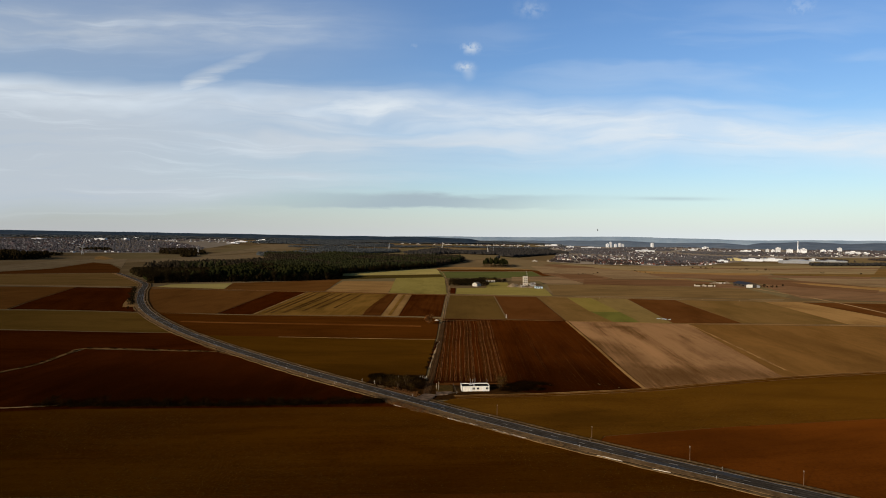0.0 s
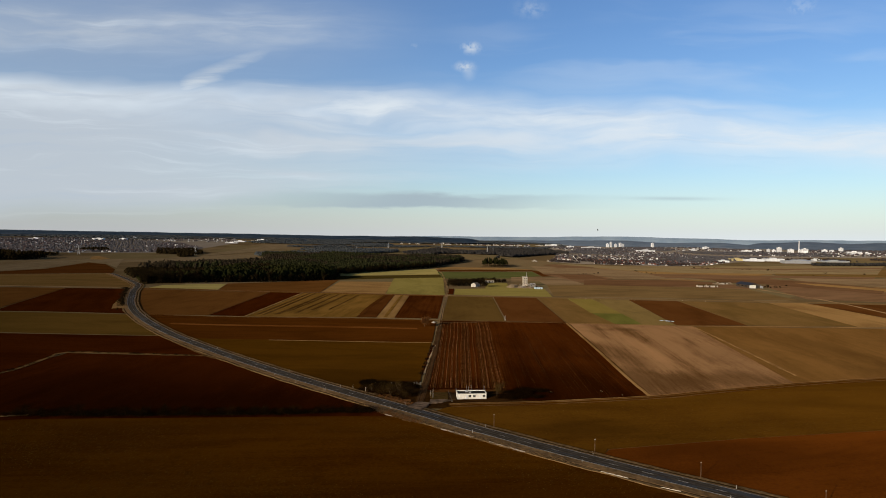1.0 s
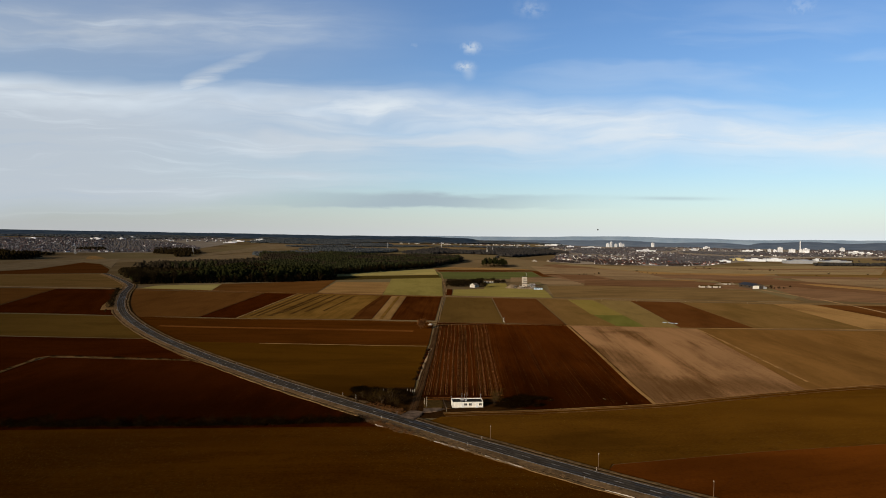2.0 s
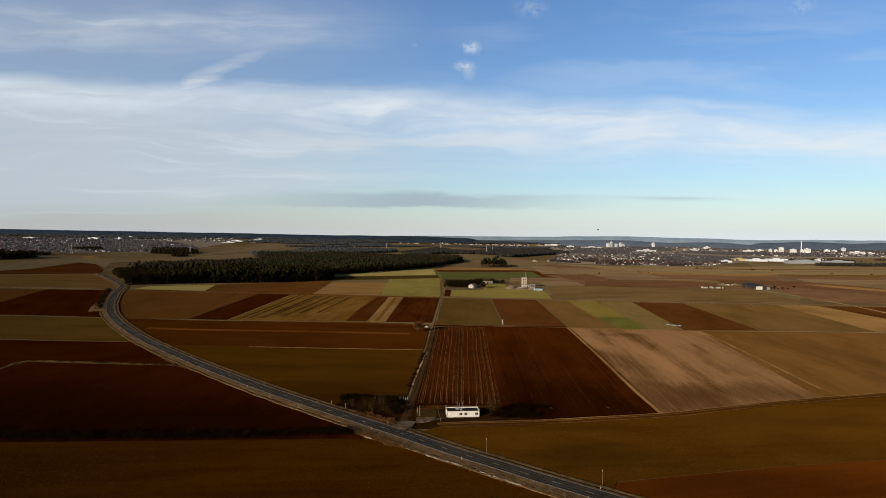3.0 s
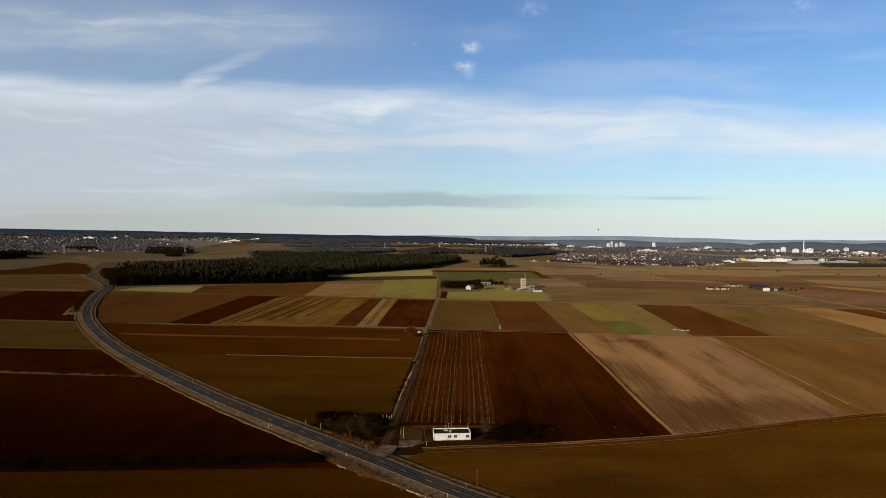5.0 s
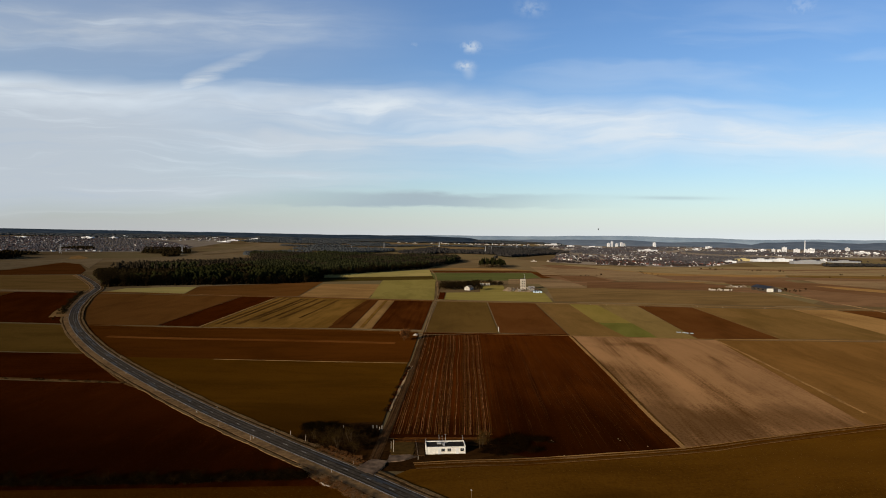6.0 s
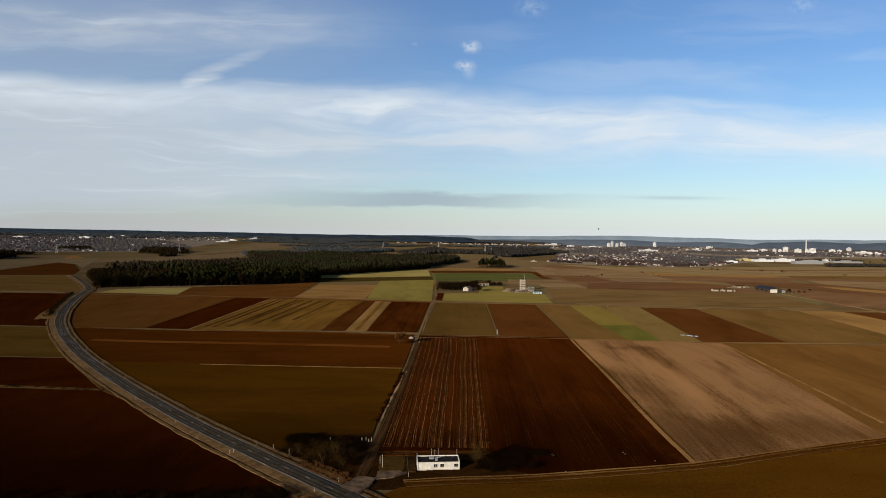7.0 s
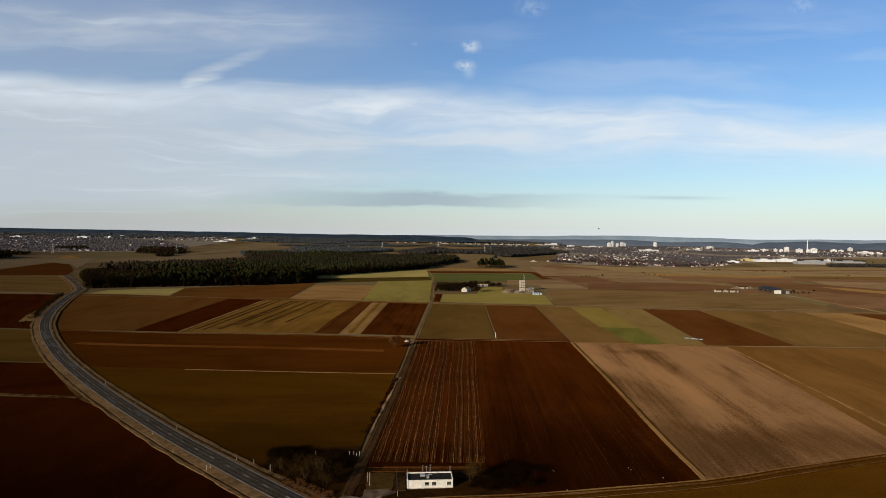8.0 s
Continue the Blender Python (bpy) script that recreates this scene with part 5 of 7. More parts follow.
plant([conifer(s, 19) for s in (1, 2, 3)], [(p.x + rngp.uniform(-3, 3), p.y - rngp.uniform(0, 5)) for k, p in enumerate(edge) if k % 4 == 1],
      3, "dark green pine at the forest edge", "tree", "forest edge pines", 0.55, 0.9)
plant([bare_tree("bare_tree", s, 13, 9, M_BARE, 1, 620, 0.2, 0.5, M_STEM) for s in (4, 5, 6)],
      [(p.x + rngp.uniform(-3, 3), p.y - rngp.uniform(2, 8)) for k, p in enumerate(edge) if k % 3 == 0 or k < 14],
      4, "leafless brown tree at the forest edge", "tree", "forest edge trees")
edge2 = glide([(-184, 1030), (-216, 1112), (-158, 1210), (-96, 1306), (-22, 1416)], 9)
plant([bare_tree("bare_tree", s, 12, 9, M_BARE, 1, 620, 0.22, 0.5, M_STEM) for s in (7, 8)],
      [(p.x + rngp.uniform(-2, 6), p.y - rngp.uniform(0, 8)) for p in edge2], 6, "leafless brown tree beside the green field", "tree", "forest edge trees")
plant([conifer(s, 17) for s in (9, 10)], scatter([(98, 1470), (162, 1462), (170, 1560), (110, 1570)], 9, 8), 8, "dark pine in a small grove among fields", "tree", "grove pines")

CORNER = [(-436, 868), (-441, 877), (-424, 850), (-419, 842), (-447, 887), (-456, 898), (-434, 856), (-428, 866), (-470, 916), (-482, 932), (-414, 836)]
plant([bare_tree("bare_tree", s, 15, 11, M_BARE, 2, 620, 0.2, 0.5, M_STEM) for s in (104, 105)], [(-431.0, 860.9), (-426.0, 866.9), (-465.3, 902.4), (-460.3, 908.4), (-409.3, 838.3), (-404.3, 844.3), (-482.4, 940.7), (-477.4, 946.7), (-407.8, 855.1), (-402.8, 861.1)] + CORNER, 26,
      "spreading leafless tree at the forest corner", "tree", "forest corner trees", 0.6, 0.95)

plant([bare_tree("bare_shrub", s, 4.6, 5.0, M_BARE, 4, 260, 0.14, 0.5, M_STEM) for s in (106, 107)], [(733, 1458), (730, 1436), (749, 1450), (750, 1440), (758, 1411), (775, 1404), (790, 1416), (437, 1332), (430, 1296), (434, 1288), (443, 1281), (443, 1249), (457, 1267), (656, 1488), (662, 1478), (849, 1308), (778, 1236), (509, 923), (512, 919), (517, 916), (525, 916), (506, 926)], 28,
      "leafless bush standing between far fields", "bush", "far field bushes", 0.5, 1.1)

# hedge along the field edge
hedge = [bare_tree("bare_shrub", 20 + s, (3.2, 2.2, 3.8, 2.6)[s], 4.2, (M_TWIG, M_DARKBUSH, M_DARKBUSH, M_DARKBUSH)[s], 7, 520, 0.06, 0.6, M_STEM) for s in range(4)]
line = glide([(-178, 249), (-121, 251), (-72, 254), (-30, 259)], 1.8)
plant(hedge, [(p.x + rngp.uniform(-0.6, 0.6), p.y + rngp.uniform(-1.2, 1.2)) for p in line], 9, "leafless brown hedge shrub along the field edge", "shrub", "hedge shrubs", 0.45, 1.2)

# thicket at the junction
tall = [bare_tree("bare_shrub", 40 + s, (4.4, 3.0, 5.0, 2.4, 3.6, 4.0)[s], (4.6, 5.4, 3.6)[s % 3], (M_TWIGP, M_TWIG, M_TWIGP)[s % 3], (6, 9, 4)[s % 3], (420, 520, 260)[s % 3], 0.035, 0.9, M_STEM if s != 2 else M_BARK) for s in range(6)]
spots = scatter([(-37, 293), (-35, 303), (-13, 308), (-12, 286), (-18, 280), (-25, 284)], 2.7, 15, lambda x, y: noise.noise((x * 0.16, y * 0.16, 8.2)) > -0.18)
plant([bare_tree("bare_shrub", 48 + s, (2.6, 2.0, 2.9)[s], 5.0, (M_TWIG, M_TWIG, M_BARE)[s], 6, 480, 0.04, 0.6, M_STEM) for s in range(3)], [p for p in spots if p[1] >= 297], 27,
      "dark leafless shrub at the back of the thicket", "shrub", "thicket back shrubs", 0.25, 0.8)
plant(tall, [p for p in spots if p[1] < 297], 10, "tall leafless shrub in the junction thicket", "shrub", "thicket shrubs", 0.35, 1.2)


def dense_bush(seed, height, width, material):
    rng = random.Random(seed)
    bush = new("dense_bush")
    bm = bmesh.new()
    for k in range(4):
        a = rng.uniform(0, math.tau)
        rod(bm, (0, 0, -0.2), (0.3 * width * math.cos(a), 0.3 * width * math.sin(a), height * 0.7), 0.07, 0.03, 4)
    part("trunk", bm, M_BARK, bush)
    centres, sizes = [], []
    for k in range(34):
        a, r, z = rng.uniform(0, math.tau), width * 0.5 * rng.random() ** 0.5, height * rng.uniform(0.2, 0.85)
        centres.append((r * math.cos(a), r * math.sin(a), z * (1.15 - 0.5 * r / width)))
        q = rng.uniform(0.3, 0.65)
        sizes.append((q, q, q))
    part("crown", clump_mesh("crown", centres, sizes, material, seed, 0.6), material, bush)
    return bush


M_DRYTUFT = leaf_material("dry_tufts", (0.075, 0.044, 0.017), (0.250, 0.160, 0.080))
M_BRAMBLE = leaf_material("bramble_canes", (0.004, 0.0019, 0.0005), (0.011, 0.0052, 0.0014))
M_TWIGG = leaf_material("golden_twigs", (0.022, 0.0120, 0.0028), (0.080, 0.0450, 0.0120))
plant([bare_tree("dense_bush", s, 3.4, 5.6, M_DARKBUSH, 8, 900, 0.13, 0.5, M_STEM) for s in (1, 2, 3)],
      [(-39, 306), (-38, 308), (-36, 305), (-34.5, 307), (-33, 304), (-31, 306), (-38.5, 303), (-36, 302), (-33, 301.5), (-35, 308), (-28.5, 304)], 11,
      "dense dark evergreen bush in the thicket", "bush", "evergreen bushes", 0.45, 0.85)
plant([bare_tree("bramble", s, 1.3, 4.2, M_BRAMBLE, 7, 420, 0.08, 0.5, M_STEM) for s in (95, 96)], scatter([(-40, 290), (-40, 309), (-12, 311), (-10, 286), (-15, 274), (-25, 281)], 4.0, 33), 21,
      "low dark bramble tangle under the thicket", "bush", "thicket brambles", 0.6, 1.3)
plant([bare_tree("bramble", s, 1.7, 4.6, M_BRAMBLE, 8, 1300, 0.035, 0.4, M_STEM) for s in (93, 94)], scatter([(27.5, 282), (33, 280.2), (46, 282.5), (54, 288), (55, 295), (46, 299), (37, 296), (30, 290)], 2.2, 31, lambda x, y: noise.noise((x * 0.14, y * 0.14, 4.2)) > -0.25), 12,
      "low dark bramble beside the ploughed field", "bush", "brambles", 0.5, 1.2)
plant([bare_tree("bare_tree", 61, 5.6, 6.0, M_TWIGG, 4, 1100, 0.05)], [(27.8, 287.3)], 13, "bare golden-brown tree beside the white hut", "tree", low=1.0, high=1.02)
plant([bare_tree("leafy_tree", 62, 7.4, 8.0, M_RUSSET, 1, 1500, 0.24)], [(-13.7, 500.5)], 14, "round tree with russet dead leaves beside a track", "tree", low=1.0, high=1.02)
farm = [bare_tree("bare_tree", 70 + s, 7.0, 7.5, M_BARE, 4, 420, 0.16, 0.5, M_STEM) for s in range(3)]
plant(farm, scatter([(9, 899), (66, 886), (70, 905), (40, 925), (108, 985), (104, 1005), (60, 1000), (10, 960)], 6.2, 18, lambda x, y: not (41 < x < 63 and y < 908) and not (68 < x < 92 and y < 988)), 15, "leafless dark tree in the farm thicket", "tree", "farm thicket trees", 0.45, 1.1)
lone = [dense_bush(80 + s, 3.6, 4.6, M_BARE) for s in range(2)]
plant(lone, [(280, 1210), (292, 1222), (300, 1230), (318, 1236), (330, 1250), (640, 1500), (672, 1490), (700, 1520), (735, 1480), (930, 1300), (560, 960), (540, 955), (528, 957), (520, 990), (-307, 560), (-312, 570), (-324, 600)], 16,
      "low leafless bush at a field edge", "bush", "field bushes", 0.35, 0.9)
plant([bare_tree("grass_tuft", 90 + s, 1.0, 1.6, M_DRYTUFT, 4, 160, 0.05) for s in range(3)],
      [(x + rngp.uniform(-0.6, 0.6), y + rngp.uniform(-0.6, 0.6)) for x, y, a in along(7.6, 110, 215, 0.9) + along(9.0, 120, 208, 1.1)], 17, "tuft of tall dry grass on the road verge", "grass tuft", "verge tufts", 0.6, 1.2)

plant([bare_tree("bank_scrub", s, 2.6, 4.4, M_BARE, 6, 360, 0.12, 0.5, M_STEM) for s in (111, 112)],
      [(p.x - rngp.uniform(-2, 3), p.y + rngp.uniform(-2, 2)) for p in glide([(-316, 586), (-331, 613), (-348, 646), (-366, 682), (-385, 720), (-404, 760)], 4.2)], 29,
      "leafless scrub along the ditch beside the road bend", "bush", "bend scrub", 0.5, 1.2)
for side in (-0.95, 0.95):
    line = glide([(x + side, y) for x, y in ((-9.5, 268), (-8.6, 281.9), (-6.1, 332.4), (-3.3, 412.9), (-1.0, 506.6))], 3.0)
    tagged(new("wheel_rut", mesh_of("wheel_rut", ribbon(line, 0.3, -0.3, LEVEL[0] + 0.03, 0.14, 9, 0.2), M_RUTPALE)), "pale sandy wheel rut in the farm track", "path", kind="structure")

BANK = ((-245.7, 291.7), (-243.6, 312.0), (-237.1, 329.4), (-239.5, 363.9), (-238.4, 379.9), (-196.4, 378.3), (-147.7, 373.2))
DITCH_LINE = ((-10.3, 329.4), (-5.4, 417.4))
# scrub in the ditch beside the farm track
plant([bare_tree("ditch_scrub", s, 1.1, 2.4, M_DARKBUSH, 5, 260, 0.09) for s in (97, 98)],
      [(DITCH_LINE[0][0] + (DITCH_LINE[1][0] - DITCH_LINE[0][0]) * f + rngp.uniform(-0.4, 0.4), DITCH_LINE[0][1] + (DITCH_LINE[1][1] - DITCH_LINE[0][1]) * f)
       for f in (0.0, 0.03, 0.05, 0.09, 0.15, 0.17, 0.19, 0.21, 0.28, 0.33, 0.35, 0.44, 0.46, 0.48, 0.57, 0.62, 0.64, 0.73, 0.75, 0.83, 0.9, 0.92)], 23,
      "dark weedy scrub in the ditch beside the track", "bush", "ditch scrub", 0.5, 1.2)

M_REDGRASS = leaf_material("rusty_grass", (0.075, 0.0300, 0.0085), (0.220, 0.0980, 0.0320))
plant([bare_tree("grass_tuft", s, 1.0, 1.7, M_REDGRASS, 5, 260, 0.035, 0.8) for s in (121, 122)], scatter([(-30, 283), (-22, 276), (-14, 269.5), (-11.8, 272), (-13, 277), (-19, 280), (-27, 287)], 1.1, 36), 34,
      "tuft of rusty dry grass at the junction corner", "grass tuft", "corner tufts", 0.5, 1.15)
plant([bare_tree("grass_tuft", s, 1.3, 2.2, m, 5, 300, 0.05, 0.8) for s, m in ((123, M_REDGRASS), (124, M_DRYTUFT), (125, M_REDGRASS))],
      [(x + rngp.uniform(-0.7, 0.7), y + rngp.uniform(-0.7, 0.7)) for x, y, a in along(8.8, 177, 206, 0.9) + along(9.9, 178, 205, 0.9) + along(11.0, 180, 202, 1.0)], 37, "tall rusty dry grass at the outer edge of the verge", "grass tuft", "outer verge tufts", 0.5, 1.1)
plant([bare_tree("grass_tuft", 93, 1.0, 1.8, M_DRYTUFT, 4, 160, 0.05)], scatter([(-40, 284), (-30, 276), (-18, 267), (-13, 273), (-24, 281), (-36, 293)], 1.7, 35, lambda x, y: min((p - Vector((x, y, 0))).length for p in LINE) > 6.4), 24,
      "tuft of tall dry grass before the thicket", "grass tuft", "thicket tufts", 0.5, 1.1)

plant([bare_tree("bank_scrub", s, 1.2, 3.2, M_DARKBUSH, 6, 300, 0.08, 0.4, M_STEM) for s in (101, 102)],
      [(p.x + rngp.uniform(-0.8, 0.8), p.y - rngp.uniform(0.2, 1.6)) for k, p in enumerate(glide(BANK, 3.0)) if rngp.random() < 0.45], 25,
      "low dark scrub on the ditch bank", "bush", "bank scrub", 0.4, 1.2)

# hedge undergrowth
plant([bare_tree("hedge_undergrowth", s, 1.8, 4.2, M_DARKBUSH, 7, 480, 0.09, 0.4, M_STEM) for s in (5, 6, 7)], [(p.x + rngp.uniform(-0.8, 0.8), p.y + rngp.uniform(-0.9, 0.9)) for p in glide([(-180, 249), (-121, 251), (-72, 254), (-30, 259)], 3.0)], 19,
      "low dark undergrowth below the hedge", "bush", "hedge undergrowth", 0.5, 1.3)


def weeds(name, label, outline, count, size, material, seed):
    """Sparse tufts and clods over a field, past counting."""
    rng = np.random.RandomState(seed)
    xs, ys = np.array([p[0] for p in outline]), np.array([p[1] for p in outline])
    x, y = rng.uniform(xs.min(), xs.max(), count * 3), rng.uniform(ys.min(), ys.max(), count * 3)
    ok = np.zeros(len(x), bool)
    for i in range(len(xs)):
        j = (i + 1) % len(xs)
        if ys[i] != ys[j]:
            cross = ((ys[i] > y) != (ys[j] > y)) & (x < (xs[j] - xs[i]) * (y - ys[i]) / (ys[j] - ys[i]) + xs[i])
            ok ^= cross
    patch = np.sin(x * 0.045 + 2.0 * np.sin(y * 0.031)) + np.sin(y * 0.09 + 1.7 * np.sin(x * 0.027))
    if "weed" in name:
        ok &= rng.uniform(-1.5, 2.0, len(x)) < patch
    x, y = x[ok][:count], y[ok][:count]
    n = len(x)
    r, h, a = size * rng.uniform(0.5, 1.5, n), size * rng.uniform(0.3, 1.2, n), rng.uniform(0, math.tau, n)
    base = np.array([land(i, j) for i, j in zip(x, y)]) + 0.08
    v = np.zeros((n, 4, 3))
    for k in range(3):
        v[:, k, 0], v[:, k, 1], v[:, k, 2] = x + r * np.cos(a + k * 2.094), y + r * np.sin(a + k * 2.094), base - 0.1
    v[:, 3, 0], v[:, 3, 1], v[:, 3, 2] = x + 0.3 * r * rng.uniform(-1, 1, n), y + 0.3 * r * rng.uniform(-1, 1, n), base + h
    f = np.array([(0, 1, 3), (1, 2, 3), (2, 0, 3)])[None] + 4 * np.arange(n)[:, None, None]
    me = bpy.data.meshes.new(name)
    me.vertices.add(n * 4)
    me.vertices.foreach_set("co", v.ravel())
    me.loops.add(n * 9)
    me.loops.foreach_set("vertex_index", f.ravel().astype(np.int32))
    me.polygons.add(n * 3)
    me.polygons.foreach_set("loop_start", np.arange(0, n * 9, 3, dtype=np.int32))
    me.update(calc_edges=True)
    me.materials.append(material)
    tagged(new(name, me), label, "weeds", kind="stuff")


M_WEED = leaf_material("dull_weeds", (0.030, 0.0160, 0.0018), (0.085, 0.0480, 0.0110))
M_PALEWEED = leaf_material("pale_weeds", (0.062, 0.0330, 0.0060), (0.130, 0.0780, 0.0230))
M_CLOD = leaf_material("soil_clods", (0.020, 0.0070, 0.0014), (0.050, 0.0200, 0.0060))
weeds("field_weeds", "sparse dull weeds over the dark olive field", [(-170, 243), (-25, 252), (-10, 240), (20, 216), (60, 190), (110, 152), (-130, 152), (-160, 190)], 18000, 0.17, M_WEED, 1)
weeds("field_weeds", "sparse dull weeds over the winter grass", [(10, 268), (50, 274), (105, 284), (190, 306), (260, 320), (230, 245), (110, 228), (60, 222), (30, 240)], 12000, 0.15, M_WEED, 2)
weeds("field_clods", "soil clods over the ploughed field", [(-215, 365), (-150, 372), (-60, 296), (-34, 268), (-180, 258)], 9000, 0.14, M_CLOD, 3)
weeds("field_clods", "soil clods over the harrowed field", [(46, 520), (108, 520), (98, 295), (50, 284), (36, 290)], 9000, 0.13, M_CLOD, 4)
weeds("field_clods", "soil clods over the red-brown field", [(62, 214), (150, 226), (240, 240), (240, 150), (140, 150), (96, 186)], 7000, 0.13, M_CLOD, 5)

weeds("field_weeds", "scattered pale tufts over the dark olive field", [(-170, 243), (-25, 252), (-10, 240), (20, 216), (60, 190), (110, 152), (-130, 152), (-160, 190)], 1300, 0.17, M_PALEWEED, 6)
weeds("field_weeds", "scattered pale tufts over the winter grass", [(10, 268), (50, 274), (105, 284), (190, 306), (260, 320), (230, 245), (110, 228), (60, 222), (30, 240)], 1300, 0.16, M_PALEWEED, 7)

# ---------------------------------------------------------------- white hut at the junction


def build_hut():
    hut = tagged(new("utility_hut"), "small white flat-roofed hut beside the field track", "hut")
    L, D, H = 13.8, 5.4, 2.5
    walls = boxed(-L / 2, L / 2, 0, D, -0.3, H)
    wall = part("wall", walls, M_WHITE, hut)
    part("plinth", boxed(-L / 2 - 0.04, L / 2 + 0.04, -0.04, D + 0.04, -0.4, 0.25), M_CONCRETE, hut, "grey concrete plinth")
    part("roof", boxed(-L / 2 + 0.25, L / 2 - 0.25, 0.25, D - 0.25, H - 0.05, H + 0.06), M_TAR, hut, "dark felt flat roof")
    for args in ((-L / 2 - 0.06, L / 2 + 0.06, -0.06, 0.22, H, H + 0.12), (-L / 2 - 0.06, L / 2 + 0.06, D - 0.22, D + 0.06, H, H + 0.38),
                 (-L / 2 - 0.06, -L / 2 + 0.22, 0.22, D - 0.22, H, H + 0.38), (L / 2 - 0.22, L / 2 + 0.06, 0.22, D - 0.22, H, H + 0.38)):
        part("parapet", boxed(*args, bevel=0.03), M_WHITE, hut)
    for f in (0.43, 0.585, 0.915):
        x = -L / 2 + f * L
        win = part("window", boxed(x - 0.66, x + 0.66, -0.05, 0.05, 1.0, 2.05, bevel=0.02), M_WHITE, hut)
        part("pane", boxed(x - 0.6, x + 0.6, -0.075, -0.03, 1.06, 1.99), M_GLASS, win, "dark glass pane")
        part("bar", boxed(x - 0.02, x + 0.02, -0.09, -0.06, 1.06, 1.99), M_WHITE, win)
        part("sill", boxed(x - 0.72, x + 0.72, -0.16, 0.02, 0.91, 0.99), M_CONCRETE, win)
    for f in (0.335, 0.80):
        x = -L / 2 + f * L
        door = part("door", boxed(x - 0.48, x + 0.48, -0.06, 0.05, 0.05, 2.1, bevel=0.02), M_DOOR, hut, "pale grey metal door")
        part("handle", boxed(x + 0.3, x + 0.4, -0.12, -0.06, 1.0, 1.1), M_STEEL, door)
    part("lamp", boxed(2.1, 2.35, -0.22, 0.0, 2.25, 2.45, bevel=0.03), M_STEEL, hut)
    part("downpipe", rod(bmesh.new(), (-L / 2 + 0.3, -0.1, 0), (-L / 2 + 0.3, -0.1, H), 0.05, 0.05), M_STEEL, hut)
    part("roof_vent", boxed(-2.9, -1.3, 2.6, 3.9, H + 0.06, H + 0.62, bevel=0.08), M_STEEL, hut, "grey metal ventilation box")
    part("roof_vent", boxed(-1.0, -0.2, 1.2, 2.6, H + 0.06, H + 0.5, bevel=0.05), M_STEEL, hut, "grey metal ventilation box")
    for x, h in ((-L / 2 + 0.1, 1.2), (-2.0, 2.6), (-0.9, 2.2), (0.3, 2.7), (L / 2 - 0.4, 2.2)):
        mast = rod(bmesh.new(), (x, D - 0.05, H), (x, D - 0.05, H + h), 0.06, 0.045)
        rod(mast, (x - 0.3, D - 0.05, H + h * 0.92), (x + 0.3, D - 0.05, H + h * 0.92), 0.03, 0.03, 4)
        part("mast", mast, M_STEEL, hut, "thin steel mast")
    stack = rod(bmesh.new(), (-0.2, 2.4, H), (-0.2, 2.4, H + 1.2), 0.12, 0.12, 8)
    rod(stack, (-1.0, 2.4, H + 0.7), (0.8, 2.4, H + 0.7), 0.07, 0.07, 6)
    part("pipe", stack, M_STEEL, hut, "pale roof pipe")
    hut.matrix_basis = pose(15.4, 280.7, 0.1, 0, 0, 4.5)


M_DOOR = plain("door_paint", (0.60, 0.60, 0.58), 0.5, grain=0.1)
build_hut()


def apron(name, outline, z, material, label):
    """A worn patch of ground with a crumbled edge."""
    rim = []
    for (x0, y0), (x1, y1) in zip(outline, outline[1:] + outline[:1]):
        n = max(2, int(math.hypot(x1 - x0, y1 - y0) / 0.6))
        rim += [(x0 + (x1 - x0) * k / n, y0 + (y1 - y0) * k / n) for k in range(n)]
    rim = [(x + 0.7 * noise.noise((x * 0.6, y * 0.6, 1.3)), y + 0.7 * noise.noise((x * 0.6, y * 0.6, 7.9))) for x, y in rim]
    bm = bmesh.new()
    top = [bm.verts.new((x, y, z)) for x, y in rim]
    low = [bm.verts.new((x, y, -0.05)) for x, y in rim]
    bm.faces.new(top)
    for i in range(len(top)):
        j = (i + 1) % len(top)
        bm.faces.new((top[i], top[j], low[j], low[i]))
    return tagged(new(name, mesh_of(name, bm, material)), label, "yard", kind="structure")


M_YARD = plain("yard_grass", (0.072, 0.041, 0.011), 0.95, grain=0.3, scale=0.5)
M_APRON = plain("worn_concrete", (0.125, 0.085, 0.056), 0.95, grain=0.75, scale=0.35)
apron("yard", [(-3.6, 279.5), (4.4, 279.5), (3.9, 291.5), (-4.6, 291.0)], 0.42, M_YARD, "dull grass yard beside the white hut")
apron("yard", [(4.8, 278.5), (8.0, 279.0), (7.6, 290), (4.3, 291.5)], 0.43, M_DITCH, "bare dark earth beside the white hut")
apron("pavement", [(-4.6, 272.5), (1.0, 274.0), (5.2, 277.8), (3.0, 279.0), (-4.2, 279.0)], 0.45, M_APRON, "pale worn concrete apron at the hut entrance")
apron("pavement", [(-14.2, 266.6), (-7.8, 261.5), (-5.2, 268.0), (-4.4, 273.5), (-9.8, 274.5), (-12.6, 270.0)], 0.50, M_APRON, "pale worn asphalt mouth of the track")


def post(name, x, y, height, radius, material, label, category, group=""):
    ob = new(name)
    bm = rod(bmesh.new(), (0, 0, -0.3), (0, 0, height), radius, radius * 0.8, 8)
    part("shaft", bm, material, ob)
    cap = rod(bmesh.new(), (0, 0, height), (0, 0, height + 0.06), radius * 1.05, radius * 0.5, 8)
    part("cap", cap, M_STEEL, ob)
    ob.matrix_basis = pose(x, y, land(x, y))
    return tagged(ob, label, category, group=group)


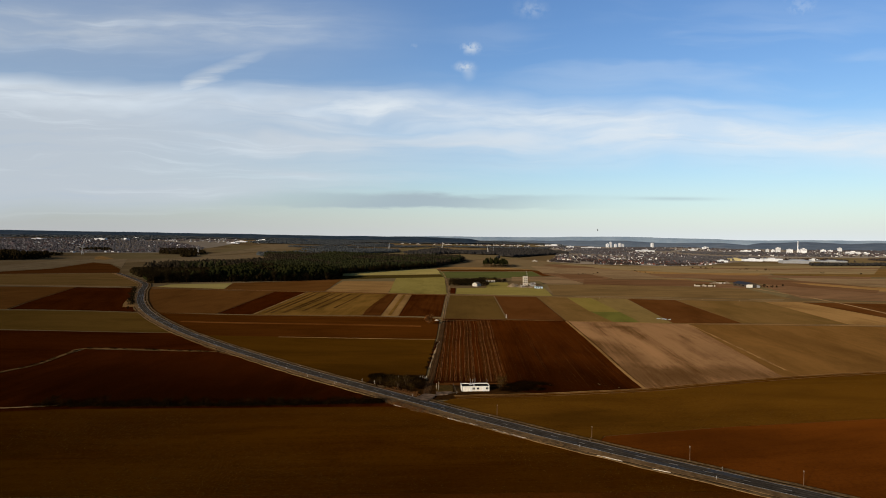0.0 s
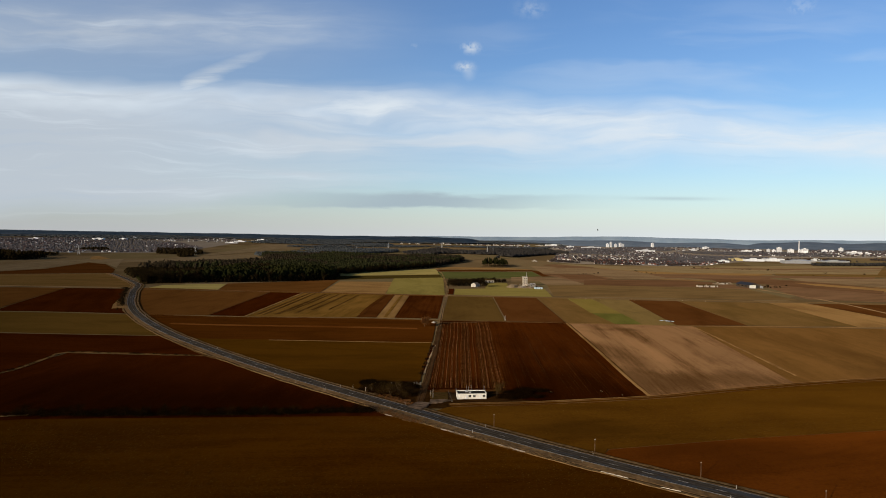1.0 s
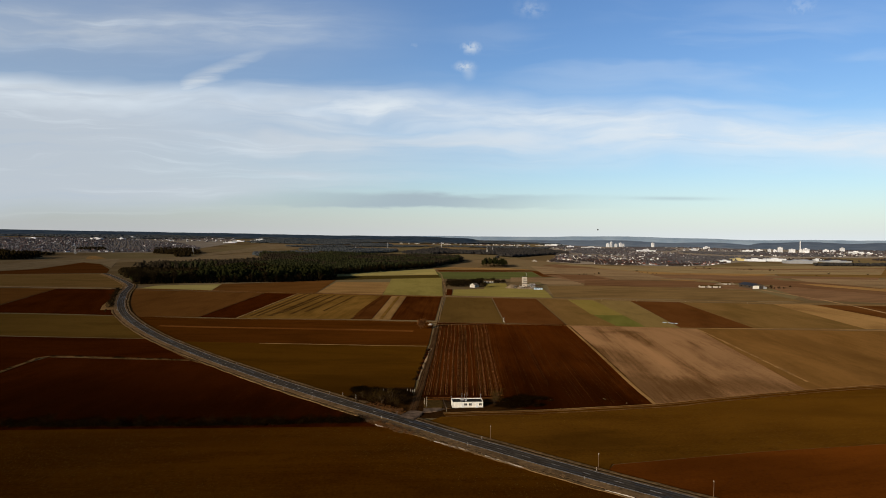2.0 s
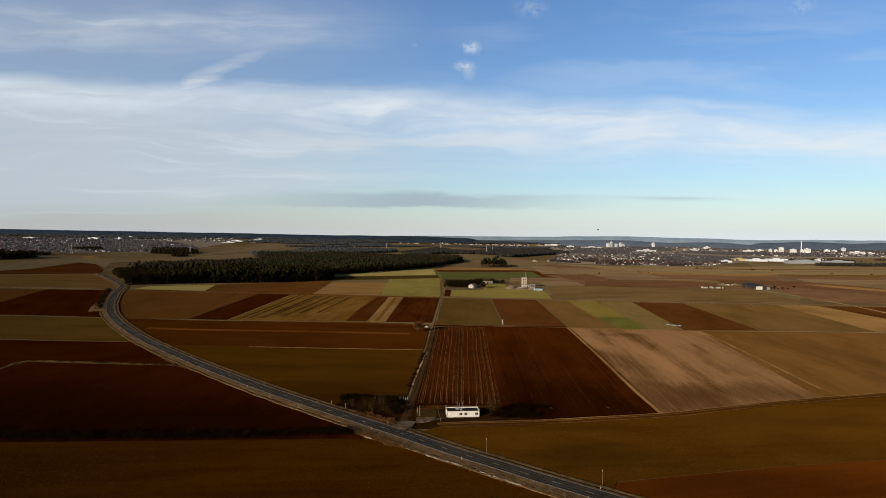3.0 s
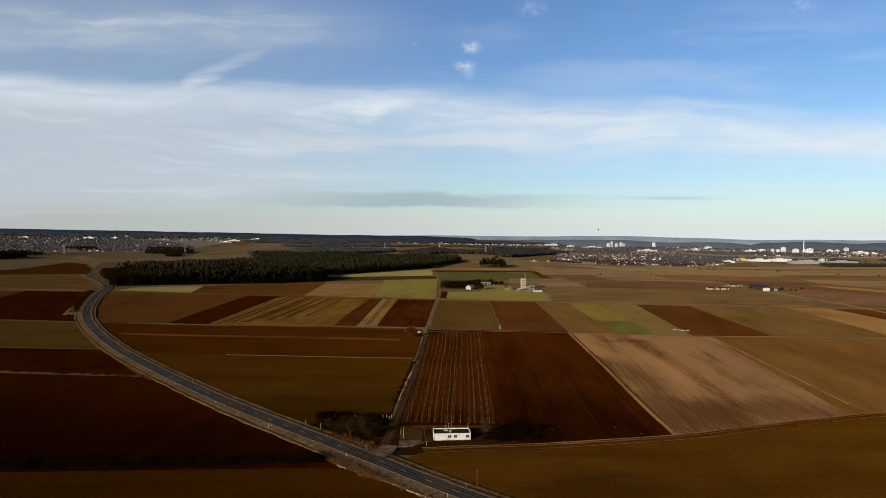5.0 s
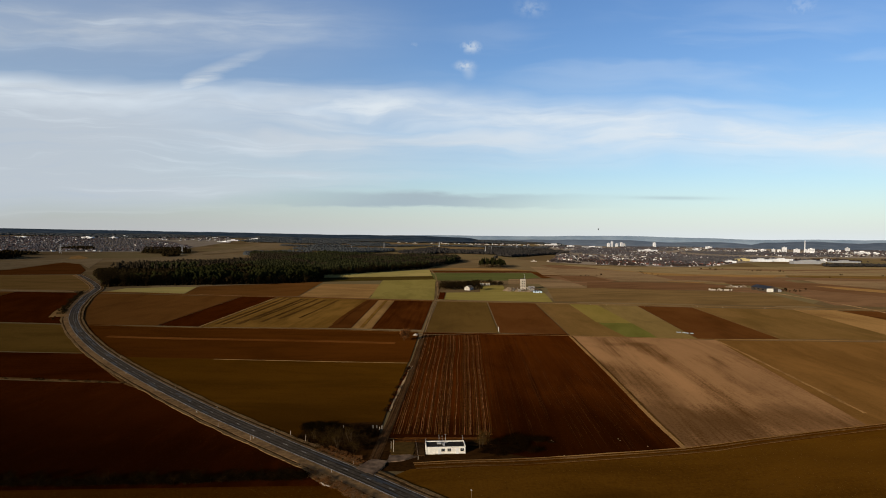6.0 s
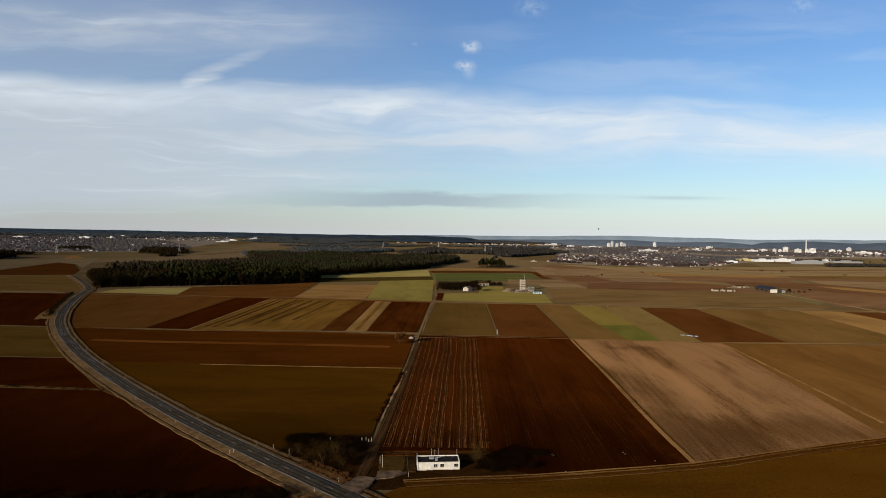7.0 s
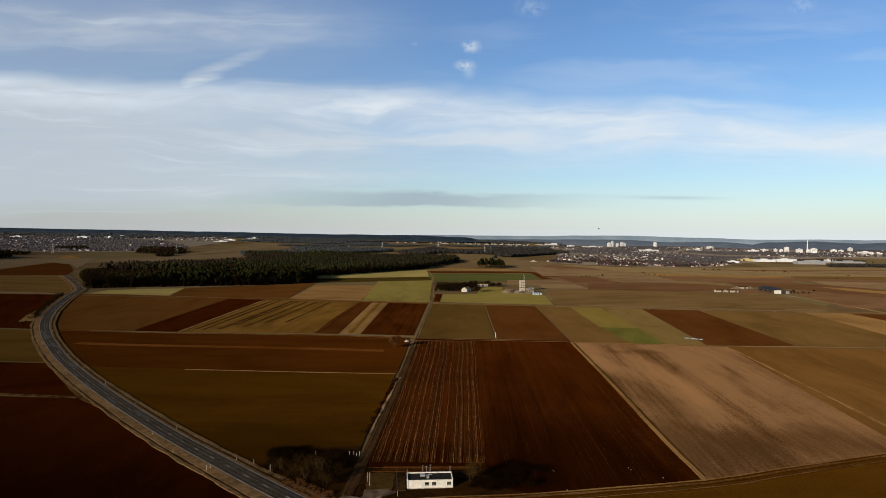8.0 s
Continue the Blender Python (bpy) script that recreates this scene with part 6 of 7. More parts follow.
def utility_pole(x, y, height):
    pole = post("utility_pole", x, y, height, 0.085, M_WOODPOLE, "weathered wooden utility pole beside the road", "utility pole", "roadside poles")
    arm = rod(bmesh.new(), (-0.12, 0, height - 0.35), (0.12, 0, height - 0.35), 0.04, 0.04, 5)
    part("bracket", arm, M_WOODPOLE, pole)
    for s in (-0.1, 0.1):
        part("insulator", rod(bmesh.new(), (s, 0, height - 0.33), (s, 0, height - 0.15), 0.05, 0.04, 6), M_WHITE, pole, "white ceramic insulator")


for x, y, h in ((56.2, 214.3, 4.8), (84.4, 192.1, 5.3), (111.6, 172.4, 5.1), (22.4, 241.2, 5.0)):
    utility_pole(x, y, h)
post("lamp_post", -2.9, 281.6, 4.6, 0.09, M_CONCRETE, "pale post standing at the yard corner", "post")
post("lamp_post", -4.0, 284.5, 3.2, 0.07, M_CONCRETE, "short pale post beside the track", "post")
for x, y in ((-32.9, 306.4), (-24.7, 306.6), (-13.1, 307.0), (-11.6, 307.1), (-10.4, 305.6), (-9.6, 307.0)):
    post("marker_post", x, y, 1.3, 0.15, M_CONCRETE, "white marker post at the thicket", "post", "white thicket posts")
for x, y, h in ((-73.9, 306.4, 1.6), (-56.5, 291.8, 1.9), (-43.2, 297.7, 1.8), (-36.1, 291.9, 2.4)):
    post("wooden_stake", x, y, h, 0.09, M_CONCRETE, "pale leaning stake beside the road ditch", "stake", "roadside stakes")
for x, y in ((179.5, 735.3), (196.8, 731.8), (237.0, 725.5), (322.6, 723.0), (365.9, 717.3), (295.7, 725.5)):
    post("marker_post", x, y, 0.7, 0.14, M_CONCRETE, "short pale marker stone beside the cross track", "marker", "track markers")
post("marker_post", 58.9, 546.0, 3.6, 0.22, M_WHITE, "white post at the corner of a field", "post")


def build_fence():
    fence = tagged(new("fence"), "low dark fence between yard and hut", "fence")
    a, b = Vector((4.4, 292)), Vector((6.0, 275.4))
    for k in range(8):
        p = a.lerp(b, k / 7)
        part("post", rod(bmesh.new(), (p.x, p.y, -0.1), (p.x, p.y, 1.5), 0.06, 0.05, 5), M_DARKWOOD if k < 7 else M_CONCRETE, fence)
    for z in (0.6, 1.3):
        part("rail", rod(bmesh.new(), (a.x, a.y, z + 0.02), (b.x, b.y, z + 0.02), 0.035, 0.035, 4), M_DARKWOOD, fence)


build_fence()


def delineator(x, y, a):
    ob = new("delineator_post")
    bm = rod(bmesh.new(), (0, 0, -0.2), (0, 0, 0.98), 0.055, 0.05, 6)
    part("shaft", bm, M_WHITE, ob)
    part("band", rod(bmesh.new(), (0, 0, 0.66), (0, 0, 0.84), 0.076, 0.074, 6), M_TAR, ob, "black reflector band")
    part("cap", rod(bmesh.new(), (0, 0, 0.98), (0, 0, 1.06), 0.08, 0.03, 6), M_WHITE, ob)
    ob.matrix_basis = pose(x, y, 0.35 + land(x, y), 0, 0, math.degrees(a))
    return tagged(ob, "white plastic delineator post beside the road", "road post", group="delineator posts")


POST_START = 16.3
first = None
for side in (4.5, -4.5):
    for x, y, a in along(side, POST_START, 900, 46):
        if first is None:
            first = delineator(x, y, a)
        else:
            copy_thing(first, pose(x, y, 0.35 + land(x, y), 0, 0, math.degrees(a)))

# ---------------------------------------------------------------- works with concrete tower


def heap(name, x, y, radius, height, material, label, category, seed, group=""):
    """A loose heap with an uneven slope."""
    rng = random.Random(seed)
    bm = bmesh.new()
    rings, n = [], 14
    for f, h in ((1.15, -0.2), (1.0, 0.05), (0.7, 0.42), (0.4, 0.8), (0.15, 1.0)):
        rings.append([bm.verts.new((radius * f * rng.uniform(0.85, 1.15) * math.cos(k * math.tau / n), radius * f * rng.uniform(0.85, 1.15) * math.sin(k * math.tau / n), height * h * rng.uniform(0.9, 1.1))) for k in range(n)])
    for r, s in zip(rings, rings[1:]):
        for k in range(n):
            bm.faces.new((r[k], r[(k + 1) % n], s[(k + 1) % n], s[k]))
    bm.faces.new(rings[-1])
    ob = new(name, mesh_of(name, bm, material))
    ob.matrix_basis = pose(x, y, land(x, y))
    return tagged(ob, label, category, group=group)


def build_tower():
    tower = tagged(new("silo_tower"), "pale concrete works tower standing among gravel heaps", "tower")
    body = part("body", boxed(-3.3, 3.3, -3.3, 3.3, 0, 15, bevel=0.2), M_CONCRETE, tower)
    for z in (3.5, 7, 10.5, 14.2):
        part("ledge", boxed(-3.5, 3.5, -3.5, 3.5, z, z + 0.3), M_CONCRETE, tower)
    for x in (-1.5, 1.5):
        for z in (4.4, 7.8, 11.3):
            part("window", boxed(x - 0.9, x + 0.9, -3.36, -3.25, z, z + 1.1), M_GLASS, tower, "dark tower opening")
    part("roof", boxed(-3.0, 3.0, -3.0, 3.0, 15, 15.5), M_TAR, tower)
    mast = rod(bmesh.new(), (2.6, 0, 15), (2.6, 0, 21), 0.35, 0.22, 6)
    rod(mast, (2.6, 0, 20.6), (1.0, 0, 22.6), 0.25, 0.12, 5)
    part("mast", mast, M_STEEL, tower, "steel hoist mast")
    tower.matrix_basis = pose(128.8, 918, 0, 0, 0, 6)


build_tower()
for k, (x, y, r, h) in enumerate(((137, 889, 4, 1.8), (141, 894, 3, 1.5), (128, 886, 3, 1.2), (146, 888, 3, 1.4), (118, 893, 5, 2.2), (133, 895, 3, 1.6), (106, 893, 9, 5.0), (112, 900, 7, 4.0), (117, 885, 5, 2.6), (121, 891, 4, 2.0), (132, 880, 4, 2.4), (124, 880, 3, 1.6))):
    heap("gravel_heap", x, y, r, h, M_GRAVEL, "pale gravel heap beside the concrete tower", "heap", k, "gravel heaps")


def conveyor(x, y, turn, length, rise):
    """An inclined belt on trestles."""
    ob = tagged(new("conveyor"), "rusty inclined conveyor belt beside the gravel heaps", "conveyor", group="conveyors")
    part("belt", rod(bmesh.new(), (0, 0, 0.6), (length, 0, rise), 0.42, 0.42, 4), M_RUSTSTEEL, ob)
    for f in (0.3, 0.62, 0.92):
        leg = rod(bmesh.new(), (length * f, -0.8, -0.2), (length * f, 0, rise * f), 0.12, 0.1, 4)
        rod(leg, (length * f, 0.8, -0.2), (length * f, 0, rise * f), 0.12, 0.1, 4)
        part("trestle", leg, M_STEEL, ob)
    ob.matrix_basis = pose(x, y, land(x, y), 0, 0, turn)


def hopper(x, y, size):
    ob = tagged(new("feed_hopper"), "pale steel feed hopper on legs at the works", "hopper", group="hoppers")
    bm = bmesh.new()
    top = [bm.verts.new((sx * size, sy * size, size * 2.4)) for sx, sy in ((-1, -1), (1, -1), (1, 1), (-1, 1))]
    low = [bm.verts.new((sx * size * 0.3, sy * size * 0.3, size * 1.2)) for sx, sy in ((-1, -1), (1, -1), (1, 1), (-1, 1))]
    bm.faces.new(top)
    bm.faces.new(low[::-1])
    for k in range(4):
        bm.faces.new((top[k], low[k], low[(k + 1) % 4], top[(k + 1) % 4]))
    part("funnel", bm, M_CONCRETE, ob)
    for sx, sy in ((-1, -1), (1, -1), (1, 1), (-1, 1)):
        part("leg", rod(bmesh.new(), (sx * size * 0.9, sy * size * 0.9, -0.2), (sx * size * 0.9, sy * size * 0.9, size * 2.3), 0.14, 0.12, 4), M_STEEL, ob)
    ob.matrix_basis = pose(x, y, land(x, y), 0, 0, 14)


M_RUSTSTEEL = plain("rusty_steel", (0.13, 0.085, 0.055), 0.8, 0.2, grain=0.4)
conveyor(106, 884, 25, 20, 7.5)
conveyor(131, 886, 150, 9, 4.5)
conveyor(150, 889, 165, 15, 6.0)
hopper(133, 897, 2.2)
hopper(137, 884, 1.7)
hopper(119, 882, 1.5)


M_BRICKTAN = plain("weathered_tan_walls", (0.24, 0.185, 0.13), 0.9, grain=0.35, scale=0.4)


def simple_building(name, label, category, x, y, turn, length, depth, height, ridge, wall, roof, doors=(), windows=(), group="", door_material=None):
    """A plain building with a pitched or flat roof, doors and windows."""
    ob = tagged(new(name), label, category, group=group)
    hl, hd = length / 2, depth / 2
    bm = bmesh.new()
    pts = [(-hd, -0.3), (hd, -0.3), (hd, height), (0, height + ridge), (-hd, height)] if ridge else [(-hd, -0.3), (hd, -0.3), (hd, height), (-hd, height)]
    ends = [[bm.verts.new((s * hl, py, pz)) for py, pz in pts] for s in (-1, 1)]
    for i in range(len(pts)):
        j = (i + 1) % len(pts)
        bm.faces.new((ends[0][i], ends[0][j], ends[1][j], ends[1][i]))
    bm.faces.new(ends[0])
    bm.faces.new(ends[1][::-1])
    part("wall", bm, wall, ob)
    e, t = 0.4, 0.22
    if ridge:
        for s in (-1, 1):
            slope = bmesh.new()
            low, top = (s * (hd + e), height - e * ridge / hd), (0, height + ridge)
            q = [slope.verts.new((xx, py, pz + dz)) for dz in (0.03, t) for xx, (py, pz) in ((-hl - e, low), (hl + e, low), (hl + e, top), (-hl - e, top))]
            for f in ((0, 1, 2, 3), (7, 6, 5, 4), (0, 4, 5, 1), (1, 5, 6, 2), (2, 6, 7, 3), (3, 7, 4, 0)):
                slope.faces.new([q[i] for i in f])
            part("roof", slope, roof, ob)
    else:
        part("roof", boxed(-hl - e, hl + e, -hd - e, hd + e, height + 0.02, height + t), roof, ob)
    for fx, w, h in doors:
        part("door", boxed(fx - w / 2, fx + w / 2, -hd - 0.08, -hd + 0.05, 0, h), door_material or M_DARKWOOD, ob)
    for fx, w, z, h in windows:
        part("window", boxed(fx - w / 2, fx + w / 2, -hd - 0.05, -hd + 0.05, z, z + h), M_GLASS, ob)
    ob.matrix_basis = pose(x, y, land(x, y), 0, 0, turn)
    return ob


simple_building("works_hut", "pale works hut beside the concrete tower", "hut", 139, 905, 8, 7, 5, 4.0, 1.6, M_CONCRETE, M_STEEL, ((0, 1.2, 2.2),), ((-2.2, 1.2, 1.4, 1.2), (2.2, 1.2, 1.4, 1.2)))
simple_building("site_container", "blue and white site container beside gravel", "container", 142, 869, -14, 12, 3, 2.8, 0, M_SHEET, M_BLUE, ((3, 1.0, 2.0),), ((-3, 1.6, 1.1, 0.9), (0, 1.6, 1.1, 0.9)))
simple_building("farm_house", "white gabled farm building in a thicket", "building", 51, 902, 62, 13, 8, 3.6, 2.4, M_PALEWALL, M_BRICKTAN, ((2, 1.4, 2.2),), ((-3, 1.2, 1.2, 1.2), (5, 1.2, 1.2, 1.2)))
simple_building("field_shed", "long pale shed behind the thicket", "shed", 78.6, 985, 2, 16, 6, 3.6, 1.0, M_CONCRETE, M_YARD, ((0, 3, 2.8),), ((-5, 1.6, 1.6, 0.9), (5, 1.6, 1.6, 0.9)))


def build_barn():
    """A long barn whose white gable faces south, open-sided to the east."""
    barn = tagged(new("barn"), "large dark barn with blue-grey roof and white gable front", "barn")
    W, L, H, R = 17.0, 38.0, 4.6, 3.2
    bm = bmesh.new()
    ends = [[bm.verts.new((x, y, z)) for x, z in ((0, -0.3), (W, -0.3), (W, H), (W / 2, H + R), (0, H))] for y in (0, L)]
    for k in range(5):
        bm.faces.new((ends[0][k], ends[1][k], ends[1][(k + 1) % 5], ends[0][(k + 1) % 5]))
    bm.faces.new(ends[0][::-1])
    bm.faces.new(ends[1])
    part("wall", bm, M_DARKWOOD, barn, "dark weathered board walls")
    for s in (0, 1):
        x0, x1 = (-0.6, W / 2) if s == 0 else (W / 2, W + 0.6)
        z0, z1 = (H - 0.2, H + R) if s == 0 else (H + R, H - 0.2)
        slope = bmesh.new()
        q = [slope.verts.new((x, y, z + dz)) for dz in (0.03, 0.3) for x, z, y in ((x0, z0, -0.8), (x1, z1, -0.8), (x1, z1, L + 0.8), (x0, z0, L + 0.8))]
        for f in ((3, 2, 1, 0), (4, 5, 6, 7), (0, 1, 5, 4), (1, 2, 6, 5), (2, 3, 7, 6), (3, 0, 4, 7)):
            slope.faces.new([q[i] for i in f])
        part("roof", slope, M_BLUE, barn, "blue-grey sheet roof")
    part("front_panel", boxed(0.2, 10.2, -0.14, -0.02, 0.0, H + 0.2, bevel=0.03), M_WHITE, barn, "white-painted gable cladding")
    part("door", boxed(10.6, 14.6, -0.1, 0.02, 0.0, 4.2), M_TAR, barn, "open dark doorway")
    for y in (6, 17, 28):
        part("window", boxed(-0.06, 0.05, y, y + 5, 2.2, 3.6), M_GLASS, barn)
    lean = boxed(W + 0.1, W + 5.5, 0.5, 16, 0.0, 3.2, bevel=0.05)
    part("lean_to", lean, M_STEEL, barn, "grey lean-to shed")
    barn.matrix_basis = pose(477.3, 917.0, land(477, 917), 0, 0, 3)


build_barn()
simple_building("field_shed", "pale open shed beside the long barn", "shed", 470, 990, 8, 16, 7, 3.0, 1.2, M_CONCRETE, M_YARD, ((3, 3, 2.5),))
simple_building("field_shed", "low tan shed among the farm fields", "shed", 409, 934, 6, 11, 6, 2.6, 1.0, M_CONCRETE, M_YARD, ((3, 2.5, 2.5),))
simple_building("field_shed", "low tan shed among the farm fields", "shed", 426, 933, 4, 17, 7, 2.8, 1.0, M_CONCRETE, M_YARD, ((-5, 2.5, 2.5), (5, 2.5, 2.5)))
for k, (x, y, r, h) in enumerate(((462, 990, 9, 3.0), (474, 995, 10, 3.6), (485, 998, 7, 3.2), (-6.5, 523.5, 2.0, 1.4))):
    heap("straw_heap", x, y, r, h, M_SNOW if k == 3 else M_GRAVEL, "pale heap piled at the field edge", "heap", 20 + k, "pale heaps")
for k, (x, y) in enumerate([(55.1, 295.6), (55.5, 294.7), (80.8, 298.2), (81.1, 296.7), (56.8, 280.6), (143.6, 545.7), (89.4, 290.6)]):
    heap("stone_pile", x, y, 0.34, 0.25, M_GRAVEL, "few pale stones lying on the bare soil", "stones", 60 + k, "field stones")

# ---------------------------------------------------------------- pylons


def pylon_proto(height):
    ob = new("power_pylon")
    bm = bmesh.new()
    levels = [(0, 3.2), (0.3, 2.2), (0.55, 1.4), (0.75, 0.9), (1.0, 0.25)]
    for (f0, w0), (f1, w1) in zip(levels, levels[1:]):
        c0 = [(sx * w0, sy * w0, f0 * height) for sx, sy in ((-1, -1), (1, -1), (1, 1), (-1, 1))]
        c1 = [(sx * w1, sy * w1, f1 * height) for sx, sy in ((-1, -1), (1, -1), (1, 1), (-1, 1))]
        for k in range(4):
            rod(bm, c0[k], c1[k], 0.3, 0.26, 4)
            rod(bm, c0[k], c1[(k + 1) % 4], 0.16, 0.16, 3)
            rod(bm, c0[(k + 1) % 4], c1[k], 0.16, 0.16, 3)
    part("tower", bm, M_STEEL, ob)
    for f, w in ((0.72, 8), (0.86, 6)):
        arm = rod(bmesh.new(), (-w, 0, f * height), (w, 0, f * height), 0.28, 0.28, 4)
        rod(arm, (-w, 0, f * height), (0, 0, (f + 0.06) * height), 0.14, 0.14, 3)
        rod(arm, (w, 0, f * height), (0, 0, (f + 0.06) * height), 0.14, 0.14, 3)
        part("crossarm", arm, M_STEEL, ob)
    return tagged(ob, "grey steel lattice power pylon far across the fields", "pylon", group="power pylons")


pylon = pylon_proto(34)
for k, (x, y, h) in enumerate(((-1186, 1920, 30), (-829, 1976, 32), (-377, 2580, 22), (-319, 2700, 18), (-257, 2776, 36), (-5, 3068, 34), (186, 2460, 34), (226, 2648, 27), (399, 3156, 29), (590, 2832, 24))):
    s = h / 34
    m = pose(x, y, land(x, y), 0, 0, 20 + 9 * k) @ Matrix.Diagonal((s, s, s, 1))
    ob = pylon if k == 0 else copy_thing(pylon, Matrix())
    ob.matrix_basis = m

# ---------------------------------------------------------------- villages and town


def house_protos():
    made = []
    for k, (l, d, h, r) in enumerate(((11, 8, 4.6, 3.6), (9, 8, 3.6, 4.0), (13, 8, 5.0, 3.8), (9, 9, 5.2, 2.8))):
        made.append(simple_building("house", "pale village house with red-brown tiled roof", "house", 0, 0, 0, l, d, h, r, M_HOUSE_WALL, M_ROOF, ((0, 1.2, 2.1),),
                                    tuple((x, 1.3, z, 1.3) for x in (-l * 0.3, l * 0.3) for z in (1.0, 3.6) if z + 1.3 < h), "village houses"))
    return made


def settle(places, seed):
    rng = random.Random(seed)
    protos = house_protos()
    for k, (x, y) in enumerate(places):
        s = rng.uniform(0.42, 0.72)
        m = pose(x, y, land(x, y), 0, 0, rng.choice((0, 90)) + rng.gauss(20, 22)) @ Matrix.Diagonal((s, s, s, 1))
        ob = protos[k] if k < 4 else copy_thing(protos[k % 4], m)
        ob.matrix_basis = m


def house_field(name, label, places, seed):
    """Far houses past counting: one object with walls and roofs."""
    rng = random.Random(seed)
    top = tagged(new(name), label, "houses", kind="stuff")
    wv, wf, rv, rf = [], [], [], []
    for x, y in places:
        a, l, d, h, r = rng.uniform(0, math.pi), rng.uniform(3.0, 5.2), rng.uniform(2.8, 3.8), rng.uniform(2.6, 4.6), rng.uniform(2.4, 3.6)
        c, s, z = math.cos(a), math.sin(a), land(x, y)
        at = lambda px, py, pz: (x + c * px - s * py, y + s * px + c * py, z + pz)
        i = len(wv)
        for sx in (-l, l):
            wv += [at(sx, -d, 0), at(sx, d, 0), at(sx, d, h), at(sx, 0, h + r), at(sx, -d, h)]
        wf += [(i, i + 1, i + 2, i + 3, i + 4), (i + 5, i + 9, i + 8, i + 7, i + 6), (i, i + 4, i + 9, i + 5), (i + 1, i + 6, i + 7, i + 2)]
        i = len(rv)
        for sx in (-l - 0.4, l + 0.4):
            rv += [at(sx, -d - 0.4, h - 0.2), at(sx, 0, h + r + 0.2), at(sx, d + 0.4, h - 0.2), at(sx, 0, h + r - 0.3)]
        rf += [(i, i + 1, i + 5, i + 4), (i + 1, i + 2, i + 6, i + 5), (i, i + 4, i + 7, i + 3), (i + 2, i + 3, i + 7, i + 6)]
    tagged(part("wall", mesh_from("wall", wv, wf, M_FARWALL), M_FARWALL, top), kind="stuff")
    tagged(part("roof", mesh_from("roof", rv, rf, M_FARROOF), M_FARROOF, top), kind="stuff")


wood("leafless_wood", "dark bare garden trees among the suburb houses", scatter([(325, 1810), (430, 1670), (609, 1600), (736, 1660), (890, 1850), (743, 1912), (506, 1936), (392, 2060)], 11.0, 91, lambda x, y: noise.noise((x * 0.011, y * 0.007, 6.1)) > -0.12), 6.0, 3.4, M_VILLTREE, 92, 2)
wood("leafless_wood", "dark bare trees behind the industrial halls", scatter([(1180, 1960), (1700, 2080), (1900, 2200), (1880, 2260), (1500, 2160), (1180, 2090)], 14, 93, lambda x, y: noise.noise((x * 0.006, y * 0.006, 2.2)) > -0.15), 8, 4.5, M_VILLTREE, 94, 2)
M_FARWALL = leaf_material("far_house_walls", (0.065, 0.060, 0.062), (0.78, 0.78, 0.78), True, 0.44, 0.92)
M_FARROOF = leaf_material("far_house_roofs", (0.044, 0.040, 0.043), (0.092, 0.062, 0.058))
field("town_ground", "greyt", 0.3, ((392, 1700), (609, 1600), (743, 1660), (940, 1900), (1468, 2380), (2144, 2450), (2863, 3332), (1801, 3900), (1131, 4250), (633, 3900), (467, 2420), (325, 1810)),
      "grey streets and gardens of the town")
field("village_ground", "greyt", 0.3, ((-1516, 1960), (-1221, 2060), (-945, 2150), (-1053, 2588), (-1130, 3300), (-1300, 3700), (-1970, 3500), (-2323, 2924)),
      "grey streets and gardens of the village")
near_town = [(325, 1810), (430, 1670), (609, 1600), (736, 1660), (890, 1850), (743, 1912), (506, 1936), (392, 2060)]
town = [(392, 2060), (506, 1936), (743, 1912), (937, 1990), (1468, 2500), (2144, 2560), (2863, 3332), (1801, 3500), (1673, 3996), (1131, 3900), (633, 3636), (467, 2420)]
settle(scatter(near_town, 24, 41, lambda x, y: noise.noise((x * 0.006, y * 0.006, 4.4)) > -0.3), 42)
dense = lambda x, y: noise.noise((x * 0.0030, y * 0.0022, 9.4)) > -0.06
house_field("town_houses", "closely packed pale town houses with dull roofs", scatter(town, 34, 43, dense), 44)
village = [(-1516, 1990), (-1221, 2110), (-945, 2200), (-1053, 2588), (-1362, 3012), (-1593, 3132), (-2027, 3216), (-2323, 2924)]
house_field("village_houses", "dense village of pale houses with brown roofs", scatter(village, 26, 45, lambda x, y: noise.noise((x * 0.004, y * 0.003, 2.4)) > -0.25), 46)
house_field("village_houses", "scattered houses along the far edge of woods", scatter([(-1593, 3132), (-1122, 3196), (-1310, 3704), (-1970, 3368)], 42, 47, lambda x, y: noise.noise((x * 0.004, y * 0.004, 6.4)) > -0.1), 48)
house_field("village_houses", "scattered pale houses among far woods", scatter([(-100, 3650), (650, 3500), (800, 3800), (-50, 3900)], 46, 49, lambda x, y: noise.noise((x * 0.004, y * 0.008, 3.4)) > 0.05), 50)


def block(name, label, category, x, y, turn, length, depth, height, material, floors, group=""):
    """A town block: body, window bands and roof house."""
    ob = tagged(new(name), label, category, group=group)
    part("wall", boxed(-length / 2, length / 2, -depth / 2, depth / 2, -1, height, bevel=0.2), material, ob)
    for k in range(floors):
        z = height * (k + 0.35) / floors
        part("window_band", boxed(-length * 0.44, length * 0.44, -depth / 2 - 0.15, -depth / 2 + 0.1, z, z + height * 0.4 / floors), M_BANDGLASS, ob, "dark band of windows")
    part("roof_house", boxed(-length * 0.15, length * 0.15, -depth * 0.2, depth * 0.2, height + 0.02, height + 3), material, ob)
    ob.matrix_basis = pose(x, y, land(x, y), 0, 0, turn)
    return ob


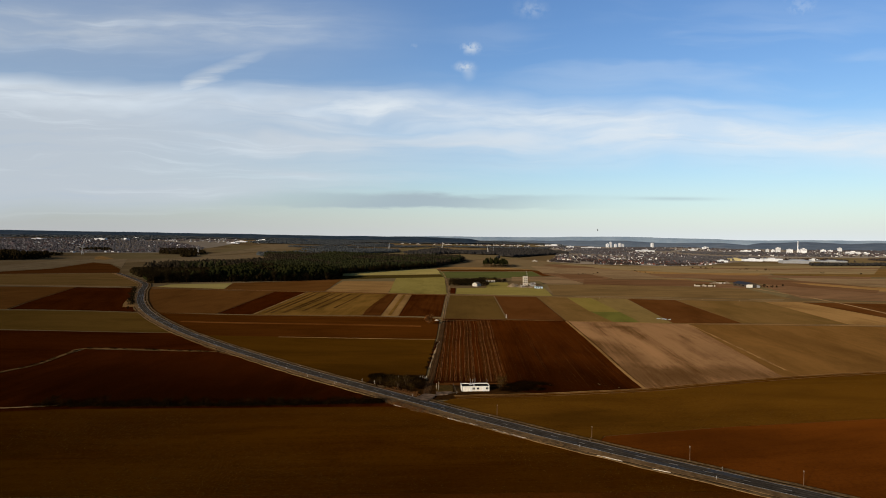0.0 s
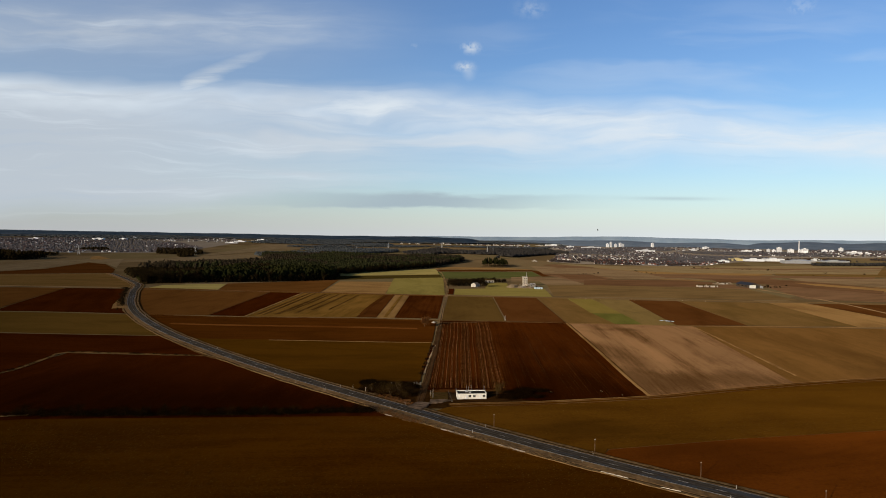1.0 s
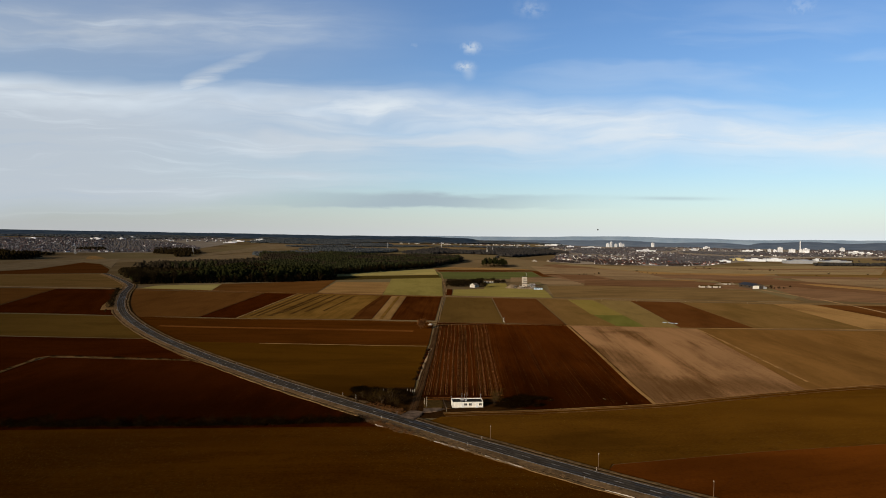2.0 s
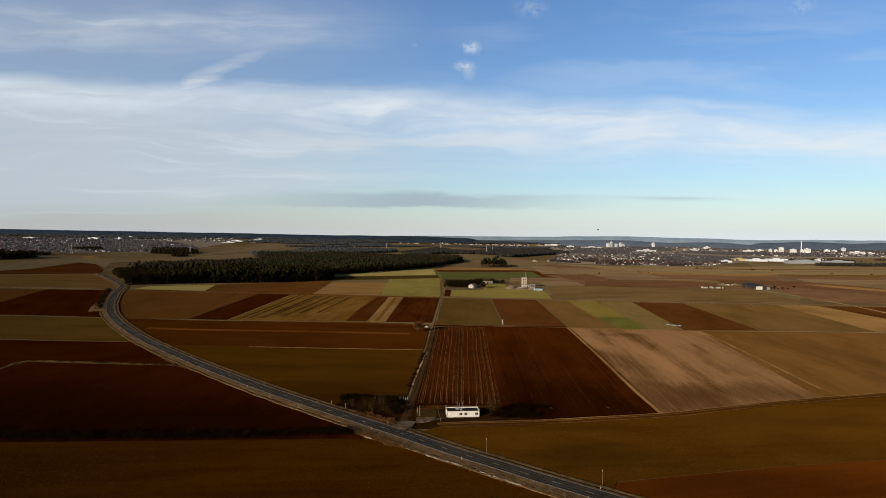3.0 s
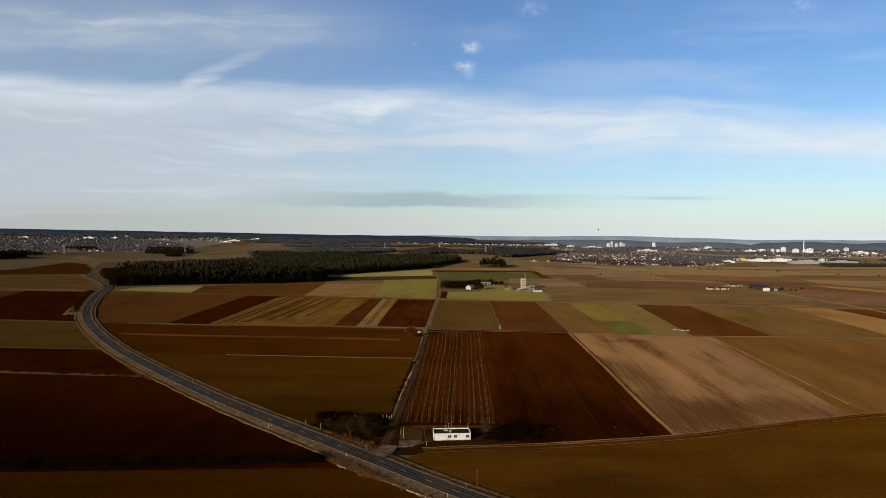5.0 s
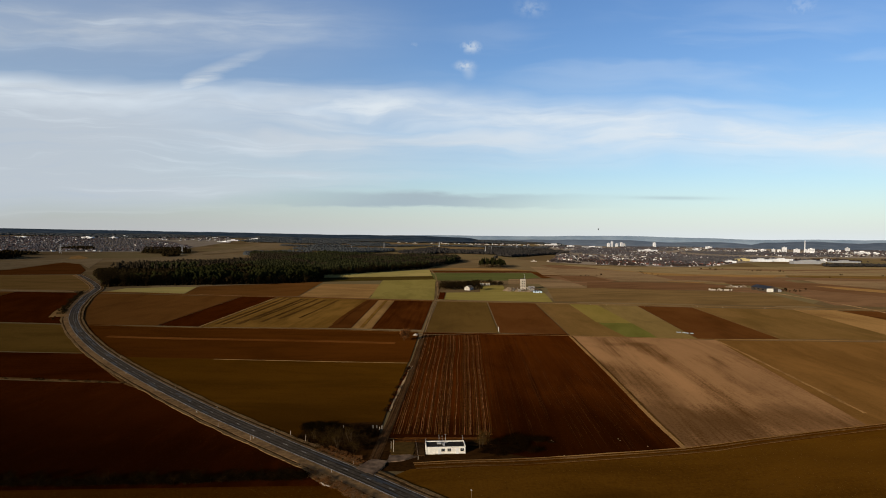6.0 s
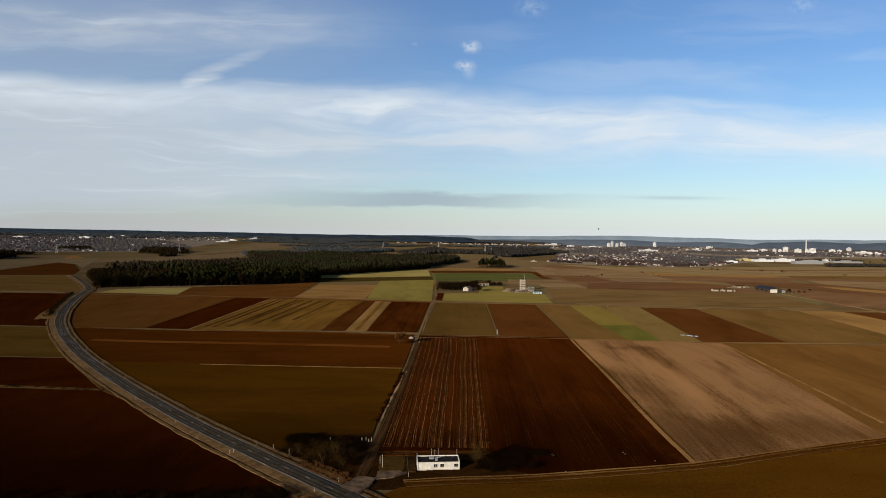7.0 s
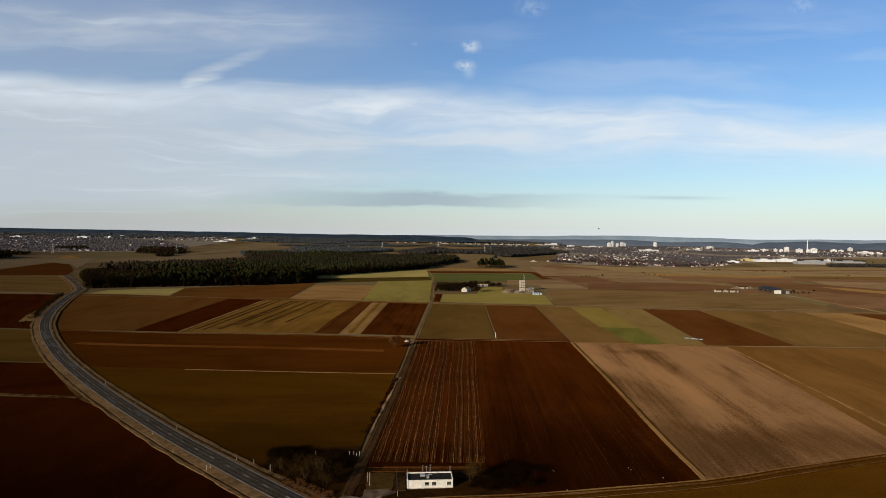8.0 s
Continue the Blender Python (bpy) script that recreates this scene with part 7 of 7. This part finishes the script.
for x, y, l, h in ((1104, 3948, 18, 24), (1129, 3960, 11, 35), (1167, 3980, 15, 21), (1176, 3908, 15, 30), (1195, 3916, 15, 22), (1392, 3912, 15, 31)):
    block("tower_block", "white high-rise apartment block in the town", "high-rise", x, y, 8, l, 12, h, M_BLOCK, 5, "white high-rises")
for x, y, l, h in ((1634, 3660, 38, 13), (890, 3536, 119, 9), (1047, 3044, 99, 9), (767, 3548, 40, 12), (740, 3928, 120, 9), (1402, 3292, 50, 9)):
    block("apartment_block", "pale apartment block in the town", "apartment block", x, y, 6, l, 12, h, M_BLOCK, 3, "apartment blocks")
for x, y, l, h in ((1711, 3096, 17, 17), (1744, 3104, 17, 14), (1774, 3108, 26, 27), (1720, 2912, 32, 23), (1845, 3044, 17, 17), (1772, 2884, 32, 27), (1988, 3068, 28, 17), (2028, 3072, 23, 14), (2146, 3176, 24, 24), (1989, 2848, 76, 14), (2033, 2824, 42, 9), (1587, 3076, 60, 11), (1698, 3176, 44, 12)):
    block("apartment_block", "pale office block in the town", "office block", x, y, -14, l * 0.8, 14, h * 0.92, M_BLOCK, 4, "office blocks")


def build_chimney():
    ob = tagged(new("chimney"), "tall slim white power-station chimney in the town", "chimney")
    part("shaft", rod(bmesh.new(), (0, 0, -1), (0, 0, 62), 2.6, 1.9, 16), M_BLOCK, ob)
    for z in (50, 57):
        part("ring", rod(bmesh.new(), (0, 0, z), (0, 0, z + 1.5), 2.3, 2.25, 16), M_STEEL, ob)
    ob.matrix_basis = pose(1838, 3040, land(1838, 3040))


build_chimney()
for x, y, l, h, m, lab in ((1024, 2052, 45, 9.4, M_YELLOW, "yellow industrial hall behind the fields"), (1067, 2024, 61, 9, M_HALL, "long white industrial hall behind the fields"),
                           (1144, 2040, 63, 11, M_HALL, "long white industrial hall behind the fields"), (1128, 1884, 80, 11, M_STEEL, "grey industrial hall behind the fields"),
                           (1314, 2076, 25, 9, M_HALL, "long white industrial hall behind the fields"), (1326, 2000, 89, 6, M_STEEL, "grey industrial hall behind the fields"),
                           (1215, 1990, 70, 7, M_STEEL, "grey industrial hall behind the fields"), (910, 1912, 28, 7, M_HALL, "small white industrial hall behind the fields")):
    block("industrial_hall", lab, "industrial hall", x, y, -4, l, 30, h * 0.8, m, 0, "industrial halls")
for x, y, l, h in ((-1150, 3340, 75, 8), (-1072, 3392, 66, 12), (-1135, 3164, 79, 5), (-1020, 3272, 82, 5), (-1823, 3120, 67, 13), (-1732, 3192, 42, 11), (-1774, 3380, 41, 10), (-1128, 3676, 69, 7), (-2070, 2996, 69, 10)):
    block("works_building", "large white works building before dark woods", "works building", x, y, 4, l * 0.8, 30, h * 0.6, M_BLOCK, 2, "works buildings")
for x, y, l, h in ((181, 3604, 27, 7.3), (236, 3636, 20, 6.7), (279, 3620, 34, 8.3), (333, 3656, 34, 6.7), (379, 3688, 17, 10.3), (419, 3676, 24, 8.5), (482, 3728, 42, 8.7), (549, 3788, 25, 7.7), (633, 3872, 62, 7.2),
                   (694, 3880, 36, 7.2), (-257, 3672, 24, 6.7), (-209, 3676, 17, 6.8), (-157, 3656, 38, 6.8), (-56, 3644, 14, 6.7), (31, 3624, 51, 5.6), (288, 1848, 20, 3.6), (369, 1828, 13, 4.9), (332, 1856, 7, 3.4)):
    block("low_building", "small white building at the far edge of fields", "building", x, y, 5, l * 0.8, 12, h * 0.42, M_CONCRETE, 1, "far low buildings")

# ---------------------------------------------------------------- hills on the horizon


def build_hills(name, label, rows, radius, base, material, seed, depth=60):
    """A long wooded ridge; rows: direction as x/y, and height of its crest."""
    rng = random.Random(seed)
    bm, prev = bmesh.new(), None
    n = 260
    for k in range(n + 1):
        u = rows[0][0] + (rows[-1][0] - rows[0][0]) * k / n
        for (u0, h0), (u1, h1) in zip(rows, rows[1:]):
            if u0 <= u <= u1 + 1e-9:
                h = h0 + (h1 - h0) * smooth((u - u0) / (u1 - u0))
                break
        h += noise.noise((u * 25, seed, 0)) * 2.5 + noise.noise((u * 120, seed, 0)) * 1.2
        a = math.atan(u)
        d = Vector((math.sin(a), math.cos(a), 0))
        ring = [bm.verts.new(d * (radius - depth) + Vector((0, 0, base))), bm.verts.new(d * (radius - depth * 0.4) + Vector((0, 0, base + (h - base) * 0.75))),
                bm.verts.new(d * radius + Vector((0, 0, h))), bm.verts.new(d * (radius + 20) + Vector((0, 0, base - 20)))]
        if prev:
            for i in range(3):
                bm.faces.new((prev[i], prev[i + 1], ring[i + 1], ring[i]))
        prev = ring
    ob = new(name, mesh_of(name, bm, material))
    return tagged(ob, label, "hills", kind="structure")


# ridges carry their haze as blue-grey surface colour
build_hills("backdrop_hills", "dark wooded hills along the western horizon, blued for haze", ((-1.6, 92), (-0.75, 91), (-0.55, 86), (-0.37, 80), (-0.18, 71), (-0.05, 70), (0.04, 58), (0.08, 30)), 4840, 33, M_HILLW, 3, 1120)
build_hills("backdrop_hills", "wooded hills along the horizon, pale blue-grey for haze", ((-0.2, 40), (-0.08, 70), (0.0, 75), (0.12, 74), (0.3, 85), (0.42, 76), (0.53, 66), (0.64, 72), (0.9, 72), (1.6, 80)), 4862, -5, M_HILL, 4, 40)
build_hills("backdrop_hills", "darker wooded ridge behind the town, blued for haze", ((0.5, 20), (0.545, 48), (0.62, 58), (0.68, 50), (0.76, 56), (1.0, 55)), 4780, 4, M_RIDGE, 5, 620)
build_hills("backdrop_hills", "low dark woods before the pale hills, blued for haze", ((0.02, 10), (0.06, 44), (0.2, 50), (0.3, 54), (0.38, 40), (0.46, 46), (0.56, 20)), 4770, 4, M_LOWWOOD, 6, 620)

# ---------------------------------------------------------------- balloon in the far sky


def build_balloon():
    """A hot-air balloon, far off: gored envelope, skirt, ropes and basket."""
    balloon = tagged(new("hot_air_balloon"), "tiny dark hot-air balloon floating far off above the hills", "balloon")
    bm, rings, n = bmesh.new(), [], 16
    for f in range(9):
        a = math.pi * f / 9.6
        r = 4.6 * math.sin(a) ** 0.85 if f else 0.05
        rings.append([bm.verts.new((r * (1 + 0.03 * (k % 2)) * math.cos(k * math.tau / n), r * (1 + 0.03 * (k % 2)) * math.sin(k * math.tau / n), 7.0 + 5.0 * math.cos(a))) for k in range(n)])
    for a, b in zip(rings, rings[1:]):
        for k in range(n):
            bm.faces.new((a[k], b[k], b[(k + 1) % n], a[(k + 1) % n]))
    bm.faces.new(rings[0])
    part("envelope", bm, M_TAR, balloon, "dark cloth envelope")
    part("basket", boxed(-0.7, 0.7, -0.7, 0.7, -2.6, -1.5, bevel=0.08), M_DARKWOOD, balloon)
    for sx, sy in ((-1, -1), (1, -1), (1, 1), (-1, 1)):
        part("rope", rod(bmesh.new(), (sx * 0.65, sy * 0.65, -1.5), (sx * 1.6, sy * 1.6, 2.2), 0.04, 0.04, 4), M_DARKWOOD, balloon)
    balloon.matrix_basis = pose(*BALLOON)


BALLOON = (1129.0, 4300.0, 124.0)
build_balloon()
